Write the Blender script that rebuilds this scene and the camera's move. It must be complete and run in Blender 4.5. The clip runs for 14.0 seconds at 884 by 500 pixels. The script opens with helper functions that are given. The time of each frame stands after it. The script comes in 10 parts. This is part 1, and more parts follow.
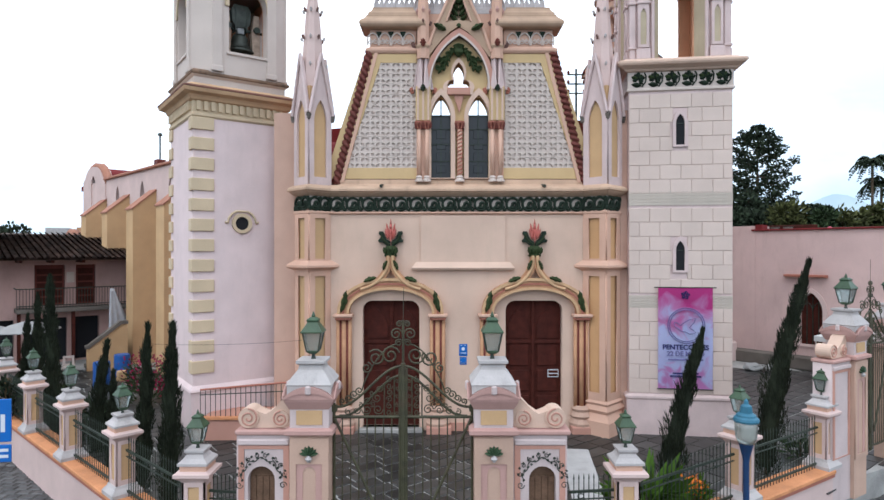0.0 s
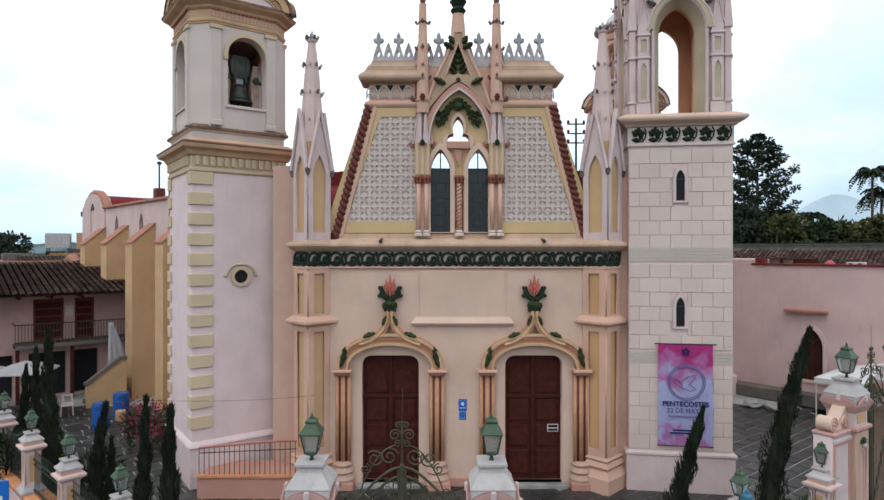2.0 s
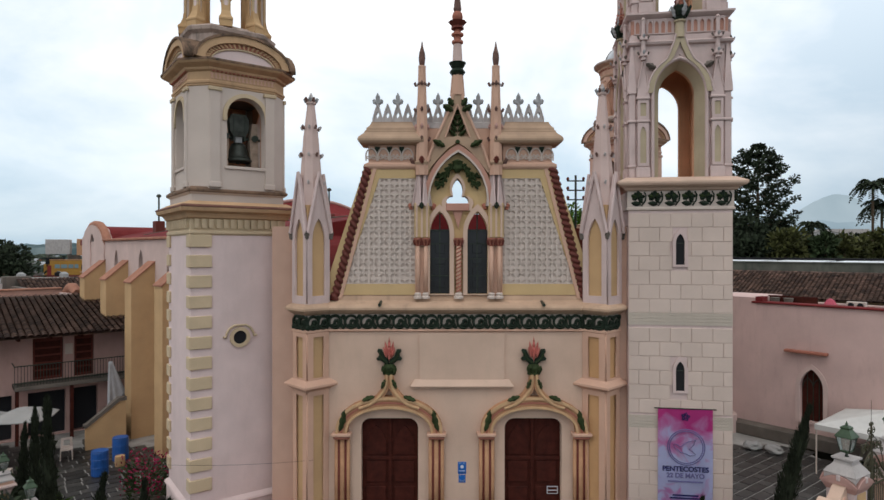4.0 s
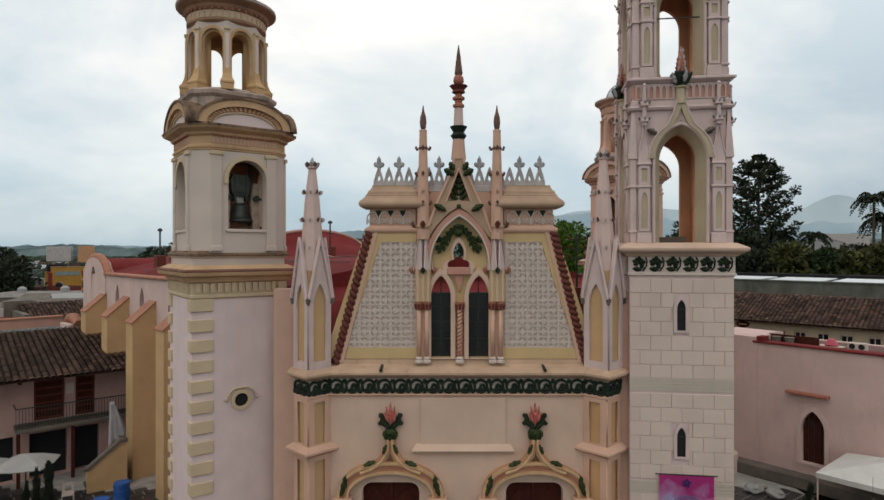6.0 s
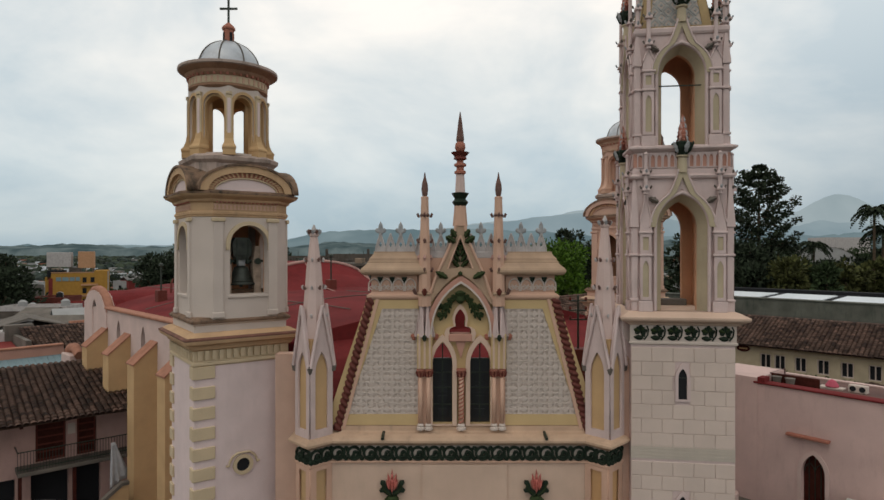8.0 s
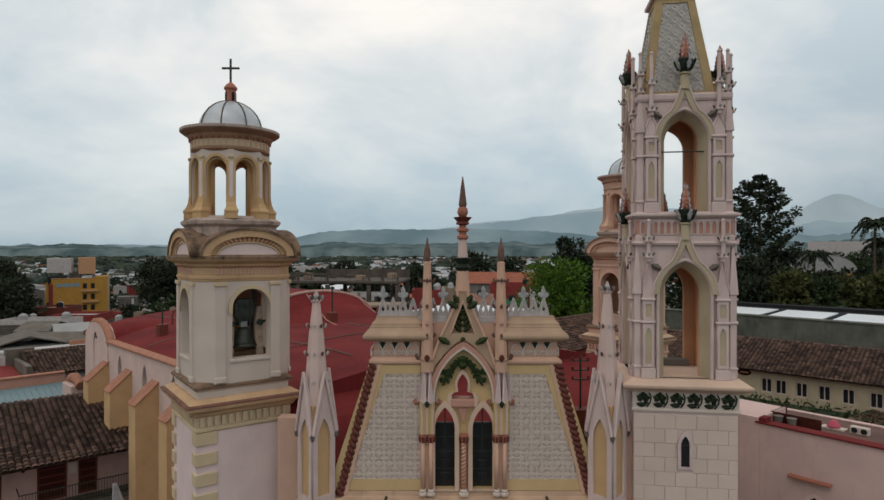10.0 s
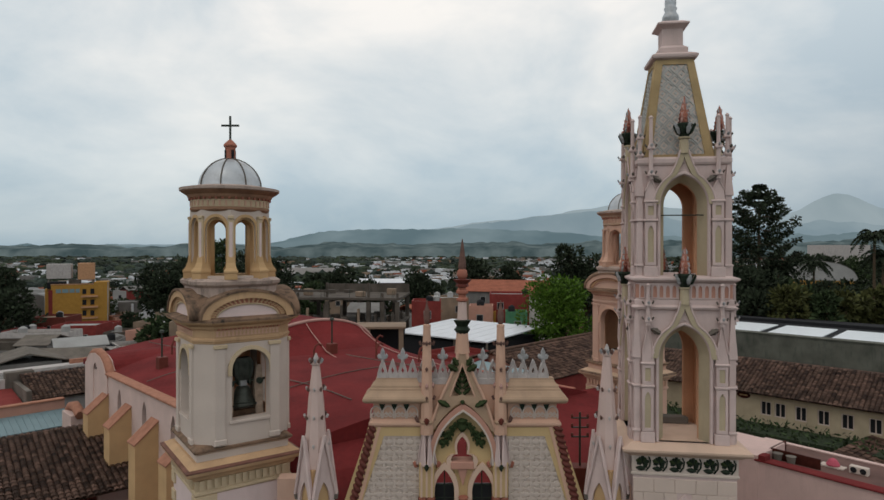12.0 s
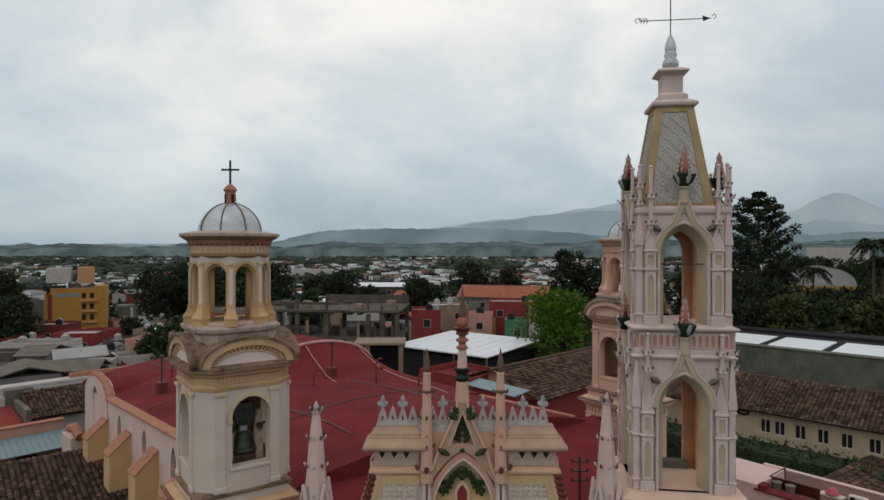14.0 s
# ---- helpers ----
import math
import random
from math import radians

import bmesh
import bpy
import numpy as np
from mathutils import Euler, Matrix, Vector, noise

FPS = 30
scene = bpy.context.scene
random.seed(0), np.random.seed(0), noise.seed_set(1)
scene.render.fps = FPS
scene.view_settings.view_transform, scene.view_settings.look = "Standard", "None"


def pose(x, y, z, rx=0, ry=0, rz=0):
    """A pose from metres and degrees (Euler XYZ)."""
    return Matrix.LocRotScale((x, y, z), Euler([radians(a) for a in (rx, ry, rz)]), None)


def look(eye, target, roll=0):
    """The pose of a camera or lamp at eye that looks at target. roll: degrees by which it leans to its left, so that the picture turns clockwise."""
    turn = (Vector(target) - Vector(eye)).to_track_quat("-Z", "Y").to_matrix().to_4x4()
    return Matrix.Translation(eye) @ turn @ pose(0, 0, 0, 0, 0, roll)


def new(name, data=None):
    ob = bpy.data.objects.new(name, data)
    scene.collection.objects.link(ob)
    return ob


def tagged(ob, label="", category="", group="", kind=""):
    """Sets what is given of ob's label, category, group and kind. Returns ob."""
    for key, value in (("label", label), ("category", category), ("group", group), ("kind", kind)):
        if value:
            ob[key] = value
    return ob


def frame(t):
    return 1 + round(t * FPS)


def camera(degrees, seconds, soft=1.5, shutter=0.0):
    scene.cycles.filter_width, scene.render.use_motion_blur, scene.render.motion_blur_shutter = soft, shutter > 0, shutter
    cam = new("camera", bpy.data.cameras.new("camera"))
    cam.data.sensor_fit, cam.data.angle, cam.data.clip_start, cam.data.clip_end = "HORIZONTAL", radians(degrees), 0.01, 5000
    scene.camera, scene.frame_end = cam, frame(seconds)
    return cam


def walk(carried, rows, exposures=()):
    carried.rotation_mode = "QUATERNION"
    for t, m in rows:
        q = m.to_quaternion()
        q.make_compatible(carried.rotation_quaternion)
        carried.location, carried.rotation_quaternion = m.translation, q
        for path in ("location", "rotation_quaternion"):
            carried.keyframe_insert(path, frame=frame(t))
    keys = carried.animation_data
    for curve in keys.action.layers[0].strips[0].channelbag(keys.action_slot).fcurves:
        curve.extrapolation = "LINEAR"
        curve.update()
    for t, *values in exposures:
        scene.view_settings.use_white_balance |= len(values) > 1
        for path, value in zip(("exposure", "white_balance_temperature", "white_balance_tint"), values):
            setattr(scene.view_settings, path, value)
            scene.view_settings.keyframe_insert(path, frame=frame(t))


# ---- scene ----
cam = camera(72.0, 14.0)
METRES, EYE, TILT, LEAN, TURN = 12.5, 5.3, 0.0, 0.0, 0.0
ROWS = [
    (0.0, 0.0, 0.0, 0.0, 0.0, 0.0, -0.0),
    (0.5, 0.0007, 0.0006, 0.0294, -0.02, -0.01, 0.0),
    (1.0, 0.0014, 0.0007, 0.0621, -0.03, -0.02, -0.01),
    (1.5, 0.001, 0.0007, 0.0933, -0.02, -0.01, 0.01),
    (2.0, 0.001, 0.004, 0.1279, -0.01, -0.01, -0.01),
    (2.5, 0.002, 0.0067, 0.1655, -0.0, -0.05, -0.02),
    (3.0, 0.0037, 0.0063, 0.2019, -0.01, -0.04, -0.01),
    (5.5, 0.0024, 0.0071, 0.3843, 0.08, -0.01, 0.01),
    (6.0, 0.0021, 0.0059, 0.4225, 0.08, 0.02, 0.01),
    (6.5, 0.0015, 0.0055, 0.4636, 0.08, -0.01, 0.01),
    (7.0, 0.0007, 0.0053, 0.506, 0.09, -0.04, -0.0),
    (7.5, -0.0003, 0.0049, 0.544, 0.08, -0.05, 0.0),
    (8.0, -0.0014, 0.0046, 0.5816, 0.09, -0.08, -0.01),
    (10.5, -0.0078, 0.0062, 0.7743, 0.09, -0.16, -0.03),
    (11.0, -0.0079, 0.0061, 0.8121, 0.08, -0.18, -0.03),
    (11.5, -0.0079, 0.0058, 0.85, 0.07, -0.2, -0.03),
    (12.0, -0.0071, 0.0058, 0.8843, 0.06, -0.21, -0.03),
    (12.5, -0.0071, 0.0063, 0.9189, 0.05, -0.21, -0.03),
    (13.0, -0.007, 0.007, 0.9516, 0.04, -0.23, -0.04),
    (13.5, -0.0077, 0.0069, 0.9787, 0.03, -0.27, -0.04),
    (14.0, -0.0082, 0.0057, 0.9994, 0.02, -0.29, -0.04),
]
walk(cam, [(t, pose(0, -18, EYE, TILT, LEAN, TURN) @ pose(METRES * x, METRES * y, METRES * z, 90 + pitch, roll, yaw)) for t, x, y, z, yaw, pitch, roll in ROWS],
     [(0.0, 0.5, 6000, 11), (1.5, 0.24, 6150, 11), (3.0, -0.1, 6500, 12), (6.5, -0.53, 7150, 11), (8.2, -0.63, 7200, 11), (10.5, -0.7, 7050, 11), (14.0, -0.75, 7000, 11)])

# ---- world, sun ----
world = bpy.data.worlds.new("overcast_sky")
scene.world = world
world.use_nodes = True
wn, wl = world.node_tree.nodes, world.node_tree.links
wn.clear()
w_out = wn.new("ShaderNodeOutputWorld")
w_bg = wn.new("ShaderNodeBackground")
w_sky = wn.new("ShaderNodeTexSky")
w_sky.sky_type, w_sky.sun_disc = "NISHITA", False
w_sky.sun_elevation, w_sky.sun_rotation = radians(58), radians(160)
w_tc = wn.new("ShaderNodeTexCoord")
w_map = wn.new("ShaderNodeMapping")
w_map.inputs["Scale"].default_value = (1.0, 1.0, 1.9)
w_cl = wn.new("ShaderNodeTexNoise")
w_cl.inputs["Scale"].default_value, w_cl.inputs["Detail"].default_value = 2.3, 8.0
w_cl.inputs["Roughness"].default_value, w_cl.inputs["Distortion"].default_value = 0.55, 0.3
w_ramp = wn.new("ShaderNodeValToRGB")
w_ramp.color_ramp.elements[0].position, w_ramp.color_ramp.elements[0].color = 0.38, (5.9, 6.9, 7.75, 1)
w_ramp.color_ramp.elements[1].position, w_ramp.color_ramp.elements[1].color = 0.64, (9.8, 9.8, 9.85, 1)
w_mix = wn.new("ShaderNodeMixRGB")
w_mix.inputs["Fac"].default_value = 0.93
w_bg.inputs["Strength"].default_value = 0.172
wl.new(w_tc.outputs["Generated"], w_map.inputs["Vector"])
wl.new(w_map.outputs["Vector"], w_cl.inputs["Vector"])
wl.new(w_cl.outputs["Fac"], w_ramp.inputs["Fac"])
w_sep = wn.new("ShaderNodeSeparateXYZ")
w_low = wn.new("ShaderNodeValToRGB")
w_low.color_ramp.elements[0].position, w_low.color_ramp.elements[0].color = 0.0, (0.5, 0.61, 0.68, 1)
w_low.color_ramp.elements[1].position, w_low.color_ramp.elements[1].color = 0.42, (1, 1, 1, 1)
w_mid = w_low.color_ramp.elements.new(0.12)
w_mid.color = (0.76, 0.83, 0.87, 1)
w_mul = wn.new("ShaderNodeMixRGB")
w_mul.blend_type = "MULTIPLY"
w_mul.inputs["Fac"].default_value = 1.0
wl.new(w_tc.outputs["Generated"], w_sep.inputs[0])
wl.new(w_sep.outputs["Z"], w_low.inputs["Fac"])
wl.new(w_sky.outputs["Color"], w_mix.inputs["Color1"])
wl.new(w_ramp.outputs["Color"], w_mix.inputs["Color2"])
wl.new(w_mix.outputs["Color"], w_mul.inputs["Color1"])
wl.new(w_low.outputs["Color"], w_mul.inputs["Color2"])
w_side = wn.new("ShaderNodeMapRange")
w_side.inputs["From Min"].default_value, w_side.inputs["From Max"].default_value = 0.28, 0.62
w_lowr = wn.new("ShaderNodeMapRange")
w_lowr.inputs["From Min"].default_value, w_lowr.inputs["From Max"].default_value = 0.32, 0.04
w_rain = wn.new("ShaderNodeMath")
w_rain.operation = "MULTIPLY"
w_dark = wn.new("ShaderNodeMixRGB")
w_dark.blend_type = "MULTIPLY"
w_dark.inputs["Color2"].default_value = (0.6, 0.65, 0.7, 1)
wl.new(w_sep.outputs["X"], w_side.inputs["Value"])
wl.new(w_sep.outputs["Z"], w_lowr.inputs["Value"])
wl.new(w_side.outputs[0], w_rain.inputs[0])
wl.new(w_lowr.outputs[0], w_rain.inputs[1])
wl.new(w_rain.outputs[0], w_dark.inputs["Fac"])
wl.new(w_mul.outputs["Color"], w_dark.inputs["Color1"])
wl.new(w_dark.outputs["Color"], w_bg.inputs["Color"])
wl.new(w_bg.outputs["Background"], w_out.inputs["Surface"])

sun = new("sun", bpy.data.lights.new("sun", "SUN"))
sun.data.energy, sun.data.angle, sun.data.color = 0.38, radians(25), (1.0, 0.96, 0.9)
sun.matrix_world = look((-12, -30, 50), (0, 0, 0))

# ---- materials ----
def surface(name, col, rough=0.85, vary=0.12, scale=1.2, bump=0.15, grain=40.0, dirt=0.0, dirt_col=(0.12, 0.1, 0.08),
            metal=0.0, random_tint=0.0, streaks=0.0, edge=(0.52, 0.72)):
    """Painted or natural surface: broad tonal drift, fine grain, dark weather stains and relief, in world metres."""
    m = bpy.data.materials.new(name)
    m.use_nodes = True
    n, l = m.node_tree.nodes, m.node_tree.links
    b = n["Principled BSDF"]
    b.inputs["Roughness"].default_value, b.inputs["Metallic"].default_value = rough, metal
    b.inputs["Specular IOR Level"].default_value = 0.4 if rough < 0.6 else 0.14
    geo = n.new("ShaderNodeNewGeometry")
    broad = n.new("ShaderNodeTexNoise")
    broad.inputs["Scale"].default_value, broad.inputs["Detail"].default_value = scale, 6.0
    fine = n.new("ShaderNodeTexNoise")
    fine.inputs["Scale"].default_value, fine.inputs["Detail"].default_value = grain, 3.0
    l.new(geo.outputs["Position"], broad.inputs["Vector"])
    l.new(geo.outputs["Position"], fine.inputs["Vector"])
    add = n.new("ShaderNodeMath")
    add.operation = "MULTIPLY_ADD"
    add.inputs[1].default_value = 0.35
    l.new(fine.outputs["Fac"], add.inputs[0])
    l.new(broad.outputs["Fac"], add.inputs[2])
    ramp = n.new("ShaderNodeValToRGB")
    e = ramp.color_ramp.elements
    e[0].position, e[1].position = 0.42, 0.95
    e[0].color = (*[c * (1 - vary) for c in col], 1)
    e[1].color = (*[min(0.95, c * (1 + vary * 0.6)) for c in col], 1)
    l.new(add.outputs[0], ramp.inputs["Fac"])
    out = ramp.outputs["Color"]
    if dirt or streaks:
        mp = n.new("ShaderNodeMapping")
        mp.inputs["Scale"].default_value = (2.2, 2.2, 0.5 if streaks else 2.0)
        l.new(geo.outputs["Position"], mp.inputs["Vector"])
        st = n.new("ShaderNodeTexNoise")
        st.inputs["Scale"].default_value, st.inputs["Detail"].default_value, st.inputs["Roughness"].default_value = 1.3, 9.0, 0.68
        l.new(mp.outputs["Vector"], st.inputs["Vector"])
        sr = n.new("ShaderNodeValToRGB")
        sr.color_ramp.elements[0].position, sr.color_ramp.elements[1].position = edge
        l.new(st.outputs["Fac"], sr.inputs["Fac"])
        amt = n.new("ShaderNodeMath")
        amt.operation = "MULTIPLY"
        amt.inputs[1].default_value = max(dirt, streaks)
        l.new(sr.outputs["Color"], amt.inputs[0])
        mix = n.new("ShaderNodeMixRGB")
        mix.inputs["Color2"].default_value = (*dirt_col, 1)
        l.new(amt.outputs[0], mix.inputs["Fac"])
        l.new(out, mix.inputs["Color1"])
        out = mix.outputs["Color"]
    if random_tint:
        oi = n.new("ShaderNodeObjectInfo")
        isl = n.new("ShaderNodeMath")
        isl.operation = "FRACT"
        sm = n.new("ShaderNodeMath")
        l.new(oi.outputs["Random"], sm.inputs[0])
        l.new(geo.outputs["Random Per Island"], sm.inputs[1])
        l.new(sm.outputs[0], isl.inputs[0])
        mr = n.new("ShaderNodeMapRange")
        mr.inputs["To Min"].default_value, mr.inputs["To Max"].default_value = 1 - random_tint, 1 + random_tint
        l.new(isl.outputs[0], mr.inputs["Value"])
        hsv = n.new("ShaderNodeHueSaturation")
        l.new(mr.outputs[0], hsv.inputs["Value"])
        l.new(out, hsv.inputs["Color"])
        out = hsv.outputs["Color"]
    l.new(out, b.inputs["Base Color"])
    bp = n.new("ShaderNodeBump")
    bp.inputs["Strength"].default_value, bp.inputs["Distance"].default_value = bump, 0.02
    l.new(add.outputs[0], bp.inputs["Height"])
    l.new(bp.outputs["Normal"], b.inputs["Normal"])
    return m


CREAM = surface("cream_stucco", (0.61, 0.43, 0.33), streaks=0.18, dirt_col=(0.42, 0.33, 0.24))
PEACH = surface("peach_stucco", (0.6, 0.372, 0.272), streaks=0.2, dirt_col=(0.42, 0.3, 0.22))
OCHRE = surface("ochre_stucco", (0.54, 0.345, 0.18), streaks=0.14, dirt_col=(0.4, 0.3, 0.18))
PINK = surface("pale_pink_stucco", (0.6, 0.445, 0.4), streaks=0.16, dirt_col=(0.46, 0.36, 0.32))
BLUSH = surface("blush_stucco", (0.4884, 0.2557, 0.1928), streaks=0.14, dirt_col=(0.42, 0.28, 0.24))
ROSE = surface("rose_trim", (0.378, 0.147, 0.102), streaks=0.2, dirt_col=(0.3, 0.18, 0.14))
WHITE = surface("white_plaster", (0.57, 0.475, 0.415), vary=0.08, streaks=0.14, dirt_col=(0.5, 0.45, 0.4))
STAINED = surface("weathered_cornice", (0.53, 0.36, 0.25), vary=0.2, streaks=0.38, dirt_col=(0.16, 0.12, 0.09), edge=(0.52, 0.74))
GREEN = surface("dark_green_relief", (0.019, 0.03, 0.019), rough=0.6, vary=0.5, scale=8)
LEAF_RED = surface("coral_relief", (0.52, 0.16, 0.13), rough=0.7, vary=0.25, scale=9)
MAROON = surface("maroon_paint", (0.145, 0.038, 0.028), rough=0.6, vary=0.25)
WOOD = surface("dark_door_wood", (0.062, 0.014, 0.009), rough=0.72, vary=0.4, scale=5, streaks=0.3, dirt_col=(0.03, 0.012, 0.01))
IRON = surface("green_iron", (0.026, 0.036, 0.024), rough=0.5, vary=0.4, scale=6)
LANTERN = surface("green_lantern_paint", (0.042, 0.078, 0.038), rough=0.45, vary=0.3, scale=8)
DARK = surface("dark_interior", (0.02, 0.02, 0.022), rough=0.9)
BRONZE = surface("weathered_bronze", (0.06, 0.066, 0.055), rough=0.5, metal=0.6, vary=0.4, scale=7)
ROOF_RED = surface("red_roof_coating", (0.168, 0.024, 0.024), rough=1.0, vary=0.35, scale=0.5, grain=6.0, dirt=0.4, dirt_col=(0.1, 0.026, 0.026))
TERRACOTTA = surface("terracotta", (0.38, 0.175, 0.115), vary=0.25, scale=3, dirt=0.3, dirt_col=(0.2, 0.1, 0.07))
TILE = surface("old_roof_tile", (0.1, 0.058, 0.043), vary=0.6, scale=2, random_tint=0.65, dirt=0.55, dirt_col=(0.03, 0.026, 0.022))
FLAG = surface("dark_flagstone", (0.037, 0.035, 0.032), vary=0.5, scale=1.2, dirt=0.35, dirt_col=(0.13, 0.12, 0.11), rough=0.42, random_tint=0.4)
STONE = surface("paving_mortar", (0.34, 0.325, 0.3), vary=0.45, scale=1.5, dirt=0.3, dirt_col=(0.22, 0.2, 0.18), rough=0.55)
ASPHALT = surface("asphalt", (0.09, 0.085, 0.08), vary=0.3)
TIN = surface("zinc_dome", (0.46, 0.48, 0.5), rough=0.38, metal=0.4, vary=0.2, scale=2.5, dirt=0.4, dirt_col=(0.2, 0.18, 0.16))
CONCRETE = surface("grey_concrete", (0.153, 0.13, 0.11), vary=0.35, scale=0.8, streaks=0.5, dirt_col=(0.08, 0.08, 0.07))
FOLIAGE = surface("foliage", (0.042, 0.064, 0.027), vary=0.5, scale=3, random_tint=0.5, rough=0.7)
CYPRESS = surface("cypress_green", (0.03, 0.041, 0.023), vary=0.5, scale=3, random_tint=0.5, rough=0.8)
LIGHT_LEAF = surface("bright_foliage", (0.066, 0.132, 0.014), vary=0.5, scale=2, random_tint=0.4, rough=0.7)
BARK = surface("bark", (0.09, 0.063, 0.0408), vary=0.4, scale=6)
QUOIN = surface("cream_quoin", (0.58, 0.45, 0.3), streaks=0.15, dirt_col=(0.42, 0.33, 0.22))
STRIP_PALE = surface("pale_strip", (0.42, 0.4, 0.38), vary=0.2, scale=1.5, dirt=0.3, dirt_col=(0.2, 0.19, 0.18))
LILAC = surface("lilac_pink_stucco", (0.6, 0.465, 0.435), vary=0.14, scale=1.6, streaks=0.35, dirt_col=(0.36, 0.27, 0.24))
BUFF = surface("buff_reveal_paint", (0.47, 0.385, 0.265), vary=0.15, streaks=0.3, dirt_col=(0.3, 0.24, 0.17))
PILLAR = surface("peach_pillar_paint", (0.5025, 0.3329, 0.2504), vary=0.14, streaks=0.25, dirt_col=(0.34, 0.24, 0.19))
# bluish leaf colour: the haze of distance is mixed into it
FAR_GREEN = surface("haze_tinted_foliage", (0.034, 0.046, 0.038), vary=0.5, scale=0.3, random_tint=0.45, rough=0.9)
OLIVE_LEAF = surface("olive_foliage", (0.068, 0.072, 0.024), vary=0.5, scale=1.2, random_tint=0.45, rough=0.8)
HEAD = surface("peach_cornice_paint", (0.44, 0.3, 0.205), vary=0.18, scale=1.8, streaks=0.35, dirt_col=(0.26, 0.18, 0.14))
FINIAL = surface("weathered_red_brown_finial", (0.17, 0.095, 0.078), vary=0.4, scale=6, dirt=0.4, dirt_col=(0.09, 0.075, 0.065))
CREST = surface("grey_white_cresting", (0.5, 0.45, 0.43), vary=0.25, scale=3, streaks=0.5, dirt_col=(0.2, 0.18, 0.165))
ZIGZAG = surface("grey_cream_band", (0.5, 0.43, 0.36), vary=0.15, streaks=0.2, dirt_col=(0.4, 0.33, 0.28))
CORNICE_BROWN = surface("rust_brown_cornice", (0.36, 0.2, 0.125), vary=0.3, scale=2.5, streaks=0.5, dirt_col=(0.12, 0.08, 0.06), edge=(0.5, 0.7))
YELLOWED = surface("yellowed_cornice_paint", (0.54, 0.345, 0.2), vary=0.2, streaks=0.38, dirt_col=(0.2, 0.14, 0.09), edge=(0.52, 0.74))
STRAW = surface("straw_yellow_stucco", (0.56, 0.395, 0.205), streaks=0.16, dirt_col=(0.42, 0.3, 0.17))
TENT = surface("white_tent_canvas", (0.6, 0.585, 0.55), vary=0.12, scale=2, dirt=0.25, dirt_col=(0.4, 0.38, 0.34))
MOSS = surface("moss_green_relief", (0.036, 0.053, 0.02), rough=0.7, vary=0.5, scale=9)
SALMON = surface("salmon_stucco", (0.56, 0.36, 0.275), streaks=0.2, dirt_col=(0.4, 0.27, 0.22))
SOOTY = surface("soot_stained_plaster", (0.24, 0.15, 0.1), vary=0.35, scale=2.2, streaks=0.95, dirt_col=(0.04, 0.034, 0.028), edge=(0.47, 0.66))
ROPE = surface("rope_red", (0.15, 0.05, 0.04), vary=0.3, scale=6)
TAN = surface("orange_tan_paint", (0.5, 0.27, 0.15), vary=0.25, scale=3, streaks=0.2, dirt_col=(0.25, 0.13, 0.06))
FLEUR = surface("weathered_cast_stone", (0.36, 0.36, 0.36), vary=0.35, scale=5, dirt=0.5, dirt_col=(0.1, 0.1, 0.1))
OLD_WHITE = surface("weathered_white_paint", (0.45, 0.41, 0.39), vary=0.2, scale=2, streaks=0.55, dirt_col=(0.24, 0.22, 0.2))
INNER = surface("orange_brown_plaster", (0.55, 0.285, 0.165), vary=0.2, streaks=0.3, dirt_col=(0.2, 0.11, 0.07))
STREAKED = surface("streaked_plaster", (0.45, 0.344, 0.293), vary=0.2, scale=2.0, streaks=0.7, dirt_col=(0.07, 0.06, 0.05), edge=(0.5, 0.68))
PALE_TIMBER = surface("bleached_timber", (0.45, 0.33, 0.25), vary=0.35, scale=5, streaks=0.4, dirt_col=(0.12, 0.08, 0.06))
CYPRESS_LEAF = surface("brown_green_cypress", (0.021, 0.026, 0.015), vary=0.5, scale=3, random_tint=0.4, rough=0.85)
OLD_TIMBER = surface("old_timber", (0.144, 0.084, 0.053), vary=0.4, scale=5)
HOUSE_PINK = surface("dusty_pink_house_wall", (0.5, 0.315, 0.275), vary=0.18, scale=0.8, streaks=0.35, dirt_col=(0.3, 0.2, 0.17))
HALL_PINK = surface("faded_pink_wall", (0.6, 0.425, 0.385), vary=0.15, scale=0.7, streaks=0.3, dirt_col=(0.36, 0.25, 0.21))
PALE_ROSE = surface("pale_rose_paint", (0.47, 0.28, 0.24), streaks=0.35, dirt_col=(0.28, 0.17, 0.14))
PALE_WALL = surface("pinkish_white_paint", (0.56, 0.45, 0.425), vary=0.15, streaks=0.3, dirt_col=(0.34, 0.25, 0.23))
GATE_IRON = surface("rusty_olive_iron", (0.06, 0.056, 0.028), rough=0.55, vary=0.5, scale=5, dirt=0.5, dirt_col=(0.06, 0.03, 0.018))
PANE = surface("dark_window_glass", (0.018, 0.019, 0.022), rough=0.28, vary=0.3, scale=2, bump=0.02)
TOWER_PINK = surface("pinkish_white_stucco", (0.7, 0.555, 0.53), vary=0.1, streaks=0.22, dirt_col=(0.5, 0.39, 0.36))
GOLD = surface("golden_ochre_paint", (0.57, 0.36, 0.2), vary=0.2, scale=4, streaks=0.3, dirt_col=(0.34, 0.12, 0.07))
AMBER = surface("amber_panel_paint", (0.56, 0.32, 0.155), streaks=0.15, dirt_col=(0.4, 0.24, 0.14))
RUST = surface("rusty_coping", (0.2, 0.095, 0.07), vary=0.35, scale=3, dirt=0.5, dirt_col=(0.07, 0.05, 0.04))


# ---- building helpers ----
def mesh_from(bm, name="mesh"):
    me = bpy.data.meshes.new(name)
    bm.normal_update()
    bm.to_mesh(me)
    bm.free()
    return me


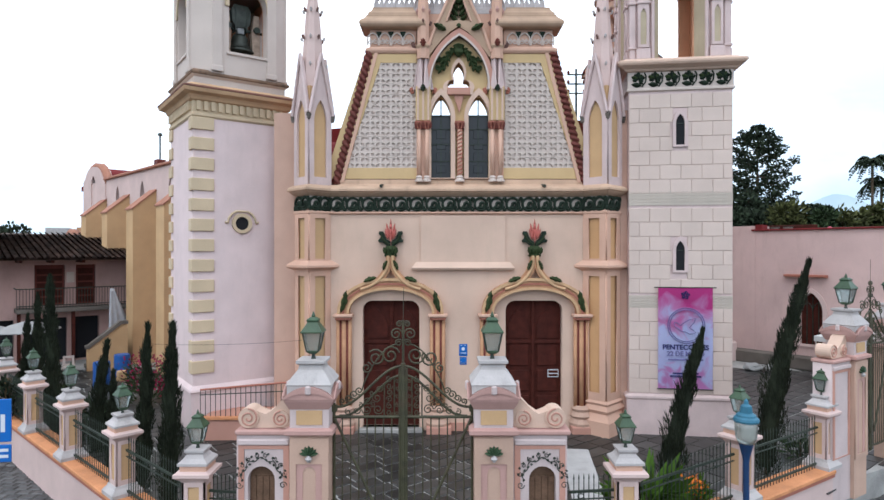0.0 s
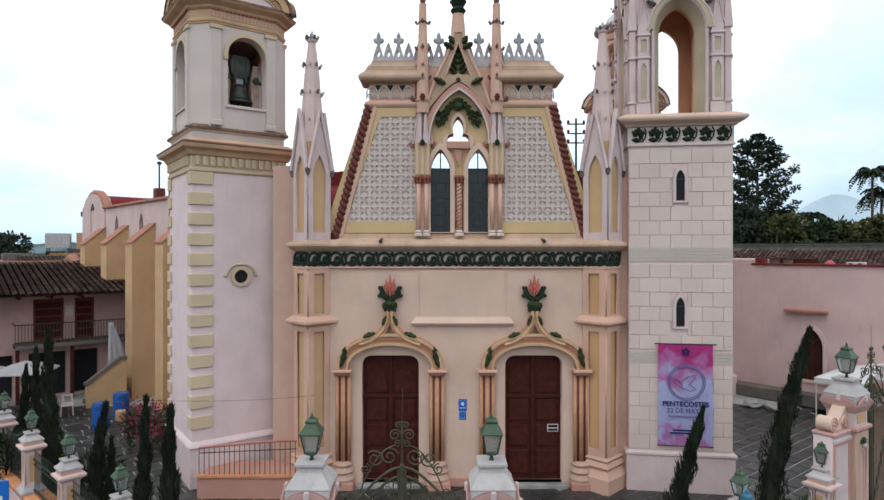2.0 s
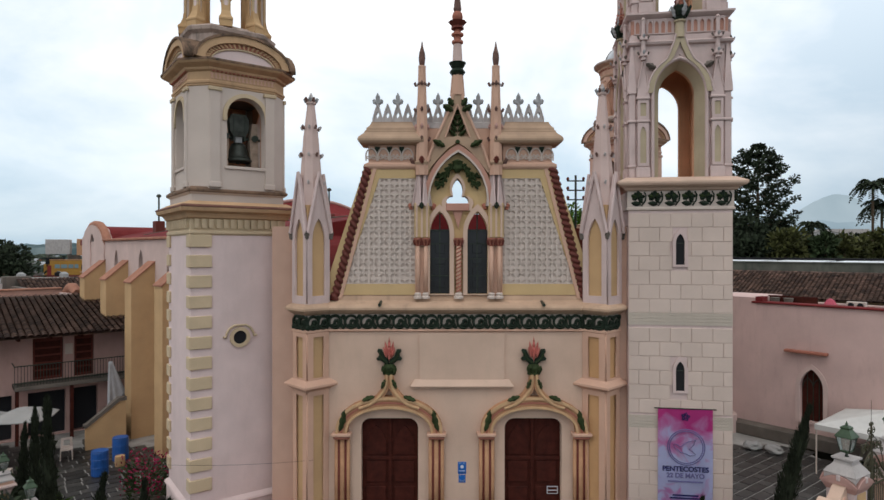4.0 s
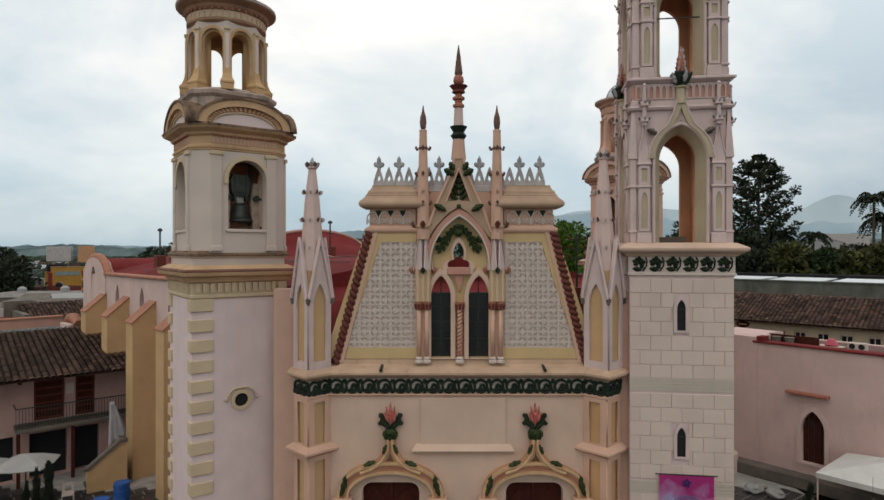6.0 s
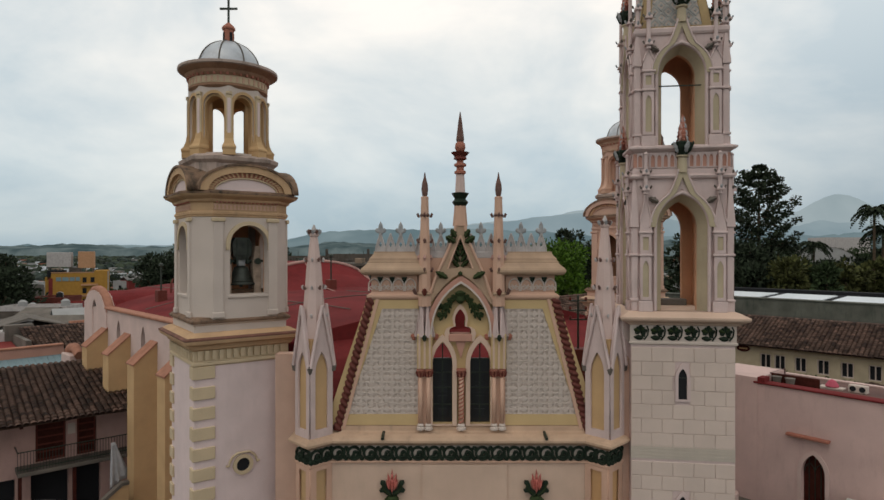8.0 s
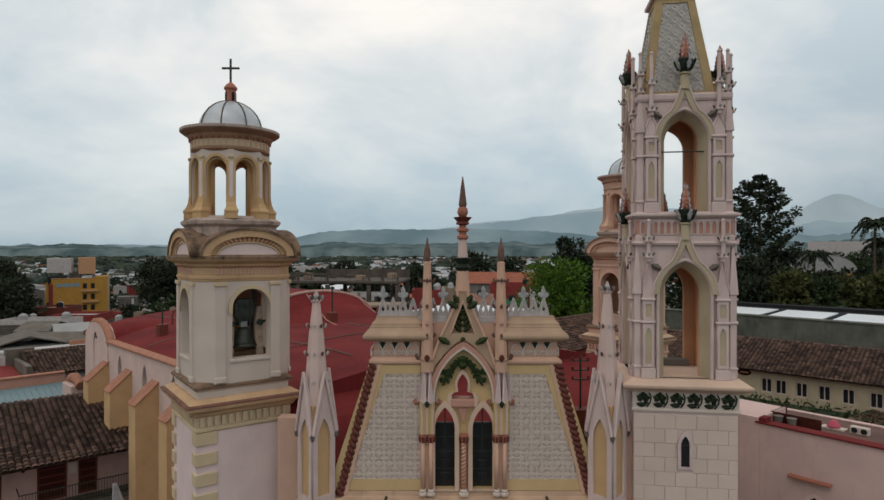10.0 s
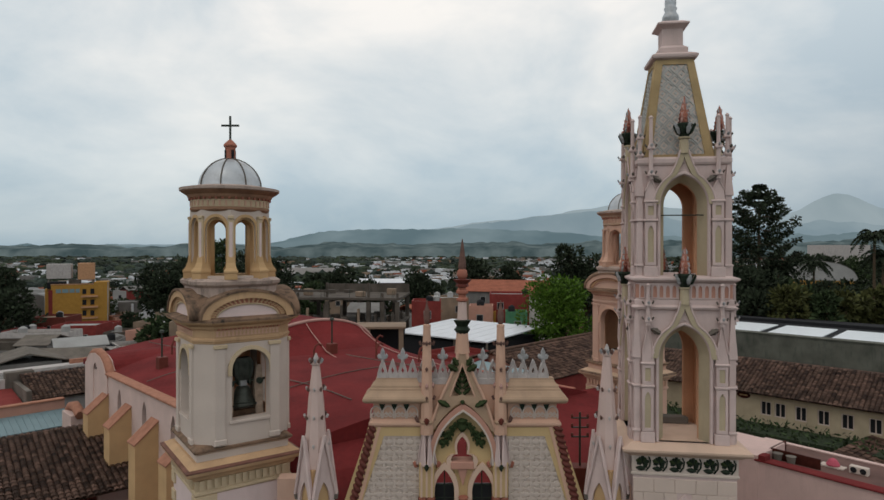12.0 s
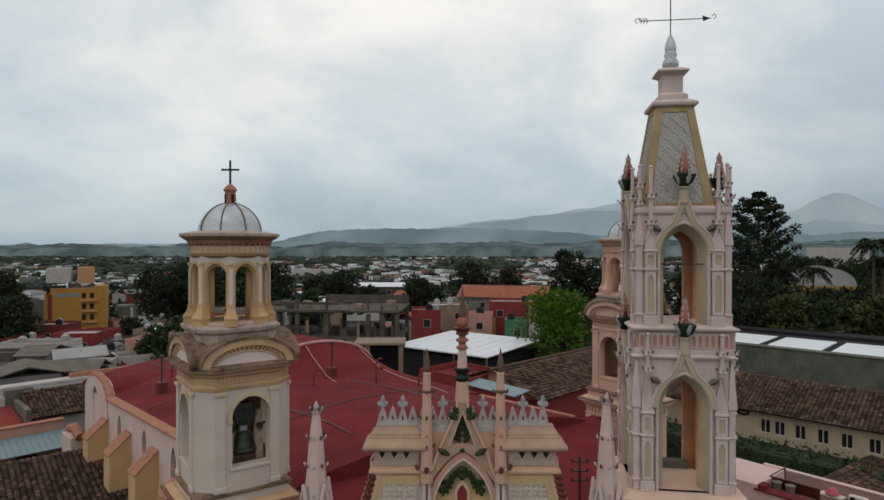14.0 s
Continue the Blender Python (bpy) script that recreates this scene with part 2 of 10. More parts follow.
def part(name, bm, material, parent=None, label="", smooth=False):
    """One mesh object out of a bmesh or a mesh, under a thing."""
    me = mesh_from(bm, name) if isinstance(bm, bmesh.types.BMesh) else bm
    if material is not None:
        me.materials.clear()
        me.materials.append(material)
    if smooth:
        for p in me.polygons:
            p.use_smooth = True
    ob = new(name, me)
    if parent is not None:
        ob.parent = parent
    if label:
        ob["label"] = label
    return ob


def thing(name, label, category, at=None, group="", kind=""):
    ob = new(name)
    ob.empty_display_size = 0.2
    if at is not None:
        ob.matrix_basis = at
    return tagged(ob, label, category, group, kind)


def box(x0, x1, y0, y1, z0, z1, bm=None, m=None, bevel=0.0):
    bm = bm or bmesh.new()
    vs = [bm.verts.new((x, y, z)) for z in (z0, z1) for x, y in ((x0, y0), (x1, y0), (x1, y1), (x0, y1))]
    fs = [(3, 2, 1, 0), (4, 5, 6, 7), (0, 1, 5, 4), (1, 2, 6, 5), (2, 3, 7, 6), (3, 0, 4, 7)]
    faces = [bm.faces.new([vs[i] for i in f]) for f in fs]
    if bevel:
        edges = list({e for f in faces for e in f.edges})
        r = bmesh.ops.bevel(bm, geom=edges, offset=bevel, segments=1, affect="EDGES")
        vs = list({v for f in r["faces"] for v in f.verts} | {v for v in vs if v.is_valid})
    if m is not None:
        for v in vs:
            v.co = m @ v.co
    return bm


def loft(rings, bm=None, cap=True):
    """Skin closed rings of equal length."""
    bm = bm or bmesh.new()
    vs = [[bm.verts.new(p) for p in r] for r in rings]
    k = len(rings[0])
    for a, b in zip(vs, vs[1:]):
        for i in range(k):
            j = (i + 1) % k
            bm.faces.new((a[i], a[j], b[j], b[i]))
    if cap:
        bm.faces.new(vs[0][::-1])
        bm.faces.new(vs[-1])
    return bm


def ngon(n, r, z, cx=0.0, cy=0.0, turn=0.0):
    return [(cx + r * math.cos(turn + 2 * math.pi * i / n), cy + r * math.sin(turn + 2 * math.pi * i / n), z) for i in range(n)]


def lathe(profile, n=20, cx=0.0, cy=0.0, bm=None, turn=0.0, cap=True):
    """profile: (radius, z) from below up."""
    return loft([ngon(n, max(r, 0.002), z, cx, cy, turn) for r, z in profile], bm, cap)


def offset_poly(poly, d):
    """Closed counter-clockwise polygon pushed outwards by d with mitred corners."""
    out, k = [], len(poly)
    for i in range(k):
        p, c, q = Vector(poly[i - 1]), Vector(poly[i]), Vector(poly[(i + 1) % k])
        a, b = (c - p).normalized(), (q - c).normalized()
        na, nb = Vector((a.y, -a.x)), Vector((b.y, -b.x))
        s = na + nb
        out.append(c + s * (d / max(0.3, 1 + na.dot(nb))))
    return out


def moulding(poly, profile, bm=None, cap=True):
    """Cornice round a closed plan: profile of (outward, z) from below up."""
    return loft([[(p.x, p.y, z) for p in offset_poly(poly, d)] for d, z in profile], bm, cap)


def plate(outline, y0, y1, holes=(), bevel=0.0):
    """Upright slab: outline and holes of (x, z), from y0 (front) to y1."""
    cu = bpy.data.curves.new("plate", "CURVE")
    cu.dimensions, cu.fill_mode = "2D", "BOTH"
    cu.extrude, cu.bevel_depth, cu.bevel_resolution = (y1 - y0) / 2 - bevel, bevel, 1
    cu.offset = -bevel
    for ring in (outline, *holes):
        s = cu.splines.new("POLY")
        s.points.add(len(ring) - 1)
        for p, (x, z) in zip(s.points, ring):
            p.co = (x, z, 0, 1)
        s.use_cyclic_u = True
    ob = bpy.data.objects.new("plate", cu)
    me = bpy.data.meshes.new_from_object(ob)
    bpy.data.objects.remove(ob)
    bpy.data.curves.remove(cu)
    me.transform(Matrix(((1, 0, 0, 0), (0, 0, -1, (y0 + y1) / 2), (0, 1, 0, 0), (0, 0, 0, 1))))
    me.name = "plate"
    return me


def rods(paths, radius, res=1, closed=False):
    """Round bars along paths of (x, y, z), as one mesh."""
    cu = bpy.data.curves.new("rod", "CURVE")
    cu.dimensions, cu.bevel_depth, cu.bevel_resolution, cu.use_fill_caps = "3D", radius, res, True
    for path in paths:
        s = cu.splines.new("POLY")
        s.points.add(len(path) - 1)
        for p, c in zip(s.points, path):
            p.co = (*c, 1)
        s.use_cyclic_u = closed
    ob = bpy.data.objects.new("rod", cu)
    me = bpy.data.meshes.new_from_object(ob)
    bpy.data.objects.remove(ob)
    bpy.data.curves.remove(cu)
    return me


def moved(me, m):
    me.transform(m)
    return me


def bm_moved(bm, m):
    bmesh.ops.transform(bm, matrix=m, verts=bm.verts)
    return bm


def round_arch(x0, x1, zs, n=10, foot=None):
    """Outline of an arched opening: springing at zs, foot at z foot."""
    c, r = (x0 + x1) / 2, (x1 - x0) / 2
    pts = [(c + r * math.cos(a), zs + r * math.sin(a)) for a in (math.pi * i / n for i in range(n + 1))]
    return ([(x1, foot)] if foot is not None else []) + pts + ([(x0, foot)] if foot is not None else [])


def pointed_arch(x0, x1, zs, rise, n=8, foot=None):
    """Lancet outline: two arcs that meet at zs + rise."""
    h = (x1 - x0) / 2
    c = (x0 + x1) / 2
    R = (h * h + rise * rise) / (2 * h)
    a1 = math.asin(min(1, rise / R))
    right = [(x1 - R + R * math.cos(a1 * i / n), zs + R * math.sin(a1 * i / n)) for i in range(n + 1)]
    left = [(2 * c - x, z) for x, z in right[-2::-1]]
    pts = right + left
    return ([(x1, foot)] if foot is not None else []) + pts + ([(x0, foot)] if foot is not None else [])


def spiral(cx, cz, r0, r1, a0, turns, n=26):
    """Flat spiral of (x, z)."""
    return [(cx + (r0 + (r1 - r0) * i / n) * math.cos(a0 + turns * 2 * math.pi * i / n),
             cz + (r0 + (r1 - r0) * i / n) * math.sin(a0 + turns * 2 * math.pi * i / n)) for i in range(n + 1)]


def arch_band(outer, inner):
    """Band between two open arch outlines."""
    return outer + inner[::-1]


# ---- ground ----
def plain_sheet(name, pts, z, material, label, category):
    bm = bmesh.new()
    bm.faces.new([bm.verts.new((x, y, z)) for x, y in pts])
    ob = part(name, bm, material)
    return tagged(ob, label, category, kind="structure")


FIELD = surface("town_ground", (0.05, 0.055, 0.035), vary=0.6, scale=0.03, grain=0.4)


def ground_z(x, y):
    """The valley falls away behind the church."""
    t = max(0.0, min(1.0, (y - 28) / 130))
    return -0.75 - 7.0 * t * t * (3 - 2 * t)


bm = bmesh.new()
gy = [-300, 20, 28, 45, 60, 80, 100, 120, 140, 160, 400, 1000, 2000, 3500]
gr = [[bm.verts.new((x, y, ground_z(x, y))) for x in (-2500, -600, -100, 100, 600, 2500)] for y in gy]
for a, b in zip(gr, gr[1:]):
    for i in range(5):
        bm.faces.new((a[i], a[i + 1], b[i + 1], b[i]))
tagged(part("ground", bm, FIELD), "earth and greenery of the valley under the town", "ground", kind="structure")
plain_sheet("road", [(-40, -30), (40, -30), (40, 2), (-40, 2)], -0.65, ASPHALT, "grey street along the churchyard fence", "road")

COURT = [(-2.2, -8.2), (0.9, -8.2), (3.0, -8.05), (8.6, -4.4), (14.8, -1.0), (16.0, 4.5), (15.5, 12), (-8, 14), (-30, 14), (-30, 12.5), (-12.8, 0.3), (-4.0, -8.1)]
bm = bmesh.new()
low = [bm.verts.new((x, y, -0.74)) for x, y in COURT]
top = [bm.verts.new((x, y, 0.0)) for x, y in COURT]
bm.faces.new(top)
for i in range(len(COURT)):
    j = (i + 1) % len(COURT)
    bm.faces.new((low[i], low[j], top[j], top[i]))
tagged(part("pavement", bm, STONE), "dark stone paving of the churchyard", "pavement", kind="structure")


# ---- gothic chapel front ----
facade = thing("chapel_facade", "peach and cream neo-gothic chapel front with twin doors", "church")
WALL_Y = -0.2
DOORS = (-1.49, 2.69)


def rounded_door(c, half, top, r=0.28, n=5, foot=0.12):
    pts = [(c + half, foot)]
    pts += [(c + half - r + r * math.cos(a), top - r + r * math.sin(a)) for a in (math.pi / 2 * i / n for i in range(n + 1))]
    pts += [(c - half + r - r * math.sin(a), top - r + r * math.cos(a)) for a in (math.pi / 2 * i / n for i in range(n + 1))]
    return pts + [(c - half, foot)]


holes = [rounded_door(c, 0.83, 3.82) for c in DOORS]
part("wall", plate([(-4.1, 0), (5.05, 0), (5.05, 6.9), (-4.1, 6.9)], WALL_Y, 0.35, holes), CREAM, facade, "cream stucco wall")
part("plinth", box(-0.45, 1.62, -0.26, -0.2, 0, 0.25), BLUSH, facade)
part("wall_return", box(-5.05, -4.0, 0.3, 0.75, 0, 9.42), SALMON, facade, "pink side wall joining the bell tower")
part("corner_return", box(5.04, 5.72, -0.16, 0.3, 0, 9.4), SALMON, facade, "pink wall joining the gothic tower")
part("chapel_body", box(-4.4, 5.3, 0.75, 7.0, 0, 6.8), BLUSH, facade)
part("rear_wall", box(-4.1, 5.05, 0.36, 0.75, 0, 6.85), DARK, facade)


def door_leaf(c):
    d = part("door", box(c - 0.84, c + 0.84, 0.06, 0.14, 0.12, 3.84), WOOD, facade, "dark reddish-brown carved wooden double door")
    for s in (-1, 1):
        for z0, z1 in ((0.3, 1.0), (1.12, 1.75), (1.87, 2.5)):
            part("panel", box(c + s * 0.42 - 0.3, c + s * 0.42 + 0.3, 0.02, 0.055, z0, z1, bevel=0.02), WOOD, d)
        part("panel", plate(pointed_arch(c + s * 0.42 - 0.3, c + s * 0.42 + 0.3, 2.95, 0.6, foot=2.7), 0.02, 0.055), WOOD, d)
    part("rail", box(c - 0.83, c + 0.83, -0.0, 0.055, 2.53, 2.64, bevel=0.015), WOOD, d)
    part("meeting_stile", box(c - 0.05, c + 0.05, -0.01, 0.055, 0.14, 3.8, bevel=0.015), WOOD, d)
    part("threshold", box(c - 0.95, c + 0.95, -0.45, 0.06, 0, 0.12, bevel=0.015), STONE, d)


def band(c, rx0, rz0, rx1, rz1, zs, n=22):
    """Basket-arch band between two half ellipses."""
    a = [(c + rx1 * math.cos(math.pi * i / n), zs + rz1 * math.sin(math.pi * i / n) ** 0.85) for i in range(n + 1)]
    b = [(c + rx0 * math.cos(math.pi * i / n), zs + rz0 * math.sin(math.pi * i / n) ** 0.85) for i in range(n, -1, -1)]
    return a + b


def leaf_mesh(w, h, d=0.06, lobes=3):
    """Carved leaf in x-z, foot at the origin, tip at z = h."""
    pts = []
    n = 8 * lobes
    for i in range(n + 1):
        t = i / n
        pts.append((w / 2 * math.sin(math.pi * min(1, t * 1.02)) ** 0.7 * (0.72 + 0.28 * abs(math.sin(math.pi * lobes * t))), h * t))
    out = pts + [(-x, z) for x, z in pts[-2:0:-1]]
    bm = bmesh.new()
    ring = [bm.verts.new((x, 0, z)) for x, z in out]
    mid = [bm.verts.new((0, -d, h * (0.15 + 0.7 * k / 3))) for k in range(4)]
    for i in range(len(ring)):
        a, b = ring[i], ring[(i + 1) % len(ring)]
        k = max(0, min(3, int((a.co.z + b.co.z) / 2 / h * 4)))
        bm.faces.new((a, b, mid[k]))
    for i in range(3):
        pass
    bmesh.ops.holes_fill(bm, edges=[e for e in bm.edges if e.is_boundary and (e.verts[0] in mid or e.verts[1] in mid)])
    return bm


def tulip(c, z, s, parent, red=LEAF_RED):
    """Ribbed green calyx, two curling dark leaves and a coral flame of many tongues between them."""
    y = WALL_Y - 0.1
    part("calyx", lathe([(0.15, z), (0.19, z + 0.03), (0.19, z + 0.06), (0.15, z + 0.08), (0.17, z + 0.14), (0.2, z + 0.22), (0.13, z + 0.32)], 14, c, y), MOSS, parent)
    for k in range(4):
        x = c + (k - 1.5) * 0.095
        part("calyx_leaf", bm_moved(leaf_mesh(0.11, 0.24, 0.07, 1), pose(x, y - 0.15, z + 0.06, -6, (k - 1.5) * 8, 0)), MOSS, parent)
    for sd in (-1, 1):
        wing = [(0.02, 0.28), (0.14, 0.34), (0.24, 0.42), (0.34, 0.42), (0.37, 0.48), (0.31, 0.53), (0.29, 0.6), (0.35, 0.68), (0.33, 0.75), (0.22, 0.74), (0.17, 0.62), (0.13, 0.52), (0.02, 0.44)]
        part("curled_leaf", plate([(c + sd * a, z + b) for a, b in (wing if sd > 0 else wing[::-1])], y - 0.06, y + 0.08, bevel=0.02), GREEN, parent)
        part("leaf_vein", rods([[(c + sd * a, y - 0.075, z + b) for a, b in ((0.04, 0.36), (0.16, 0.44), (0.24, 0.54), (0.28, 0.66))]], 0.018), MOSS, parent)
    for x, h, tilt, up in ((-0.07, 0.34, 16, 0.5), (0.07, 0.34, -16, 0.5), (-0.04, 0.5, 10, 0.5), (0.04, 0.5, -10, 0.5), (0, 0.64, 0, 0.48), (0, 0.3, 0, 0.42)):
        part("petal", bm_moved(leaf_mesh(0.085, h, 0.06, 1), pose(c + x, y - 0.03 - 0.04 * (h < 0.4), z + up, 0, -tilt, 0)), red, parent)


def portal(c):
    p = part("door_surround", plate(band(c, 1.2, 0.7, 1.54, 1.04, 3.45), WALL_Y - 0.22, WALL_Y), TAN, facade, "ochre ogee arch over clustered colonnettes")
    part("inner_band", plate(band(c, 1.2, 0.7, 1.27, 0.77, 3.45), WALL_Y - 0.26, WALL_Y - 0.22), GOLD, p)
    part("outer_band", plate(band(c, 1.46, 0.96, 1.54, 1.04, 3.45), WALL_Y - 0.28, WALL_Y - 0.22), GOLD, p)
    part("middle_band", plate(band(c, 1.345, 0.845, 1.395, 0.895, 3.45), WALL_Y - 0.25, WALL_Y - 0.22), ROSE, p)
    for s in (-1, 1):
        # the ogee sweeps up to the finial
        n = 14
        out, inn = [], []
        for i in range(n + 1):
            t = i / n
            x = 0.84 * (1 - t) ** 1.8 + 0.02
            z = 4.16 + 0.98 * (0.25 * t + 0.75 * t ** 1.8)
            out.append((c + s * (x + 0.10), z + 0.1 * (1 - t)))
            inn.append((c + s * max(0.0, x - 0.09), z - 0.08 * (1 - t)))
        part("ogee", plate(out + inn[::-1], WALL_Y - 0.24, WALL_Y - 0.02), TAN, p)
        mid = [((a[0] + b[0]) / 2, WALL_Y - 0.25, (a[1] + b[1]) / 2) for a, b in zip(out, inn)]
        part("ogee_bead", rods([mid], 0.05), GOLD, p)
        for k, (dx, r, m) in enumerate(((1.19, 0.055, TAN), (1.27, 0.05, MAROON), (1.36, 0.075, TAN), (1.45, 0.05, MAROON), (1.53, 0.055, TAN))):
            part("colonnette", lathe([(r, 0.75), (r, 3.3)], 10, c + s * dx, WALL_Y - 0.1), m, p, smooth=True)
        part("capital", box(c + s * 1.37 - 0.28, c + s * 1.37 + 0.28, WALL_Y - 0.34, WALL_Y, 3.36, 3.45, bevel=0.02), PEACH, p)
        part("capital_cushion", box(c + s * 1.37 - 0.23, c + s * 1.37 + 0.23, WALL_Y - 0.29, WALL_Y, 3.27, 3.36, bevel=0.03), ROSE, p)
        part("column_base", lathe([(0.34, 0.2), (0.36, 0.3), (0.27, 0.42), (0.33, 0.5), (0.25, 0.62), (0.29, 0.7), (0.22, 0.78)], 12, c + s * 1.37, WALL_Y - 0.05), PILLAR, p)
        part("pedestal", box(c + s * 1.4 - 0.36, c + s * 1.4 + 0.36, WALL_Y - 0.4, WALL_Y, 0, 0.22, bevel=0.02), BLUSH, p)
        for (x, z, w, h, a) in ((1.42, 3.5, 0.22, 0.66, -14), (0.78, 4.38, 0.18, 0.4, -70), (0.22, 4.72, 0.14, 0.34, -25)):
            part("crocket_leaf", bm_moved(leaf_mesh(w, h, 0.1), pose(c + s * x, WALL_Y - 0.25, z, 0, s * a, 0)), MOSS, p)
    tulip(c, 5.1, 0.92, p)


for c in DOORS:
    door_leaf(c)
    portal(c)

# raised field between the portals with its drip ledge
part("field", box(-0.62, 1.85, WALL_Y - 0.05, WALL_Y, 4.9, 6.3), CREAM, facade)
part("ledge", moulding([(-0.72, WALL_Y - 0.02), (1.95, WALL_Y - 0.02), (1.95, WALL_Y + 0.1), (-0.72, WALL_Y + 0.1)], [(0.12, 4.72), (0.16, 4.78), (0.04, 4.95)]), CREAM, facade)


def diamond(c, hd, y=WALL_Y):
    return [(c - hd, y), (c, y - hd), (c + hd, y), (c, y + hd)]


def corner_pier(c, hd):
    """Corner pilaster set diagonally, with sunk ochre panels on both faces."""
    p = part("corner_pilaster", moulding(diamond(c, hd - 0.05), [(0, 0.2), (0, 6.9)]), OCHRE if c < 0 else AMBER, facade, "diagonal peach pilaster with sunk ochre panels")
    side = hd * math.sqrt(2)
    for s in (-1, 1):
        for z0, z1, p0, p1 in ((0.95, 4.72, 1.2, 4.55), (4.9, 6.42, 5.05, 6.22)):
            ring = [(-side / 2, z0), (side / 2, z0), (side / 2, z1), (-side / 2, z1)]
            hole = [(-side * 0.24, p0), (side * 0.24, p0), (side * 0.24, p1), (-side * 0.24, p1)]
            me = plate(ring, -0.035, 0.0, [hole])
            moved(me, pose(c + s * hd / 2, WALL_Y - hd / 2, 0, 0, 0, s * 45))
            part("panel_frame", me, PEACH, p)
    part("mid_ledge", moulding(diamond(c, hd), [(0.02, 4.66), (0.06, 4.72), (0.2, 4.8), (0.2, 4.86), (0.03, 5.0)]), PEACH, p)
    part("base", moulding(diamond(c, hd), [(0.2, 0.0), (0.2, 0.42), (0.06, 0.62), (0.12, 0.72), (0.05, 0.85), (0.09, 0.92), (0.0, 1.02)]), PEACH, p)
    part("neck", moulding(diamond(c, hd), [(0.0, 6.3), (0.05, 6.36), (0.05, 6.42), (0.0, 6.46)]), PEACH, p)


PIERS = ((-3.78, 0.5), (4.66, 0.52))
for c, hd in PIERS:
    corner_pier(c, hd)

# entablature: plan that breaks forward round the diagonal piers
PLAN = [(-4.25, 0.3), (-4.25, -0.2), (-3.78, -0.68), (-3.3, -0.22), (4.16, -0.22), (4.66, -0.7), (5.16, -0.2), (5.16, 0.3)]
part("frieze", moulding(PLAN, [(0.0, 6.42), (0.0, 6.86)]), WHITE, facade, "white frieze behind a dark green scroll relief")
part("frieze_ledge", moulding(PLAN, [(0.0, 6.34), (0.06, 6.37), (0.06, 6.41), (0.0, 6.43)]), PEACH, facade)
part("cornice", moulding(PLAN, [(0.0, 6.85), (0.06, 6.87), (0.18, 6.95), (0.2, 6.98), (0.26, 7.0), (0.26, 7.06), (0.2, 7.12), (0.0, 7.2)]), STAINED, facade, "stained peach cornice")


def scroll_run(p, q, count, parent, z0=6.43, h=0.41, y_out=0.04):
    """A row of green rinceau scrolls along the wall from p to q."""
    p, q = Vector(p), Vector(q)
    step = (q - p) / count
    yaw = math.degrees(math.atan2(step.y, step.x))
    w = step.length
    shapes = []
    cx, cz = w / 2, h / 2
    rr = h * 0.44
    shapes.append([(cx + rr * math.cos(a), 0, cz + rr * math.sin(a)) for a in (2 * math.pi * k / 20 for k in range(21))])
    shapes.append([(x, -0.01, z) for x, z in spiral(cx + rr * 0.15, cz - rr * 0.05, rr * 0.62, rr * 0.12, -2.4, 1.1, 16)])
    shapes.append([(cx - rr * 0.75 + rr * 1.0 * t, 0, cz - rr * 0.7 + rr * 1.1 * t * t) for t in (k / 5 for k in range(6))])
    shapes.append([(x, 0, z) for x, z in spiral(w * 0.99, h * 0.84, h * 0.14, h * 0.04, -1.5, 0.9, 10)])
    shapes.append([(x, 0, z) for x, z in spiral(w * 0.01, h * 0.16, h * 0.14, h * 0.04, 1.5, 0.9, 10)])
    me = rods(shapes, 0.042)
    me.materials.append(GREEN)
    for i in range(count):
        a = p + step * i
        ob = part("scroll_relief", me, None, parent)
        ob.matrix_basis = pose(a.x, a.y, z0, 0, 0, yaw) @ pose(0, -y_out, 0)


scroll_run((-3.3, -0.22), (4.16, -0.22), 16, facade)
for a, b in (((-4.25, -0.2), (-3.78, -0.68)), ((-3.78, -0.68), (-3.3, -0.22)), ((4.16, -0.22), (4.66, -0.7)), ((4.66, -0.7), (5.16, -0.2))):
    scroll_run(a, b, 2, facade)

# ---- mansard gable ----
G = 0.53   # centre line of the gable


def gx(x):
    return G + x


LANCETS = [pointed_arch(gx(-0.85), gx(-0.27), 9.2, 0.66, foot=7.42), pointed_arch(gx(0.25), gx(0.85), 9.2, 0.66, foot=7.42)]
TC = gx(-0.04)
TREFOIL = ([(TC + 0.3, 9.98)] + [(TC + 0.17 + 0.16 * math.cos(a), 10.15 + 0.16 * math.sin(a)) for a in (-0.6, 0, 0.6, 1.2, 1.8)]
           + pointed_arch(TC - 0.16, TC + 0.16, 10.48, 0.34, 5)
           + [(TC - 0.17 - 0.16 * math.cos(a), 10.15 + 0.16 * math.sin(a)) for a in (1.8, 1.2, 0.6, 0, -0.6)] + [(TC - 0.3, 9.98)])
part("gable_wall", plate([(gx(-3.45), 7.1), (gx(3.5), 7.1), (gx(2.62), 11.1), (gx(-2.55), 11.1)], 0.0, 0.4, [*LANCETS, TREFOIL]), STRAW, facade, "ochre mansard gable with white lattice panels")
part("gable_sill", moulding([(gx(-3.5), -0.02), (gx(3.55), -0.02), (gx(3.55), 0.5), (gx(-3.5), 0.5)], [(0.1, 7.1), (0.12, 7.2), (0.06, 7.24), (0.05, 7.36), (0.0, 7.4)]), STAINED, facade)
part("drain_spout", rods([[(-1.75, -0.1, 7.2), (-1.75, -0.55, 7.14)]], 0.05), IRON, facade)
part("drain_spout", rods([[(2.95, -0.1, 7.2), (2.95, -0.55, 7.14)]], 0.05), IRON, facade)


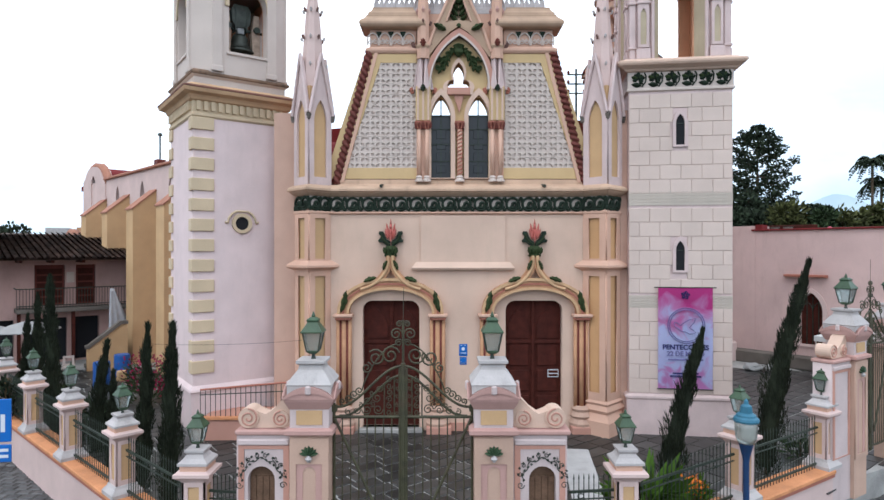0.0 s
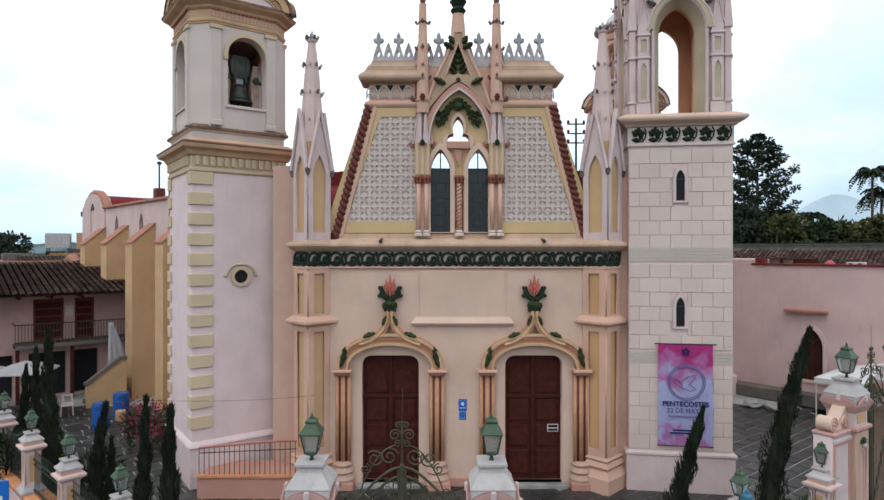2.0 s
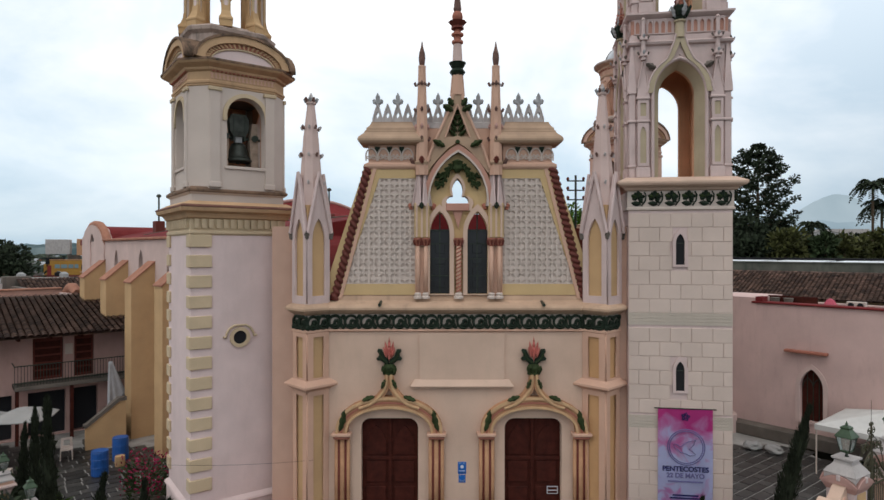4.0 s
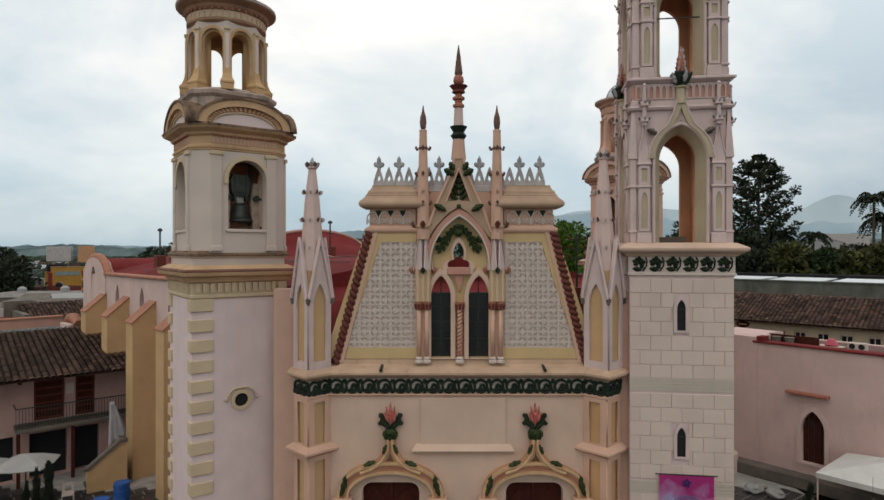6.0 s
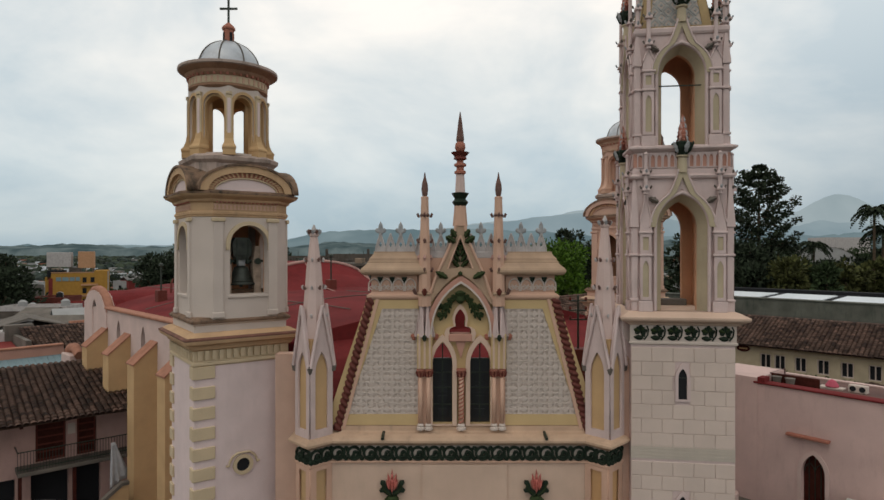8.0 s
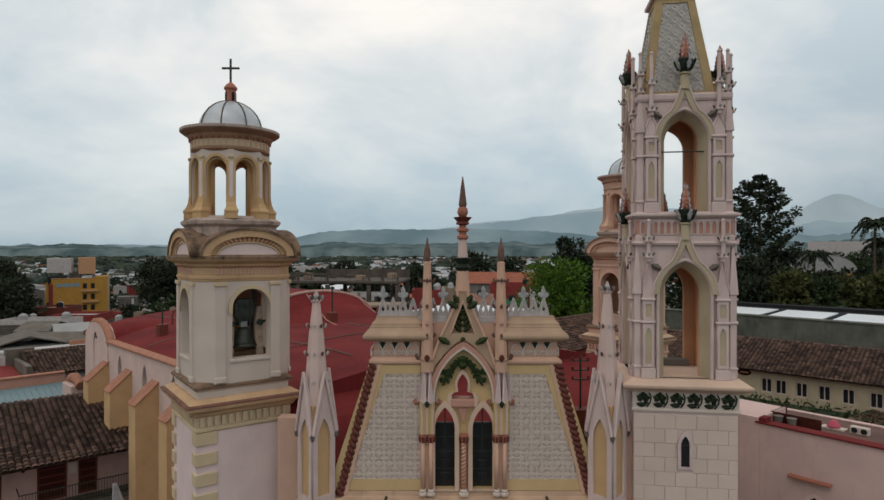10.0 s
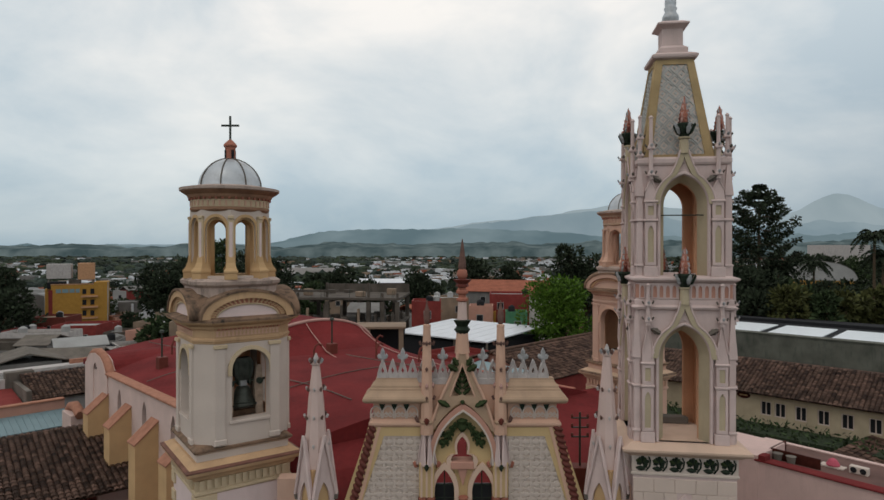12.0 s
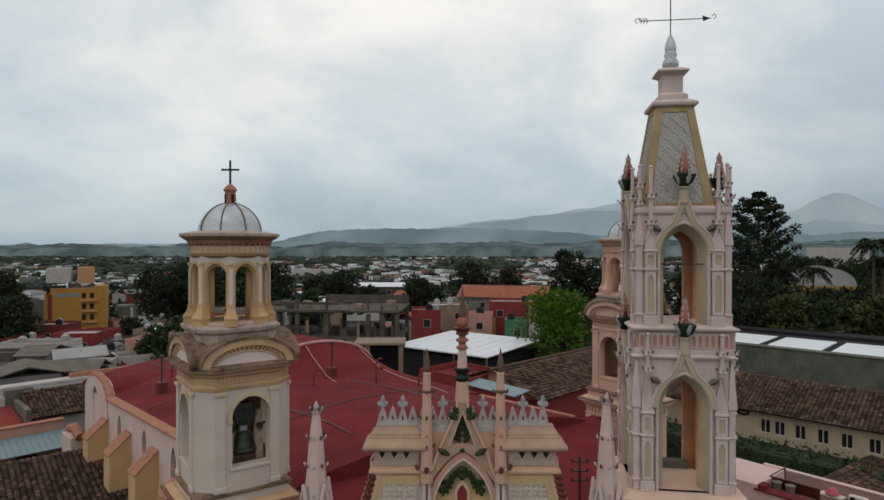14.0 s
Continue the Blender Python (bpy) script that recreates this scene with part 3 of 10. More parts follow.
def raked(p, q, radius, turns):
    """Twisted rope moulding up the raking edge."""
    p, q = Vector(p), Vector(q)
    ax = (q - p).normalized()
    up = Vector((0, 1, 0))
    sd = ax.cross(up).normalized()
    core = part("rope_moulding", rods([[tuple(p), tuple(q)]], radius * 0.7), MAROON, facade, "dark red twisted rope moulding")
    n = turns * 8
    for ph in (0, math.pi):
        path = [tuple(p + (q - p) * (i / n) + (sd * math.cos(ph + math.pi * i / 4) + up * math.sin(ph + math.pi * i / 4)) * radius * 0.62) for i in range(n + 1)]
        part("rope_strand", rods([path], radius * 0.4), ROPE, core)


for s, x0, x1 in ((-1, -3.66, -2.66), (1, 3.7, 2.74)):
    raked((gx(x0), -0.02, 7.25), (gx(x1), -0.02, 11.15), 0.155, 11)
    e0, e1 = x0 - s * 0.19, x1 - s * 0.19
    part("raking_fillet", plate([(gx(e0 - 0.05), 7.3), (gx(e0 + 0.05), 7.3), (gx(e1 + 0.05), 11.1), (gx(e1 - 0.05), 11.1)], -0.1, 0.0), PEACH, facade)

# pierced lattice panels

def petal_hole(ang):
    """Leaf-shaped piercing that points from the middle of a tile to its corner."""
    out = []
    for i in range(5):
        t = i / 4
        out.append((0.04 + 0.155 * t, 0.045 * math.sin(math.pi * t)))
    for i in range(3, 0, -1):
        t = i / 4
        out.append((0.04 + 0.155 * t, -0.045 * math.sin(math.pi * t)))
    ca, sa = math.cos(ang), math.sin(ang)
    return [(x * ca - z * sa, x * sa + z * ca) for x, z in out]


T = 0.152
tile_mesh = plate([(-T, -T), (T, -T), (T, T), (-T, T)], -0.045, 0.0, [petal_hole(math.pi / 4 + k * math.pi / 2) for k in range(4)])
tile_mesh.materials.append(WHITE)


def lattice(xa, xb0, xb1, z0, z1):
    """White pierced tiles between an upright side xa and a raking side from xb0 (foot) to xb1 (head)."""
    ring = [(xa, z0), (xb0, z0), (xb1, z1), (xa, z1)]
    back = part("lattice_backing", plate(ring, -0.012, -0.004), WHITE, facade, "white pierced lattice of four-petal tiles")
    s = 1 if xb0 > xa else -1
    rows_n = round((z1 - z0) / (2 * T))
    for r in range(rows_n):
        z = z0 + (r + 0.5) * (z1 - z0) / rows_n
        limit = xb0 + (xb1 - xb0) * (z - z0) / (z1 - z0)
        k = 0
        while True:
            x = xa + s * (k + 0.5) * 2 * T
            if (x - limit) * s > T * 0.6:
                break
            part("lattice_tile", tile_mesh, None, back).matrix_basis = pose(x, -0.012, z)
            k += 1
    # raised ochre border that trims the raking side
    e = 0.62 * s
    part("raking_border", plate([(xb0, z0 - 0.0), (xb0 + e * 0.86, z0), (xb1 + e * 0.86, z1), (xb1, z1)], -0.07, 0.0), STRAW, facade)
    part("foot_border", plate([(xa, z0 - 0.32), (xb0 + e, z0 - 0.32), (xb0 + e * 0.86, z0), (xa, z0)], -0.07, 0.0), STRAW, facade)
    part("head_border", plate([(xa, z1), (xb1 + e * 0.86, z1), (xb1 + e * 0.75, z1 + 0.26), (xa, z1 + 0.26)], -0.07, 0.0), STRAW, facade)


lattice(gx(-1.28), gx(-3.36), gx(-2.34), 7.72, 10.82)
lattice(gx(1.22), gx(3.4), gx(2.38), 7.72, 10.82)

# lancet windows with dark glass and open heads
for x0, x1 in ((gx(-0.85), gx(-0.27)), (gx(0.25), gx(0.85))):
    w = part("window", plate([(x0 - 0.03, 7.42), (x1 + 0.03, 7.42), (x1 + 0.03, 9.33), (x0 - 0.03, 9.33)], 0.2, 0.24), PANE, facade, "dark leaded lancet window with an open head")
    outer = pointed_arch(x0 - 0.13, x1 + 0.13, 9.2, 0.86, foot=7.4)
    inner = pointed_arch(x0, x1, 9.2, 0.66, foot=7.42)
    part("frame", plate(outer, -0.14, 0.0, [inner]), CREAM, w)
    xm = (x0 + x1) / 2
    part("mullion", box(xm - 0.018, xm + 0.018, 0.17, 0.2, 7.42, 9.82), IRON, w)
    for z in (7.95, 8.45, 8.9, 9.3):
        part("glazing_bar", box(x0, x1, 0.17, 0.2, z - 0.014, z + 0.014), IRON, w)
    for z, hh in ((7.6, 0.22), (7.95, 0.26), (8.3, 0.2), (8.62, 0.3)):
        part("pane", box(xm - 0.14, xm + 0.15, 0.18, 0.198, z, z + hh, bevel=0.01), PANE, w)


def slim_column(x, y, z0, z1, r, parent, twisted=False):
    c = part("column", lathe([(r, z0 + 0.16), (r * 0.92, z1 - 0.2)], 12, x, y), PEACH, parent, smooth=True)
    part("base", lathe([(r * 1.9, z0), (r * 1.9, z0 + 0.06), (r * 1.3, z0 + 0.09), (r * 1.6, z0 + 0.13), (r, z0 + 0.18)], 10, x, y), WHITE, c)
    part("capital", lathe([(r, z1 - 0.24), (r * 1.3, z1 - 0.2), (r * 1.25, z1 - 0.12), (r * 1.9, z1 - 0.04), (r * 1.9, z1)], 10, x, y), ROSE, c)
    for k in range(6):
        a = k * math.pi / 3
        part("leaf", bm_moved(leaf_mesh(r * 1.1, 0.2, 0.05), Matrix.Translation((x, y, z1 - 0.23)) @ pose(0, 0, 0, 0, 0, math.degrees(a)) @ pose(0, -r * 1.15, 0, 14, 0, 0)), MAROON, c)
    if twisted:
        for ph in (0, math.pi):
            path = [(x + r * 0.95 * math.cos(ph + i * 0.7), y + r * 0.95 * math.sin(ph + i * 0.7), z0 + 0.18 + (z1 - z0 - 0.42) * i / 54) for i in range(55)]
            part("twist", rods([path], r * 0.3), ROSE, c)


for x in (-1.2, -0.97, 0.95, 1.18):
    slim_column(gx(x), -0.16, 7.3, 9.07, 0.065, facade)
slim_column(gx(-0.01), -0.16, 7.3, 9.07, 0.075, facade, True)
for s in (-1, 1):
    part("column_backing", box(gx(s * 1.08) - 0.2, gx(s * 1.08) + 0.2, -0.1, 0.0, 7.3, 9.07), PEACH, facade)
    part("pinnacle_shaft", box(gx(s * 1.08) - 0.22, gx(s * 1.08) + 0.22, -0.24, 0.1, 9.07, 10.1, bevel=0.03), STRAW, facade)
    for dx in (-0.15, 0.0, 0.15):
        part("rib", box(gx(s * 1.08) + dx - 0.03, gx(s * 1.08) + dx + 0.03, -0.27, -0.24, 9.09, 10.05), CREAM, facade)
part("spandrel", plate([(gx(-0.2), 9.93), (gx(0.14), 9.93), (gx(-0.02), 9.35)], -0.08, 0.0), BLUSH, facade)
TF_OUT = [(TC + (x - TC) * 1.42, 10.35 + (z - 10.35) * 1.3) for x, z in TREFOIL]
part("trefoil_frame", plate(TF_OUT, -0.12, 0.0, [TREFOIL]), CREAM, facade)
part("trefoil_sill", box(TC - 0.34, TC + 0.34, -0.15, 0.36, 9.86, 10.08, bevel=0.02), BLUSH, facade)

# gablet: pointed arch and steep ogee above it
part("gablet_wall", plate(pointed_arch(gx(-0.95), gx(0.91), 10.2, 1.7, foot=9.8), -0.03, 0.36, [TREFOIL]), STRAW, facade)
for k, (grow, mat_, y) in enumerate(((0.17, BLUSH, -0.2), (0.05, WHITE, -0.23))):
    part("gablet_arch", plate(arch_band(pointed_arch(gx(-0.86 - grow), gx(0.82 + grow), 10.15, 1.42 + grow * 1.35, foot=10.0), pointed_arch(gx(-0.86), gx(0.82), 10.15, 1.42, foot=10.0)), y, 0.0), mat_, facade)
for s in (-1, 1):
    for x, z, w, h, a in ((0.13, 12.86, 0.24, 0.36, 58), (0.13, 13.0, 0.2, 0.3, 28)):
        part("leaf", bm_moved(leaf_mesh(w, h, 0.12), pose(TC + s * x, -0.2, z - 0.1, 0, s * a, 0)), MOSS, facade)
    part("gablet_boss", bm_moved(leaf_mesh(0.2, 0.42, 0.1), pose(TC + s * 0.36, -0.24, 11.72, 0, s * 62, 0)), MOSS, facade)
    for arm in ([(0.0, 11.16), (0.14, 11.2), (0.27, 11.12), (0.35, 10.98), (0.43, 10.88), (0.53, 10.86), (0.62, 10.92)], [(0.33, 11.0), (0.37, 10.86), (0.42, 10.72), (0.5, 10.63), (0.6, 10.6)]):
        part("mantle", rods([[(TC + s * x, -0.12, z) for x, z in arm]], 0.05), MOSS, facade, "hanging green leaf swag")
        for (x, z), (x2, z2) in zip(arm, arm[1:]):
            a = math.degrees(math.atan2(x2 - x, z2 - z))
            for side, ln in ((38, 0.19), (-38, 0.14)):
                part("mantle_leaf", bm_moved(leaf_mesh(0.1, ln, 0.06), pose(TC + s * x, -0.14, z, 0, s * (a + side), 0)), MOSS, facade)
    part("mantle_curl", rods([[(x, -0.13, z) for x, z in spiral(TC + s * 0.6, 10.66, 0.075, 0.02, -math.pi / 2, s * 1.3, 18)]], 0.028), MOSS, facade)
part("mantle_crown", lathe([(0.06, 10.98), (0.14, 11.08), (0.12, 11.2), (0.17, 11.3), (0.05, 11.36)], 10, TC, -0.14), MOSS, facade)
OGEE = [(0.98, 11.1), (0.9, 11.3), (0.76, 11.7), (0.6, 12.08), (0.47, 12.35), (0.36, 12.6), (0.27, 12.82), (0.2, 13.02), (0.17, 13.28)]
EAVE = [(0.9, 10.95), (0.72, 11.2), (0.5, 11.46), (0.26, 11.7), (0.0, 11.86)]
EYE = [(TC - 0.34, 12.02), (TC - 0.12, 12.02), (TC, 12.06), (TC + 0.12, 12.02), (TC + 0.34, 12.02), (TC + 0.16, 12.52), (TC, 12.95), (TC - 0.16, 12.52)]
part("gablet_leg", plate([(TC - x, z) for x, z in OGEE] + [(TC + x, z) for x, z in OGEE[::-1]] + [(TC + x, z) for x, z in EAVE] + [(TC - x, z) for x, z in EAVE[-2::-1]], -0.17, 0.1, [EYE]), HEAD, facade, "tan flared ogee gablet")
for s in (-1, 1):
    part("gablet_edge", rods([[(TC + s * (x - 0.03), -0.17, z) for x, z in OGEE]], 0.05), PEACH, facade)
    part("gablet_edge", rods([[(TC + s * x, -0.17, z) for x, z in ((0.36, 12.0), (0.17, 12.52), (0.0, 12.97))]], 0.03), PEACH, facade)
part("gablet_field", plate([(TC - 0.36, 11.98), (TC + 0.36, 11.98), (TC, 13.0)], 0.0, 0.06), HEAD, facade)
for k in range(5):
    for s in (-1, 1):
        part("leaf", bm_moved(leaf_mesh(0.15, 0.34 - 0.035 * k, 0.08), pose(TC + s * 0.01, -0.05, 12.02 + 0.17 * k, 0, s * (46 - 6 * k), 0)), MOSS, facade)
part("rosette", lathe([(0.02, -0.02), (0.07, 0.0), (0.05, 0.03)], 8), MOSS, facade).matrix_basis = pose(TC, -0.24, 11.86, 90, 0, 0)

# central spire of the gablet
sp = part("spirelet", lathe([(0.22, 13.25), (0.17, 13.85)], 8, TC, 0.0), PEACH, facade, "slender central spire with dark leaf rings")
part("calyx", lathe([(0.14, 13.8), (0.24, 13.95), (0.16, 14.05), (0.26, 14.22), (0.15, 14.24)], 10, TC, 0.0), GREEN, sp)
part("upper_shaft", lathe([(0.15, 14.22), (0.12, 14.8)], 8, TC, 0.0), PINK, sp)
part("ring", lathe([(0.11, 14.76), (0.17, 14.8), (0.17, 14.86), (0.11, 14.9), (0.11, 14.98), (0.18, 15.02), (0.18, 15.08), (0.1, 15.12), (0.1, 15.2)], 12, TC, 0.0), ROSE, sp)
part("leaf_ring", lathe([(0.1, 15.18), (0.2, 15.22), (0.17, 15.3), (0.28, 15.42), (0.12, 15.44)], 8, TC, 0.0), MAROON, sp)
part("bud", lathe([(0.1, 15.42), (0.16, 15.55), (0.14, 15.68), (0.08, 15.74)], 10, TC, 0.0), ROSE, sp, smooth=True)
part("tip", lathe([(0.1, 15.72), (0.12, 15.8), (0.095, 16.0), (0.06, 16.3), (0.012, 16.62)], 8, TC, 0.0), FINIAL, sp)


def crockets(parent, cx, cy, rows_, mat_=GREEN, size=0.14, turn=0.0):
    """Small curled leaves on four sides of a tapering shaft: rows of (radius, z)."""
    for r, z in rows_:
        for k in range(4):
            a = turn + k * 90
            part("crocket", bm_moved(leaf_mesh(size * 0.8, size * 1.3, size * 0.6), Matrix.Translation((cx, cy, z)) @ pose(0, 0, 0, 0, 0, a) @ pose(0, -r, 0, 24, 0, 0)), mat_, parent)


def small_pinnacle(x):
    p = part("pinnacle", lathe([(0.2, 10.9), (0.17, 12.3), (0.115, 14.02), (0.12, 14.05), (0.12, 14.1), (0.06, 14.12)], 8, x, -0.1, turn=math.pi / 8), PEACH, facade, "slender peach pinnacle with leaf crockets")
    for k in range(4):
        m = Matrix.Translation((x, -0.08, 0)) @ pose(0, 0, 0, 0, 0, 45 + 90 * k)
        bm = loft([[(-0.15, -0.2, 10.02), (0.0, -0.24, 9.98), (0.15, -0.2, 10.02), (0, 0, 10.02)], [(-0.03, -0.1, 11.25), (0.0, -0.12, 11.25), (0.03, -0.1, 11.25), (0, 0, 11.25)]])
        part("spike_gable", bm_moved(bm, m), LILAC, p)
        part("gable_rib", moved(rods([[(-0.17, -0.22, 10.0), (0.0, -0.13, 11.2), (0.17, -0.22, 10.0)]], 0.028), m), LILAC, p)
        part("pendant", bm_moved(leaf_mesh(0.16, 0.22, 0.1), Matrix.Translation((x, -0.08, 9.9)) @ pose(0, 0, 0, 0, 0, 90 * k) @ pose(0, -0.26, 0, 20, 0, 0)), ROSE if k else GREEN, p)
    part("crown", lathe([(0.2, 11.2), (0.23, 11.27), (0.2, 11.32)], 8, x, -0.1), HEAD, p)
    for k in range(4):
        part("crown_leaf", bm_moved(leaf_mesh(0.18, 0.24, 0.1), Matrix.Translation((x, -0.1, 11.22)) @ pose(0, 0, 0, 0, 0, 90 * k) @ pose(0, -0.2, 0, 22, 0, 0)), FINIAL if k % 2 else MAROON, p)
        part("boss", bm_moved(lathe([(0.01, -0.09), (0.05, 0.0), (0.01, 0.09)], 8), Matrix.Translation((x, -0.1, 12.32)) @ pose(0, 0, 0, 0, 0, 90 * k) @ pose(0, -0.18, 0)), PALE_ROSE, p)
    crockets(p, x, -0.1, ((0.15, 11.9), (0.14, 12.75), (0.13, 13.5)), FINIAL, 0.12)
    part("leaf_collar", lathe([(0.12, 13.5), (0.15, 13.56), (0.12, 13.62)], 8, x, -0.1), FINIAL, p)
    part("tip", lathe([(0.05, 14.1), (0.08, 14.16), (0.1, 14.32), (0.085, 14.48), (0.035, 14.66), (0.012, 14.82)], 8, x, -0.1), FINIAL, p)


for x in (gx(-1.08), gx(1.08)):
    small_pinnacle(x)

# head of the gable: string, pierced frieze, heavy cornice, cresting
def gable_head(x0, x1, outer):
    plan = [(x0, -0.02), (x1, -0.02), (x1, 0.42), (x0, 0.42)]
    part("string_course", moulding(plan, [(0.0, 11.06), (0.08, 11.1), (0.12, 11.16), (0.12, 11.22), (0.0, 11.3)]), PEACH, facade)
    part("pierced_frieze", moulding(plan, [(0.0, 11.28), (0.0, 11.86)]), PEACH, facade)
    part("head_cornice", moulding(plan, [(0.0, 11.8), (0.17, 11.81), (0.24, 11.84), (0.285, 11.9), (0.285, 11.96), (0.25, 12.02), (0.16, 12.1), (0.1, 12.17), (0.1, 12.21), (0.06, 12.23), (0.05, 12.3), (-0.03, 12.38), (-0.07, 12.46), (-0.07, 12.5)]), HEAD, facade)
    n = 4
    w = 1.42
    c = (x0 + x1) / 2 + outer * 0.06
    for i in range(n):
        a = c - w / 2 + w * i / n
        arch = pointed_arch(a + 0.02, a + w / n - 0.02, 11.5, 0.2, 5, foot=11.34)
        part("frieze_arch", rods([[(x, -0.05, z) for x, z in arch]], 0.022), WHITE, facade)
        for s in (-1, 1):
            part("frieze_curl", rods([[(x, -0.05, z) for x, z in spiral(a + w / n / 2 + s * 0.08, 11.44, 0.08, 0.02, math.pi / 2, s * 1.3, 14)]], 0.018), WHITE, facade)
    for i in range(3):
        a = c - w / 2 + w * (i + 1) / n
        part("frieze_dart", plate([(a - 0.09, 11.75), (a + 0.09, 11.75), (a, 11.5)], -0.035, 0.0), GREEN, facade)


gable_head(gx(-2.66), gx(-1.3), -1)
gable_head(gx(1.3), gx(2.74), 1)
crest = part("cresting", box(gx(-2.56), gx(2.5), 0.06, 0.28, 12.3, 12.5, bevel=0.02), CREST, facade, "pierced pointed cresting with fleur-de-lis tips")
part("crest_backing", box(gx(-1.4), gx(1.4), 0.07, 0.3, 11.0, 12.46), PEACH, crest)


def fleur(x, z, parent, s=1.0):
    f = part("fleur_de_lis", plate([(x - 0.05 * s, z), (x + 0.05 * s, z), (x + 0.06 * s, z + 0.2 * s), (x + 0.16 * s, z + 0.24 * s), (x + 0.19 * s, z + 0.33 * s), (x + 0.13 * s, z + 0.4 * s), (x + 0.08 * s, z + 0.36 * s),
                                    (x + 0.07 * s, z + 0.48 * s), (x, z + 0.62 * s), (x - 0.07 * s, z + 0.48 * s), (x - 0.08 * s, z + 0.36 * s), (x - 0.13 * s, z + 0.4 * s), (x - 0.19 * s, z + 0.33 * s), (x - 0.16 * s, z + 0.24 * s), (x - 0.06 * s, z + 0.2 * s)],
                                   0.09, 0.23, bevel=0.035), FLEUR, parent)
    return f


for i in range(17):
    x = gx(-2.4) + 0.298 * i
    eye = [(x - 0.05, 12.7), (x, 12.61), (x + 0.05, 12.7), (x, 12.82)]
    part("merlon", plate([(x - 0.147, 12.46), (x + 0.147, 12.46), (x + 0.147, 12.6), (x + 0.085, 12.82), (x + 0.03, 12.99), (x, 13.05), (x - 0.03, 12.99), (x - 0.085, 12.82), (x - 0.147, 12.6)], 0.08, 0.24, [eye]), CREST, crest)
    for s in (-1, 1):
        part("merlon_rib", rods([[(x + s * 0.14, 0.075, 12.48), (x + s * 0.135, 0.075, 12.6), (x + s * 0.07, 0.075, 12.84), (x, 0.075, 13.03)]], 0.022), CREST, crest)
    if i in (0, 2, 6, 10, 14, 16):
        fleur(x, 12.86, crest, 0.86)


# ---- tall pinnacles over the corner pilasters ----
def tall_pinnacle(c, hd, top):
    y = WALL_Y
    p = part("tall_pinnacle", moulding(diamond(c, hd - 0.06), [(0, 7.1), (0, 10.0)]), OCHRE, facade, "tall octagonal pinnacle with steep gablets and crockets")
    side = hd * math.sqrt(2)
    for k in range(4):
        m = pose(c, y, 0, 0, 0, 45 + 90 * k) @ pose(0, -side / 2, 0)
        ring = [(-side / 2, 7.15), (side / 2, 7.15), (side / 2, 9.35), (0.06, 10.75), (0, 10.9), (-0.06, 10.75), (-side / 2, 9.35)]
        hole = pointed_arch(-side * 0.29, side * 0.29, 9.0, 0.62, 6, foot=7.4)
        me = plate(ring, -0.035, 0.03, [hole])
        part("gablet", moved(me, m), LILAC, p)
        a = [(-side / 2 - 0.03, -0.08, 9.2), (0, -0.06, 10.95)]
        b = [(side / 2 + 0.03, -0.08, 9.2), (0, -0.06, 10.95)]
        part("gablet_rib", moved(rods([a, b], 0.05), m), LILAC, p)
        part("pendant", bm_moved(leaf_mesh(0.16, 0.3, 0.1), pose(c, y, 9.0, 0, 0, 90 * k) @ pose(0, -hd, 0, 10, 0, 0)), CONCRETE, p)
    part("spire", lathe([(0.4, 9.8), (0.32, 10.7), (0.22, 12.0), (0.11, top - 0.25), (0.15, top - 0.22), (0.15, top - 0.16), (0.06, top - 0.14)], 8, c, y, turn=math.pi / 8), PINK, p)
    crockets(p, c, y, ((0.33, 10.6), (0.27, 11.4), (0.21, 12.2)), FINIAL, 0.12, 45)
    crockets(p, c, y, ((0.33, 10.6), (0.27, 11.4), (0.21, 12.2)), CREST, 0.11, 0)
    crockets(p, c, y, ((0.1, top - 0.18),), FINIAL, 0.13, 45)
    crockets(p, c, y, ((0.1, top - 0.18),), FLEUR, 0.13, 0)
    part("tip", lathe([(0.06, top - 0.15), (0.08, top - 0.05), (0.02, top + 0.1)], 6, c, y), CREST, p)


tall_pinnacle(-3.78, 0.52, 13.18)
tall_pinnacle(4.7, 0.54, 13.45)


# ---- bell tower ----
def square(h, chamfer=0.0, ox=0.0, oy=0.0):
    c = chamfer
    pts = [(-h, -h), (h, -h), (h, h), (-h, h)] if not chamfer else [(-h + c, -h), (h - c, -h), (h, -h + c), (h, h - c), (h - c, h), (-h + c, h), (-h, h - c), (-h, -h + c)]
    return [(x + ox, y + oy) for x, y in pts]


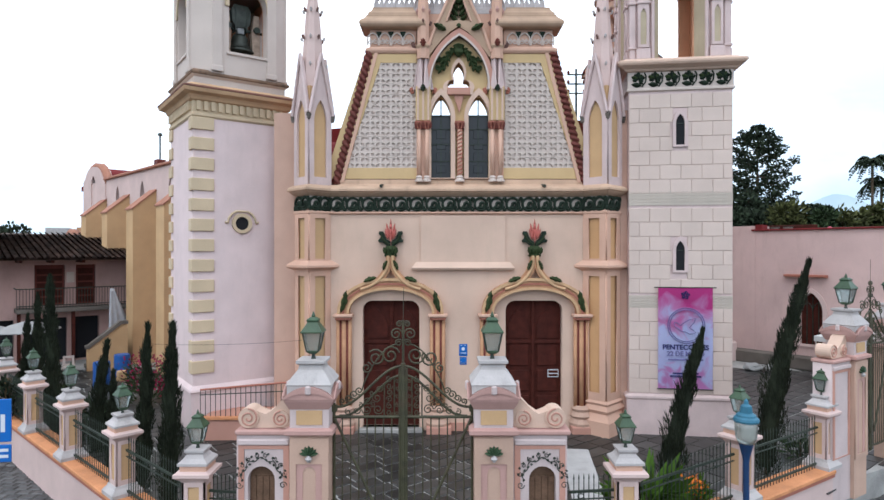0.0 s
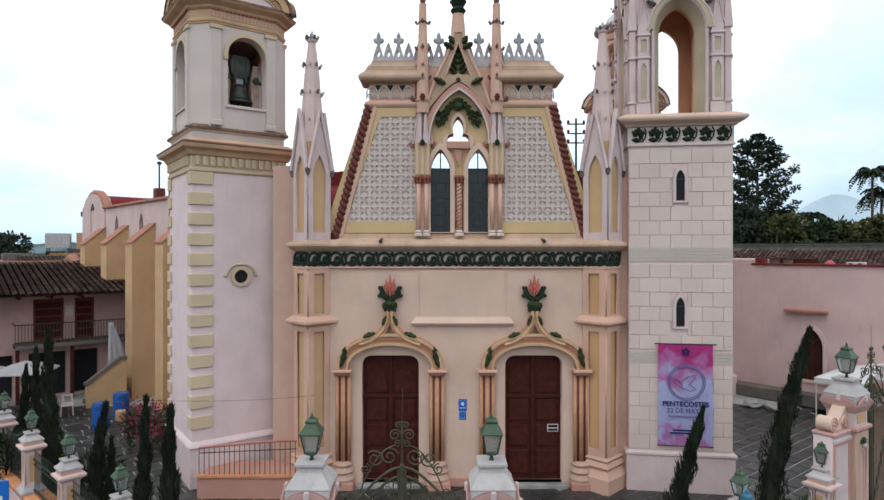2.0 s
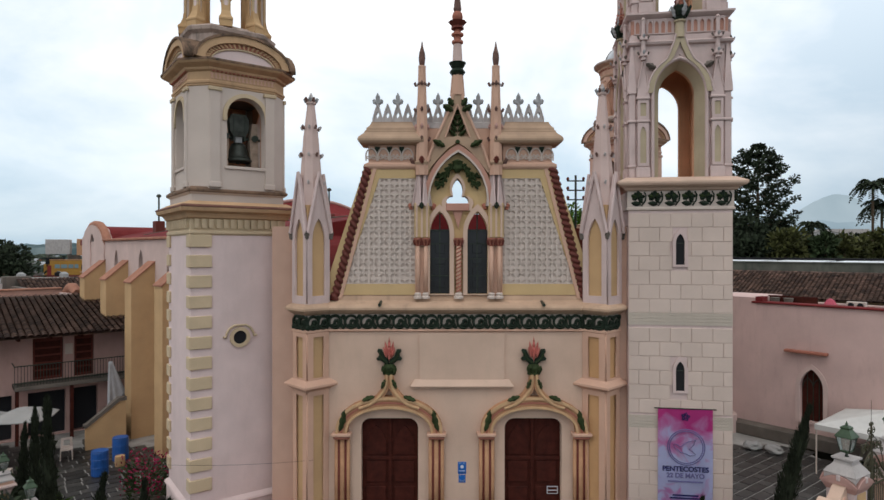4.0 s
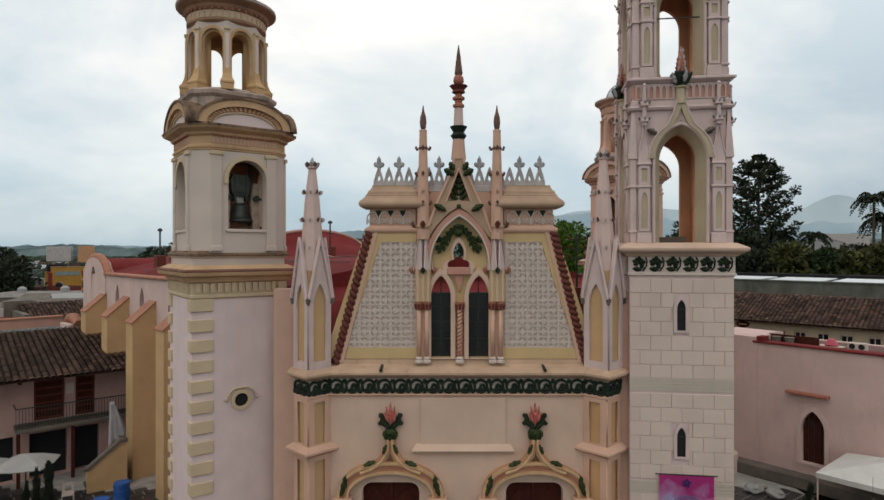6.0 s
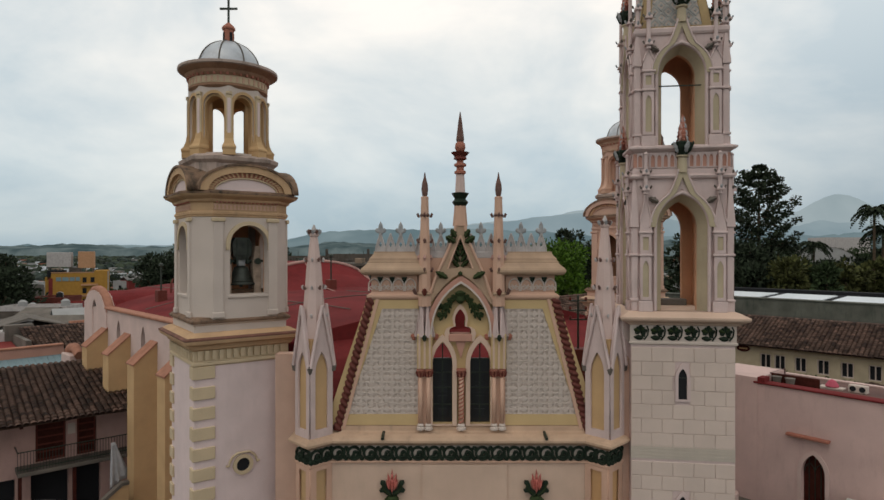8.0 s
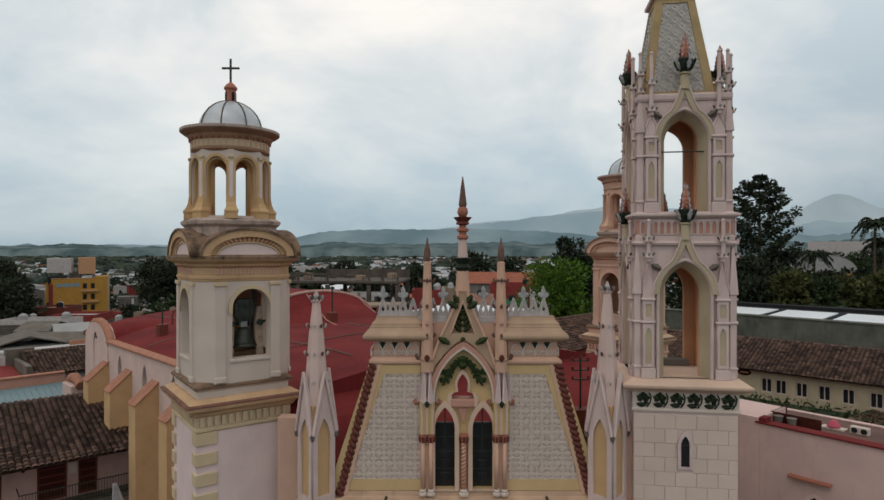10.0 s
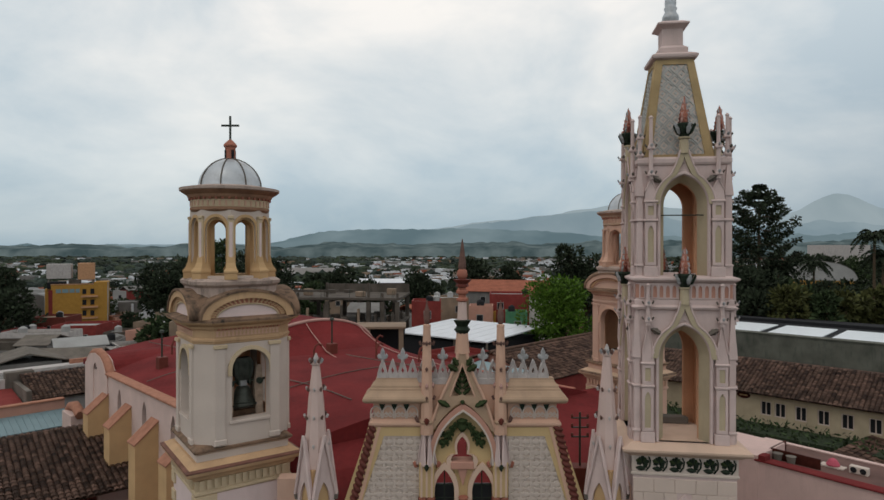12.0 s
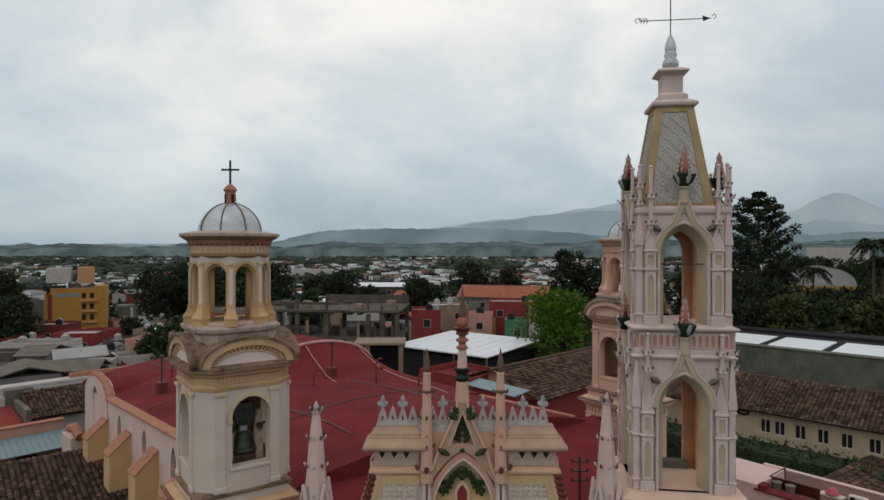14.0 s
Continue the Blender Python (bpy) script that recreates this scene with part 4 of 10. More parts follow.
def bell_tower(m, name_label, white=WHITE, cream=CREAM, ochre=OCHRE, pink=PINK):
    t = thing("bell_tower", name_label, "bell tower", m)
    s0 = part("shaft", moulding(square(1.4), [(0.0, 0.0), (0.0, 9.4)]), pink, t, "pale pink stucco shaft with cream quoins")
    part("plinth", moulding(square(1.4), [(0.06, 0.0), (0.06, 1.16), (0.12, 1.2), (0.1, 1.26), (0.0, 1.36)]), pink, t)
    for i in range(13):
        z = 1.72 + 0.59 * i
        for (x0, x1, y0, y1) in ((-1.46, -0.82, -1.46, -1.38), (-1.46, -1.38, -1.38, -1.1), (-1.46, -1.38, 1.05, 1.46)):
            part("quoin", box(x0, x1, y0, y1, z, z + 0.36, bevel=0.012), QUOIN, s0)
    ring = [(0.3 * math.cos(a), 6.1 + 0.3 * math.sin(a)) for a in (2 * math.pi * i / 24 for i in range(24))]
    inner = [(0.2 * math.cos(a), 6.1 + 0.2 * math.sin(a)) for a in (2 * math.pi * i / 24 for i in range(24))]
    oc = part("oculus", plate(ring, -1.47, -1.4, [inner]), cream, t, "small round window with a moulded hood")
    part("glass", plate(inner, -1.415, -1.402), DARK, oc)
    hood = [(0.06 * s + s * 0.36 * math.cos(a), 6.12 + 0.36 * math.sin(a)) for s, a in ((1, 0.0), (1, 0.35), (1, 0.8), (1, 1.25), (-1, 1.25), (-1, 0.8), (-1, 0.35), (-1, 0.0))]
    part("hood", rods([[(0.5, -1.44, 6.14)] + [(x, -1.44, z) for x, z in hood] + [(-0.5, -1.44, 6.14)]], 0.035), cream, oc)
    part("architrave", moulding(square(1.4), [(0.0, 9.15), (0.06, 9.2), (0.06, 9.27), (0.02, 9.3), (0.02, 9.62)]), cream, t)
    for f in range(4):
        for k in range(13):
            if f in (0, 3):
                part("dentil", box(-1.32 + 0.205 * k, -1.21 + 0.205 * k, -1.5, -1.4, 9.36, 9.62), QUOIN if white is WHITE else PEACH, t).matrix_basis = pose(0, 0, 0, 0, 0, 90 * f)
    part("cornice", moulding(square(1.4), [(0.04, 9.62), (0.1, 9.66), (0.12, 9.72), (0.16, 9.78), (0.3, 9.84), (0.33, 9.92), (0.33, 9.98), (0.05, 10.14)]), YELLOWED if white is WHITE else STAINED, t, "stained moulded cornice")
    part("blocking_course", moulding(square(1.37), [(0.0, 10.1), (0.0, 10.34), (0.06, 10.38), (0.09, 10.42), (0.09, 10.47), (-0.02, 10.55)]), white, t, "white blocking course with black stains")
    part("stained_edge", moulding(square(1.37), [(0.085, 10.4), (0.105, 10.43), (0.105, 10.48), (0.0, 10.57)]), SOOTY, t)
    part("cornice_lip", moulding(square(1.4), [(0.31, 9.93), (0.345, 9.95), (0.345, 9.99), (0.27, 10.03)]), RUST if white is WHITE else SOOTY, t)
    ox = 0.08
    H, C = 1.44, 0.48
    for f in range(4):
        r = pose(ox, 0, 0, 0, 0, 90 * f)
        sh = 0.1 if f == 0 else 0.0
        hole = round_arch(-0.57 + sh, 0.57 + sh, 12.72, 12, foot=11.22)
        # rear face (f == 2) added without its opening, to block light from behind
        me = plate([(-H + C, 10.5), (H - C, 10.5), (H - C, 13.6), (-H + C, 13.6)], -H, -H + 0.32, [] if f == 2 else [hole])
        part("inner_face", moved(plate([(-H + C + 0.05, 10.6), (H - C - 0.05, 10.6), (H - C - 0.05, 13.5), (-H + C + 0.05, 13.5)], -H + 0.325, -H + 0.35, [] if f == 2 else [round_arch(-0.56 + sh, 0.56 + sh, 12.72, 12, foot=11.22)]), r), INNER, t, "brown plaster inside the belfry")
        w = part("belfry_wall", moved(me, r), white, t)
        arch = round_arch(-0.69 + sh, 0.69 + sh, 12.72, 14, foot=12.55)
        part("archivolt", moved(plate(arch_band(arch, round_arch(-0.57 + sh, 0.57 + sh, 12.72, 14, foot=12.55)), -H - 0.05, -H), r), QUOIN if white is WHITE else ochre, w)
        part("sill", bm_moved(box(-0.64 + sh, 0.64 + sh, -H - 0.05, -H, 11.12, 11.2, bevel=0.01), r), white, w)
        for s in (-1, 1):
            px = s * (H - C - 0.14)
            p = part("pilaster", bm_moved(box(px - 0.14, px + 0.14, -H - 0.06, -H, 10.55, 13.4), r), white, w)
            part("capital", bm_moved(box(px - 0.2, px + 0.2, -H - 0.1, -H, 13.38, 13.5, bevel=0.02), r), cream, p)
            part("base", bm_moved(box(px - 0.18, px + 0.18, -H - 0.09, -H, 10.55, 10.72, bevel=0.02), r), white, p)
        ring = [(-H, -H + C), (-H + C, -H), (-H + C, -H + 0.1), (-H + 0.1, -H + C)]
        part("chamfer", bm_moved(loft([[(x, y, 10.5) for x, y in ring], [(x, y, 13.6) for x, y in ring]]), r), white, t)
        # segmental pediment
        n = 14
        arc = [(1.42 * math.cos(math.pi * i / n), 14.27 + 0.82 * math.sin(math.pi * i / n)) for i in range(n + 1)]
        arc2 = [(1.14 * math.cos(math.pi * i / n), 14.27 + 0.58 * math.sin(math.pi * i / n)) for i in range(n + 1)]
        pd = part("pediment", moved(plate(arc, -H - 0.06, -H + 0.5), r), pink, t, "curved pediment with stained hood")
        part("pediment_hood", moved(plate(arc + arc2[::-1], -H - 0.2, -H + 0.5), r), YELLOWED if white is WHITE else cream, pd)
        lip = [(1.45 * math.cos(math.pi * i / n), 14.27 + 0.85 * math.sin(math.pi * i / n)) for i in range(n + 1)]
        lip2 = [(1.38 * math.cos(math.pi * i / n), 14.27 + 0.78 * math.sin(math.pi * i / n)) for i in range(n + 1)]
        part("hood_lip", moved(plate(lip + lip2[::-1], -H - 0.24, -H + 0.52), r), SOOTY, pd, "soot-blackened top of the hood")
        arc3 = [(0.94 * math.cos(math.pi * i / n), -H - 0.08, 14.27 + 0.41 * math.sin(math.pi * i / n)) for i in range(n + 1)]
        part("pediment_bead", moved(rods([arc3], 0.03), r), cream, pd)
        if f in (0, 3):
            ring = [(1.15 * math.cos(math.pi * i / n), 14.27 + 0.59 * math.sin(math.pi * i / n)) for i in range(n + 1)]
            ring2 = [(0.95 * math.cos(math.pi * i / n), 14.27 + 0.42 * math.sin(math.pi * i / n)) for i in range(n + 1)]
            part("dentil_band", moved(plate(ring + ring2[::-1], -H - 0.09, -H - 0.06), r), ROSE, pd)
            for k in range(1, 24):
                a = math.pi * k / 24
                part("pediment_dentil", box(-0.07, 0.07, -H - 0.13, -H - 0.05, -0.026, 0.026), YELLOWED, pd).matrix_basis = r @ pose(1.06 * math.cos(a), 0, 14.27 + 0.51 * math.sin(a), 0, -math.degrees(math.atan2(0.51 * math.sin(a), 1.06 * math.cos(a))), 0)
            for k in range(17):
                x = -0.9 + 1.8 * k / 16
                part("frieze_scroll", moved(plate([(x - 0.05, 13.74), (x + 0.05, 13.74), (x + 0.02, 13.82), (x + 0.05, 13.9), (x - 0.05, 13.9), (x - 0.02, 13.82)], -H - 0.035, -H - 0.02), r), PEACH, t)
            for k in range(16):
                part("frieze_dentil", box(-0.9 + 0.12 * k, -0.84 + 0.12 * k, -H - 0.09, -H, 13.93, 14.01), ROSE, t).matrix_basis = r
    S = square(H, C, ox)
    part("belfry_floor", moulding(square(H - 0.1, C, ox), [(0, 10.5), (0, 11.0)]), CONCRETE, t)
    part("belfry_ceiling", moulding(square(H - 0.1, C, ox), [(0, 13.5), (0, 13.8)]), CONCRETE, t)
    part("bell_frieze", moulding(S, [(0.0, 13.52), (0.03, 13.54), (0.03, 13.58), (0.06, 13.6), (0.06, 13.66), (0.02, 13.7), (0.02, 13.95)]), YELLOWED if white is WHITE else cream, t)
    part("upper_cornice", moulding(S, [(0.02, 13.93), (0.1, 13.98), (0.12, 14.04), (0.3, 14.13), (0.34, 14.18), (0.34, 14.24), (0.05, 14.3)]), YELLOWED if white is WHITE else STAINED, t)
    part("upper_lip", moulding(S, [(0.3, 14.17), (0.355, 14.19), (0.355, 14.25), (0.03, 14.32)]), SOOTY, t)
    part("drum_base", moulding(square(1.22, 0.46), [(0.0, 14.25), (0.0, 15.15), (0.1, 15.24), (0.12, 15.34), (0.0, 15.42)]), STREAKED, t, "soot-stained base of the lantern")
    for f in range(8):
        r = Matrix.Diagonal((0.92, 0.92, 1, 1)) @ pose(0, 0, 0, 0, 0, 45 * f + 6.5)
        w = 1.2 * math.tan(radians(22.5))
        hole = round_arch(-0.35, 0.35, 16.93, 10, foot=15.5)
        dw = part("drum_wall", moved(plate([(-w, 15.4), (w, 15.4), (w, 17.5), (-w, 17.5)], -1.2, -1.12, [hole]), r), white, t, "pale open lantern drum")
        part("drum_lining", moved(plate([(-w * 0.8, 15.4), (w * 0.8, 15.4), (w * 0.8, 17.5), (-w * 0.8, 17.5)], -1.12, -0.72, [round_arch(-0.31, 0.31, 16.9, 10, foot=15.5)]), r), ochre, dw, "ochre lining")
        part("drum_arch", moved(plate(arch_band(round_arch(-0.44, 0.44, 16.93, 12, foot=15.42), round_arch(-0.35, 0.35, 16.93, 12, foot=15.42)), -1.225, -1.2), r), ochre, dw)
        r2 = Matrix.Diagonal((0.92, 0.92, 1, 1)) @ pose(0, 0, 0, 0, 0, 45 * f + 29)
        pl = part("drum_pilaster", bm_moved(box(-0.1, 0.1, -1.33, -1.2, 15.8, 17.3), r2), QUOIN if white is WHITE else ochre, t)
        part("inset_panel", bm_moved(box(-0.05, 0.05, -1.345, -1.33, 16.0, 17.12, bevel=0.006), r2), pink, pl)
        foot = [(0.2, 1.5, 15.4), (0.2, 1.5, 15.58), (0.22, 1.52, 15.6), (0.22, 1.52, 15.65), (0.17, 1.44, 15.74), (0.13, 1.37, 15.9), (0.105, 1.34, 16.1)]
        part("pier_foot", bm_moved(loft([[(-q, -y, z), (q, -y, z), (q, -1.1, z), (-q, -1.1, z)] for q, y, z in foot]), r2), ochre, pl)
        part("capital", bm_moved(box(-0.1, 0.1, -1.37, -1.2, 17.22, 17.32, bevel=0.02), r2), cream, pl)
    part("drum_floor", lathe([(1.0, 15.4), (1.0, 15.46)], 16), CONCRETE, t)
    part("drum_cornice", lathe([(1.12, 17.45), (1.2, 17.52), (1.2, 17.58), (1.17, 17.6), (1.17, 17.82), (1.26, 17.9), (1.3, 17.98), (1.46, 18.08), (1.5, 18.13), (1.5, 18.19), (1.0, 18.28)], 32), CORNICE_BROWN if white is WHITE else STAINED, t, "stained circular cornice")
    part("drum_lip", lathe([(1.44, 18.08), (1.515, 18.12), (1.515, 18.2), (1.05, 18.285)], 32), STREAKED, t, "dark-streaked rim of the cornice")
    part("drum_frieze", lathe([(1.185, 17.6), (1.185, 17.82)], 32), QUOIN if white is WHITE else ochre, t, "cream frieze under the cornice")
    for k in range(40):
        part("frieze_flute", box(-0.03, 0.03, -1.2, -1.18, 17.63, 17.79), PEACH, t).matrix_basis = pose(0, 0, 0, 0, 0, 9 * k + 4.5)
    for k in range(40):
        part("drum_dentil", box(-0.03, 0.03, -1.25, -1.17, 17.82, 17.91), ROSE, t).matrix_basis = pose(0, 0, 0, 0, 0, 9 * k)
    part("dome", lathe([(0.99, 18.2)] + [(0.97 * math.cos(a) ** 1.08, 18.24 + 0.95 * math.sin(a)) for a in (math.pi / 2 * i / 9 for i in range(9))] + [(0.12, 19.1)], 32), TIN, t, "grey zinc dome with ribs", smooth=True)
    for k in range(8):
        a0 = math.pi * k / 4 + 0.2
        part("dome_rib", rods([[(0.98 * math.cos(e) ** 1.08 * math.cos(a0), 0.98 * math.cos(e) ** 1.08 * math.sin(a0), 18.24 + 0.96 * math.sin(e)) for e in (math.pi / 2 * i / 9 for i in range(9))]], 0.022), CONCRETE, t)
    ln = part("dome_lantern", lathe([(0.2, 19.02), (0.2, 19.1), (0.165, 19.12), (0.165, 19.54), (0.21, 19.58), (0.21, 19.62), (0.15, 19.7), (0.04, 19.8)], 12), ROSE, t, "small terracotta lantern under the cross")
    for k in range(4):
        part("opening", box(-0.045, 0.045, -0.172, -0.13, 19.18, 19.46), DARK, ln).matrix_basis = pose(0, 0, 0, 0, 0, 90 * k + 10)
    part("cross", box(-0.028, 0.028, -0.028, 0.028, 19.75, 20.55, box(-0.28, 0.28, -0.025, 0.025, 20.22, 20.28)), IRON, t).matrix_basis = pose(0, 0, 0, 0, 0, -THETA)
    return t


def bell(m):
    b = thing("church_bell", "weathered bronze bell hanging from a dark counterweight yoke between pale timbers", "bell", m)
    part("bell_body", lathe([(0.39, 0.0), (0.4, 0.035), (0.33, 0.1), (0.26, 0.24), (0.22, 0.42), (0.17, 0.52), (0.03, 0.56)], 20), BRONZE, b, smooth=True)
    part("rib", lathe([(0.345, 0.09), (0.355, 0.105), (0.335, 0.12)], 20), BRONZE, b)
    part("clapper", lathe([(0.05, -0.06), (0.05, 0.02), (0.015, 0.05), (0.015, 0.4)], 8), IRON, b)
    part("crown", box(-0.1, 0.1, -0.09, 0.09, 0.54, 0.74, bevel=0.02), FLEUR, b)
    part("yoke", loft([[(-0.16, -0.13, 0.72), (0.16, -0.13, 0.72), (0.16, 0.13, 0.72), (-0.16, 0.13, 0.72)], [(-0.25, -0.15, 0.86), (0.25, -0.15, 0.86), (0.25, 0.15, 0.86), (-0.25, 0.15, 0.86)],
                       [(-0.27, -0.15, 1.2), (0.27, -0.15, 1.2), (0.27, 0.15, 1.2), (-0.27, 0.15, 1.2)], [(-0.19, -0.13, 1.36), (0.19, -0.13, 1.36), (0.19, 0.13, 1.36), (-0.19, 0.13, 1.36)]]), BRONZE, b, "dark counterweight yoke")
    part("headstock", rods([[(-0.7, 0, 0.68), (0.7, 0, 0.68)]], 0.04), IRON, b)
    for s in (-1, 1):
        part("strap", box(s * 0.15 - 0.02, s * 0.15 + 0.02, -0.165, 0.165, 0.6, 1.3), IRON, b)
        part("frame_post", loft([[(s * 0.42 - 0.1, -0.2, -0.28), (s * 0.42 + 0.1, -0.2, -0.28), (s * 0.42 + 0.1, 0.0, -0.28), (s * 0.42 - 0.1, 0.0, -0.28)], [(s * 0.4 - 0.12, -0.2, 0.55), (s * 0.4 + 0.1, -0.2, 0.55), (s * 0.4 + 0.1, 0.0, 0.55), (s * 0.4 - 0.12, 0.0, 0.55)],
                                 [(s * 0.42 - 0.07, -0.18, 1.12), (s * 0.42 + 0.07, -0.18, 1.12), (s * 0.42 + 0.07, 0.0, 1.12), (s * 0.42 - 0.07, 0.0, 1.12)]]), PALE_TIMBER, b, "bleached timber bearer")
        part("bearing", lathe([(0.09, -0.05), (0.09, 0.05)], 12), IRON, b).matrix_basis = pose(s * 0.4, -0.25, 0.68, 90, 0, 0)
    part("cross_beam", box(-0.62, 0.62, -0.14, 0.0, -0.28, -0.12, bevel=0.02), OLD_TIMBER, b)
    return b


THETA = 36.0
T1 = pose(-6.87, 1.5, 0, 0, 0, THETA)
T2 = pose(9.4, 13.4, 0, 0, 0, THETA)
bell_tower(T1, "white and cream bell tower with a domed round lantern", cream=QUOIN, pink=TOWER_PINK)
bell_tower(T2, "twin bell tower standing farther back with a grey dome", SALMON, SALMON, PEACH, SALMON)
bell(T1 @ pose(0.18, -0.66, 11.46) @ Matrix.Diagonal((1.12, 1.0, 1.08, 1)))
bell(T1 @ pose(-0.6, 0.3, 11.4, 0, 0, 90))
bell(T2 @ pose(0.1, -0.3, 11.4))


# ---- gothic tower ----
gt = thing("gothic_tower", "pale pink neo-gothic tower of ashlar with an open two-storey belfry", "church tower", pose(6.99, 0.77, 0, 0, 0, -8))
HB = 1.42
shaft = part("shaft", moulding(square(HB), [(0, 0), (0, 10.0)]), LILAC, gt, "pale pink ashlar shaft with recessed joints")
part("plinth", moulding(square(HB), [(0.06, 0), (0.06, 1.02), (0.1, 1.06), (0.1, 1.12), (0.0, 1.18)]), LILAC, gt)
BLOCK = surface("painted_ashlar", (0.6, 0.478, 0.41), vary=0.1, random_tint=0.035, streaks=0.12, dirt_col=(0.5, 0.4, 0.37))
block_cache = {}


def ashlar(x0, x1, z0, z1):
    key = (round(x1 - x0, 3), round(z1 - z0, 3))
    if key not in block_cache:
        me = mesh_from(box(0, x1 - x0, -0.022, 0.01, 0, z1 - z0, bevel=0.008))
        me.materials.append(BLOCK)
        block_cache[key] = me
    part("block", block_cache[key], None, shaft).matrix_basis = pose(x0, -HB - 0.002, z0)


SLITS = ((8.3, 9.2), (4.72, 5.58))
row = 0.408
z, k = 1.2, 0
while z < 9.75:
    if not (3.52 < z + 0.2 < 4.06 or 6.55 < z + 0.2 < 7.02):
        x = -HB + 0.004 - (0.29 if k % 2 else 0.0)
        while x < HB - 0.05:
            a, b = max(x, -HB + 0.004) + 0.006, min(x + 0.575, HB - 0.004) - 0.006
            x += 0.575
            zz0, zz1 = z + 0.006, min(z + row - 0.006, 9.88)
            spans = [(a, b)]
            for s0, s1 in SLITS:
                if zz1 > s0 - 0.1 and zz0 < s1 + 0.1:
                    spans = [(a, min(b, -0.205)), (max(a, 0.205), b)]
            for a2, b2 in spans:
                if b2 - a2 > 0.06:
                    ashlar(a2, b2, zz0, zz1)
    z += row
    k += 1
for zb in (3.56, 6.58):
    bd = part("zigzag_band", box(-HB, HB, -HB - 0.02, -HB, zb, zb + 0.44), ZIGZAG, gt, "grey-cream band with incised zigzag")
    for r in range(4):
        pts = [(-HB + 0.05 + 0.05 * i, -HB - 0.022, zb + 0.08 + 0.09 * r + (0.05 if i % 2 else 0)) for i in range(56)]
        part("zigzag", rods([pts], 0.008, 0), ZIGZAG, bd)
for s0, s1 in SLITS:
    hole = pointed_arch(-0.12, 0.12, s1 - 0.28, 0.26, 6, foot=s0)
    fr = part("slit_window", plate(pointed_arch(-0.21, 0.21, s1 - 0.3, 0.42, 8, foot=s0 - 0.06), -HB - 0.06, -HB + 0.0, [hole]), LILAC, gt, "narrow pointed slit window in a cream frame")
    part("dark_opening", plate(pointed_arch(-0.13, 0.13, s1 - 0.28, 0.27, 6, foot=s0), -HB - 0.012, -HB - 0.004), DARK, fr)
    part("bar", box(-0.12, 0.12, -HB - 0.03, -HB - 0.02, s1 - 0.3, s1 - 0.28), IRON, fr)
part("frieze", moulding(square(HB), [(0.0, 9.84), (0.06, 9.87), (0.06, 9.92), (0.03, 9.94), (0.03, 10.42)]), WHITE, gt, "white frieze with dark green leaves")
for i in range(6):
    x = -1.36 + 0.462 * i
    g = part("leaf_relief", rods([[(x + 0.3, -HB - 0.05, 9.98), (x + 0.4, -HB - 0.05, 10.12), (x + 0.42, -HB - 0.05, 10.28), (x + 0.37, -HB - 0.05, 10.38)]], 0.022), GREEN, gt, "dark green leaf motif")
    for k in range(7):
        part("leaf", bm_moved(leaf_mesh(0.15, 0.2 if k % 2 else 0.17, 0.05), pose(x + 0.2, -HB - 0.035 - 0.01 * (k % 2), 10.22, 0, -110 + 38 * k, 0)), MOSS if k % 3 == 1 else GREEN, g)
    for dx, dz, w, h, a in ((0.3, 10.02, 0.15, 0.3, -82), (0.34, 10.06, 0.11, 0.17, -50)):
        part("leaf", bm_moved(leaf_mesh(w, h, 0.05, 1), pose(x + dx, -HB - 0.04, dz, 0, a, 0)), GREEN, g)
part("cornice", moulding(square(HB), [(0.03, 10.4), (0.1, 10.42), (0.14, 10.47), (0.3, 10.55), (0.33, 10.6), (0.33, 10.65), (0.08, 10.78), (-0.05, 10.8)]), CREAM, gt, "cream sloped cornice under the belfry")


def flame(parent, m, s=1.0):
    """Dark green leafy pot with a flame of red and white leaves."""
    p = part("finial_pot", bm_moved(lathe([(0.12 * s, 0), (0.15 * s, 0.05 * s), (0.12 * s, 0.1 * s), (0.2 * s, 0.2 * s), (0.24 * s, 0.34 * s), (0.2 * s, 0.38 * s)], 10), m), GREEN, parent, "leafy green finial with a red flame")
    for k in range(8):
        part("pot_leaf", bm_moved(leaf_mesh(0.17 * s, 0.36 * s, 0.06 * s), m @ pose(0, 0, 0.06 * s, 0, 0, 45 * k + 20) @ pose(0, -0.14 * s, 0, 24, 0, 0)), FLEUR if k % 3 == 0 else GREEN, p)
        part("flame_leaf", bm_moved(leaf_mesh(0.11 * s, (0.78 if k % 2 else 0.5) * s, 0.05 * s), m @ pose(0, 0, 0.34 * s, 0, 0, 45 * k) @ pose(0, -0.15 * s, 0, -9, 0, 0)), (ROSE, FLEUR, MAROON, PALE_ROSE)[k % 4], p)
    part("flame_core", bm_moved(lathe([(0.08 * s, 0.34 * s), (0.14 * s, 0.6 * s), (0.08 * s, 0.9 * s), (0.01, 1.16 * s)], 8), m), ROSE, p)


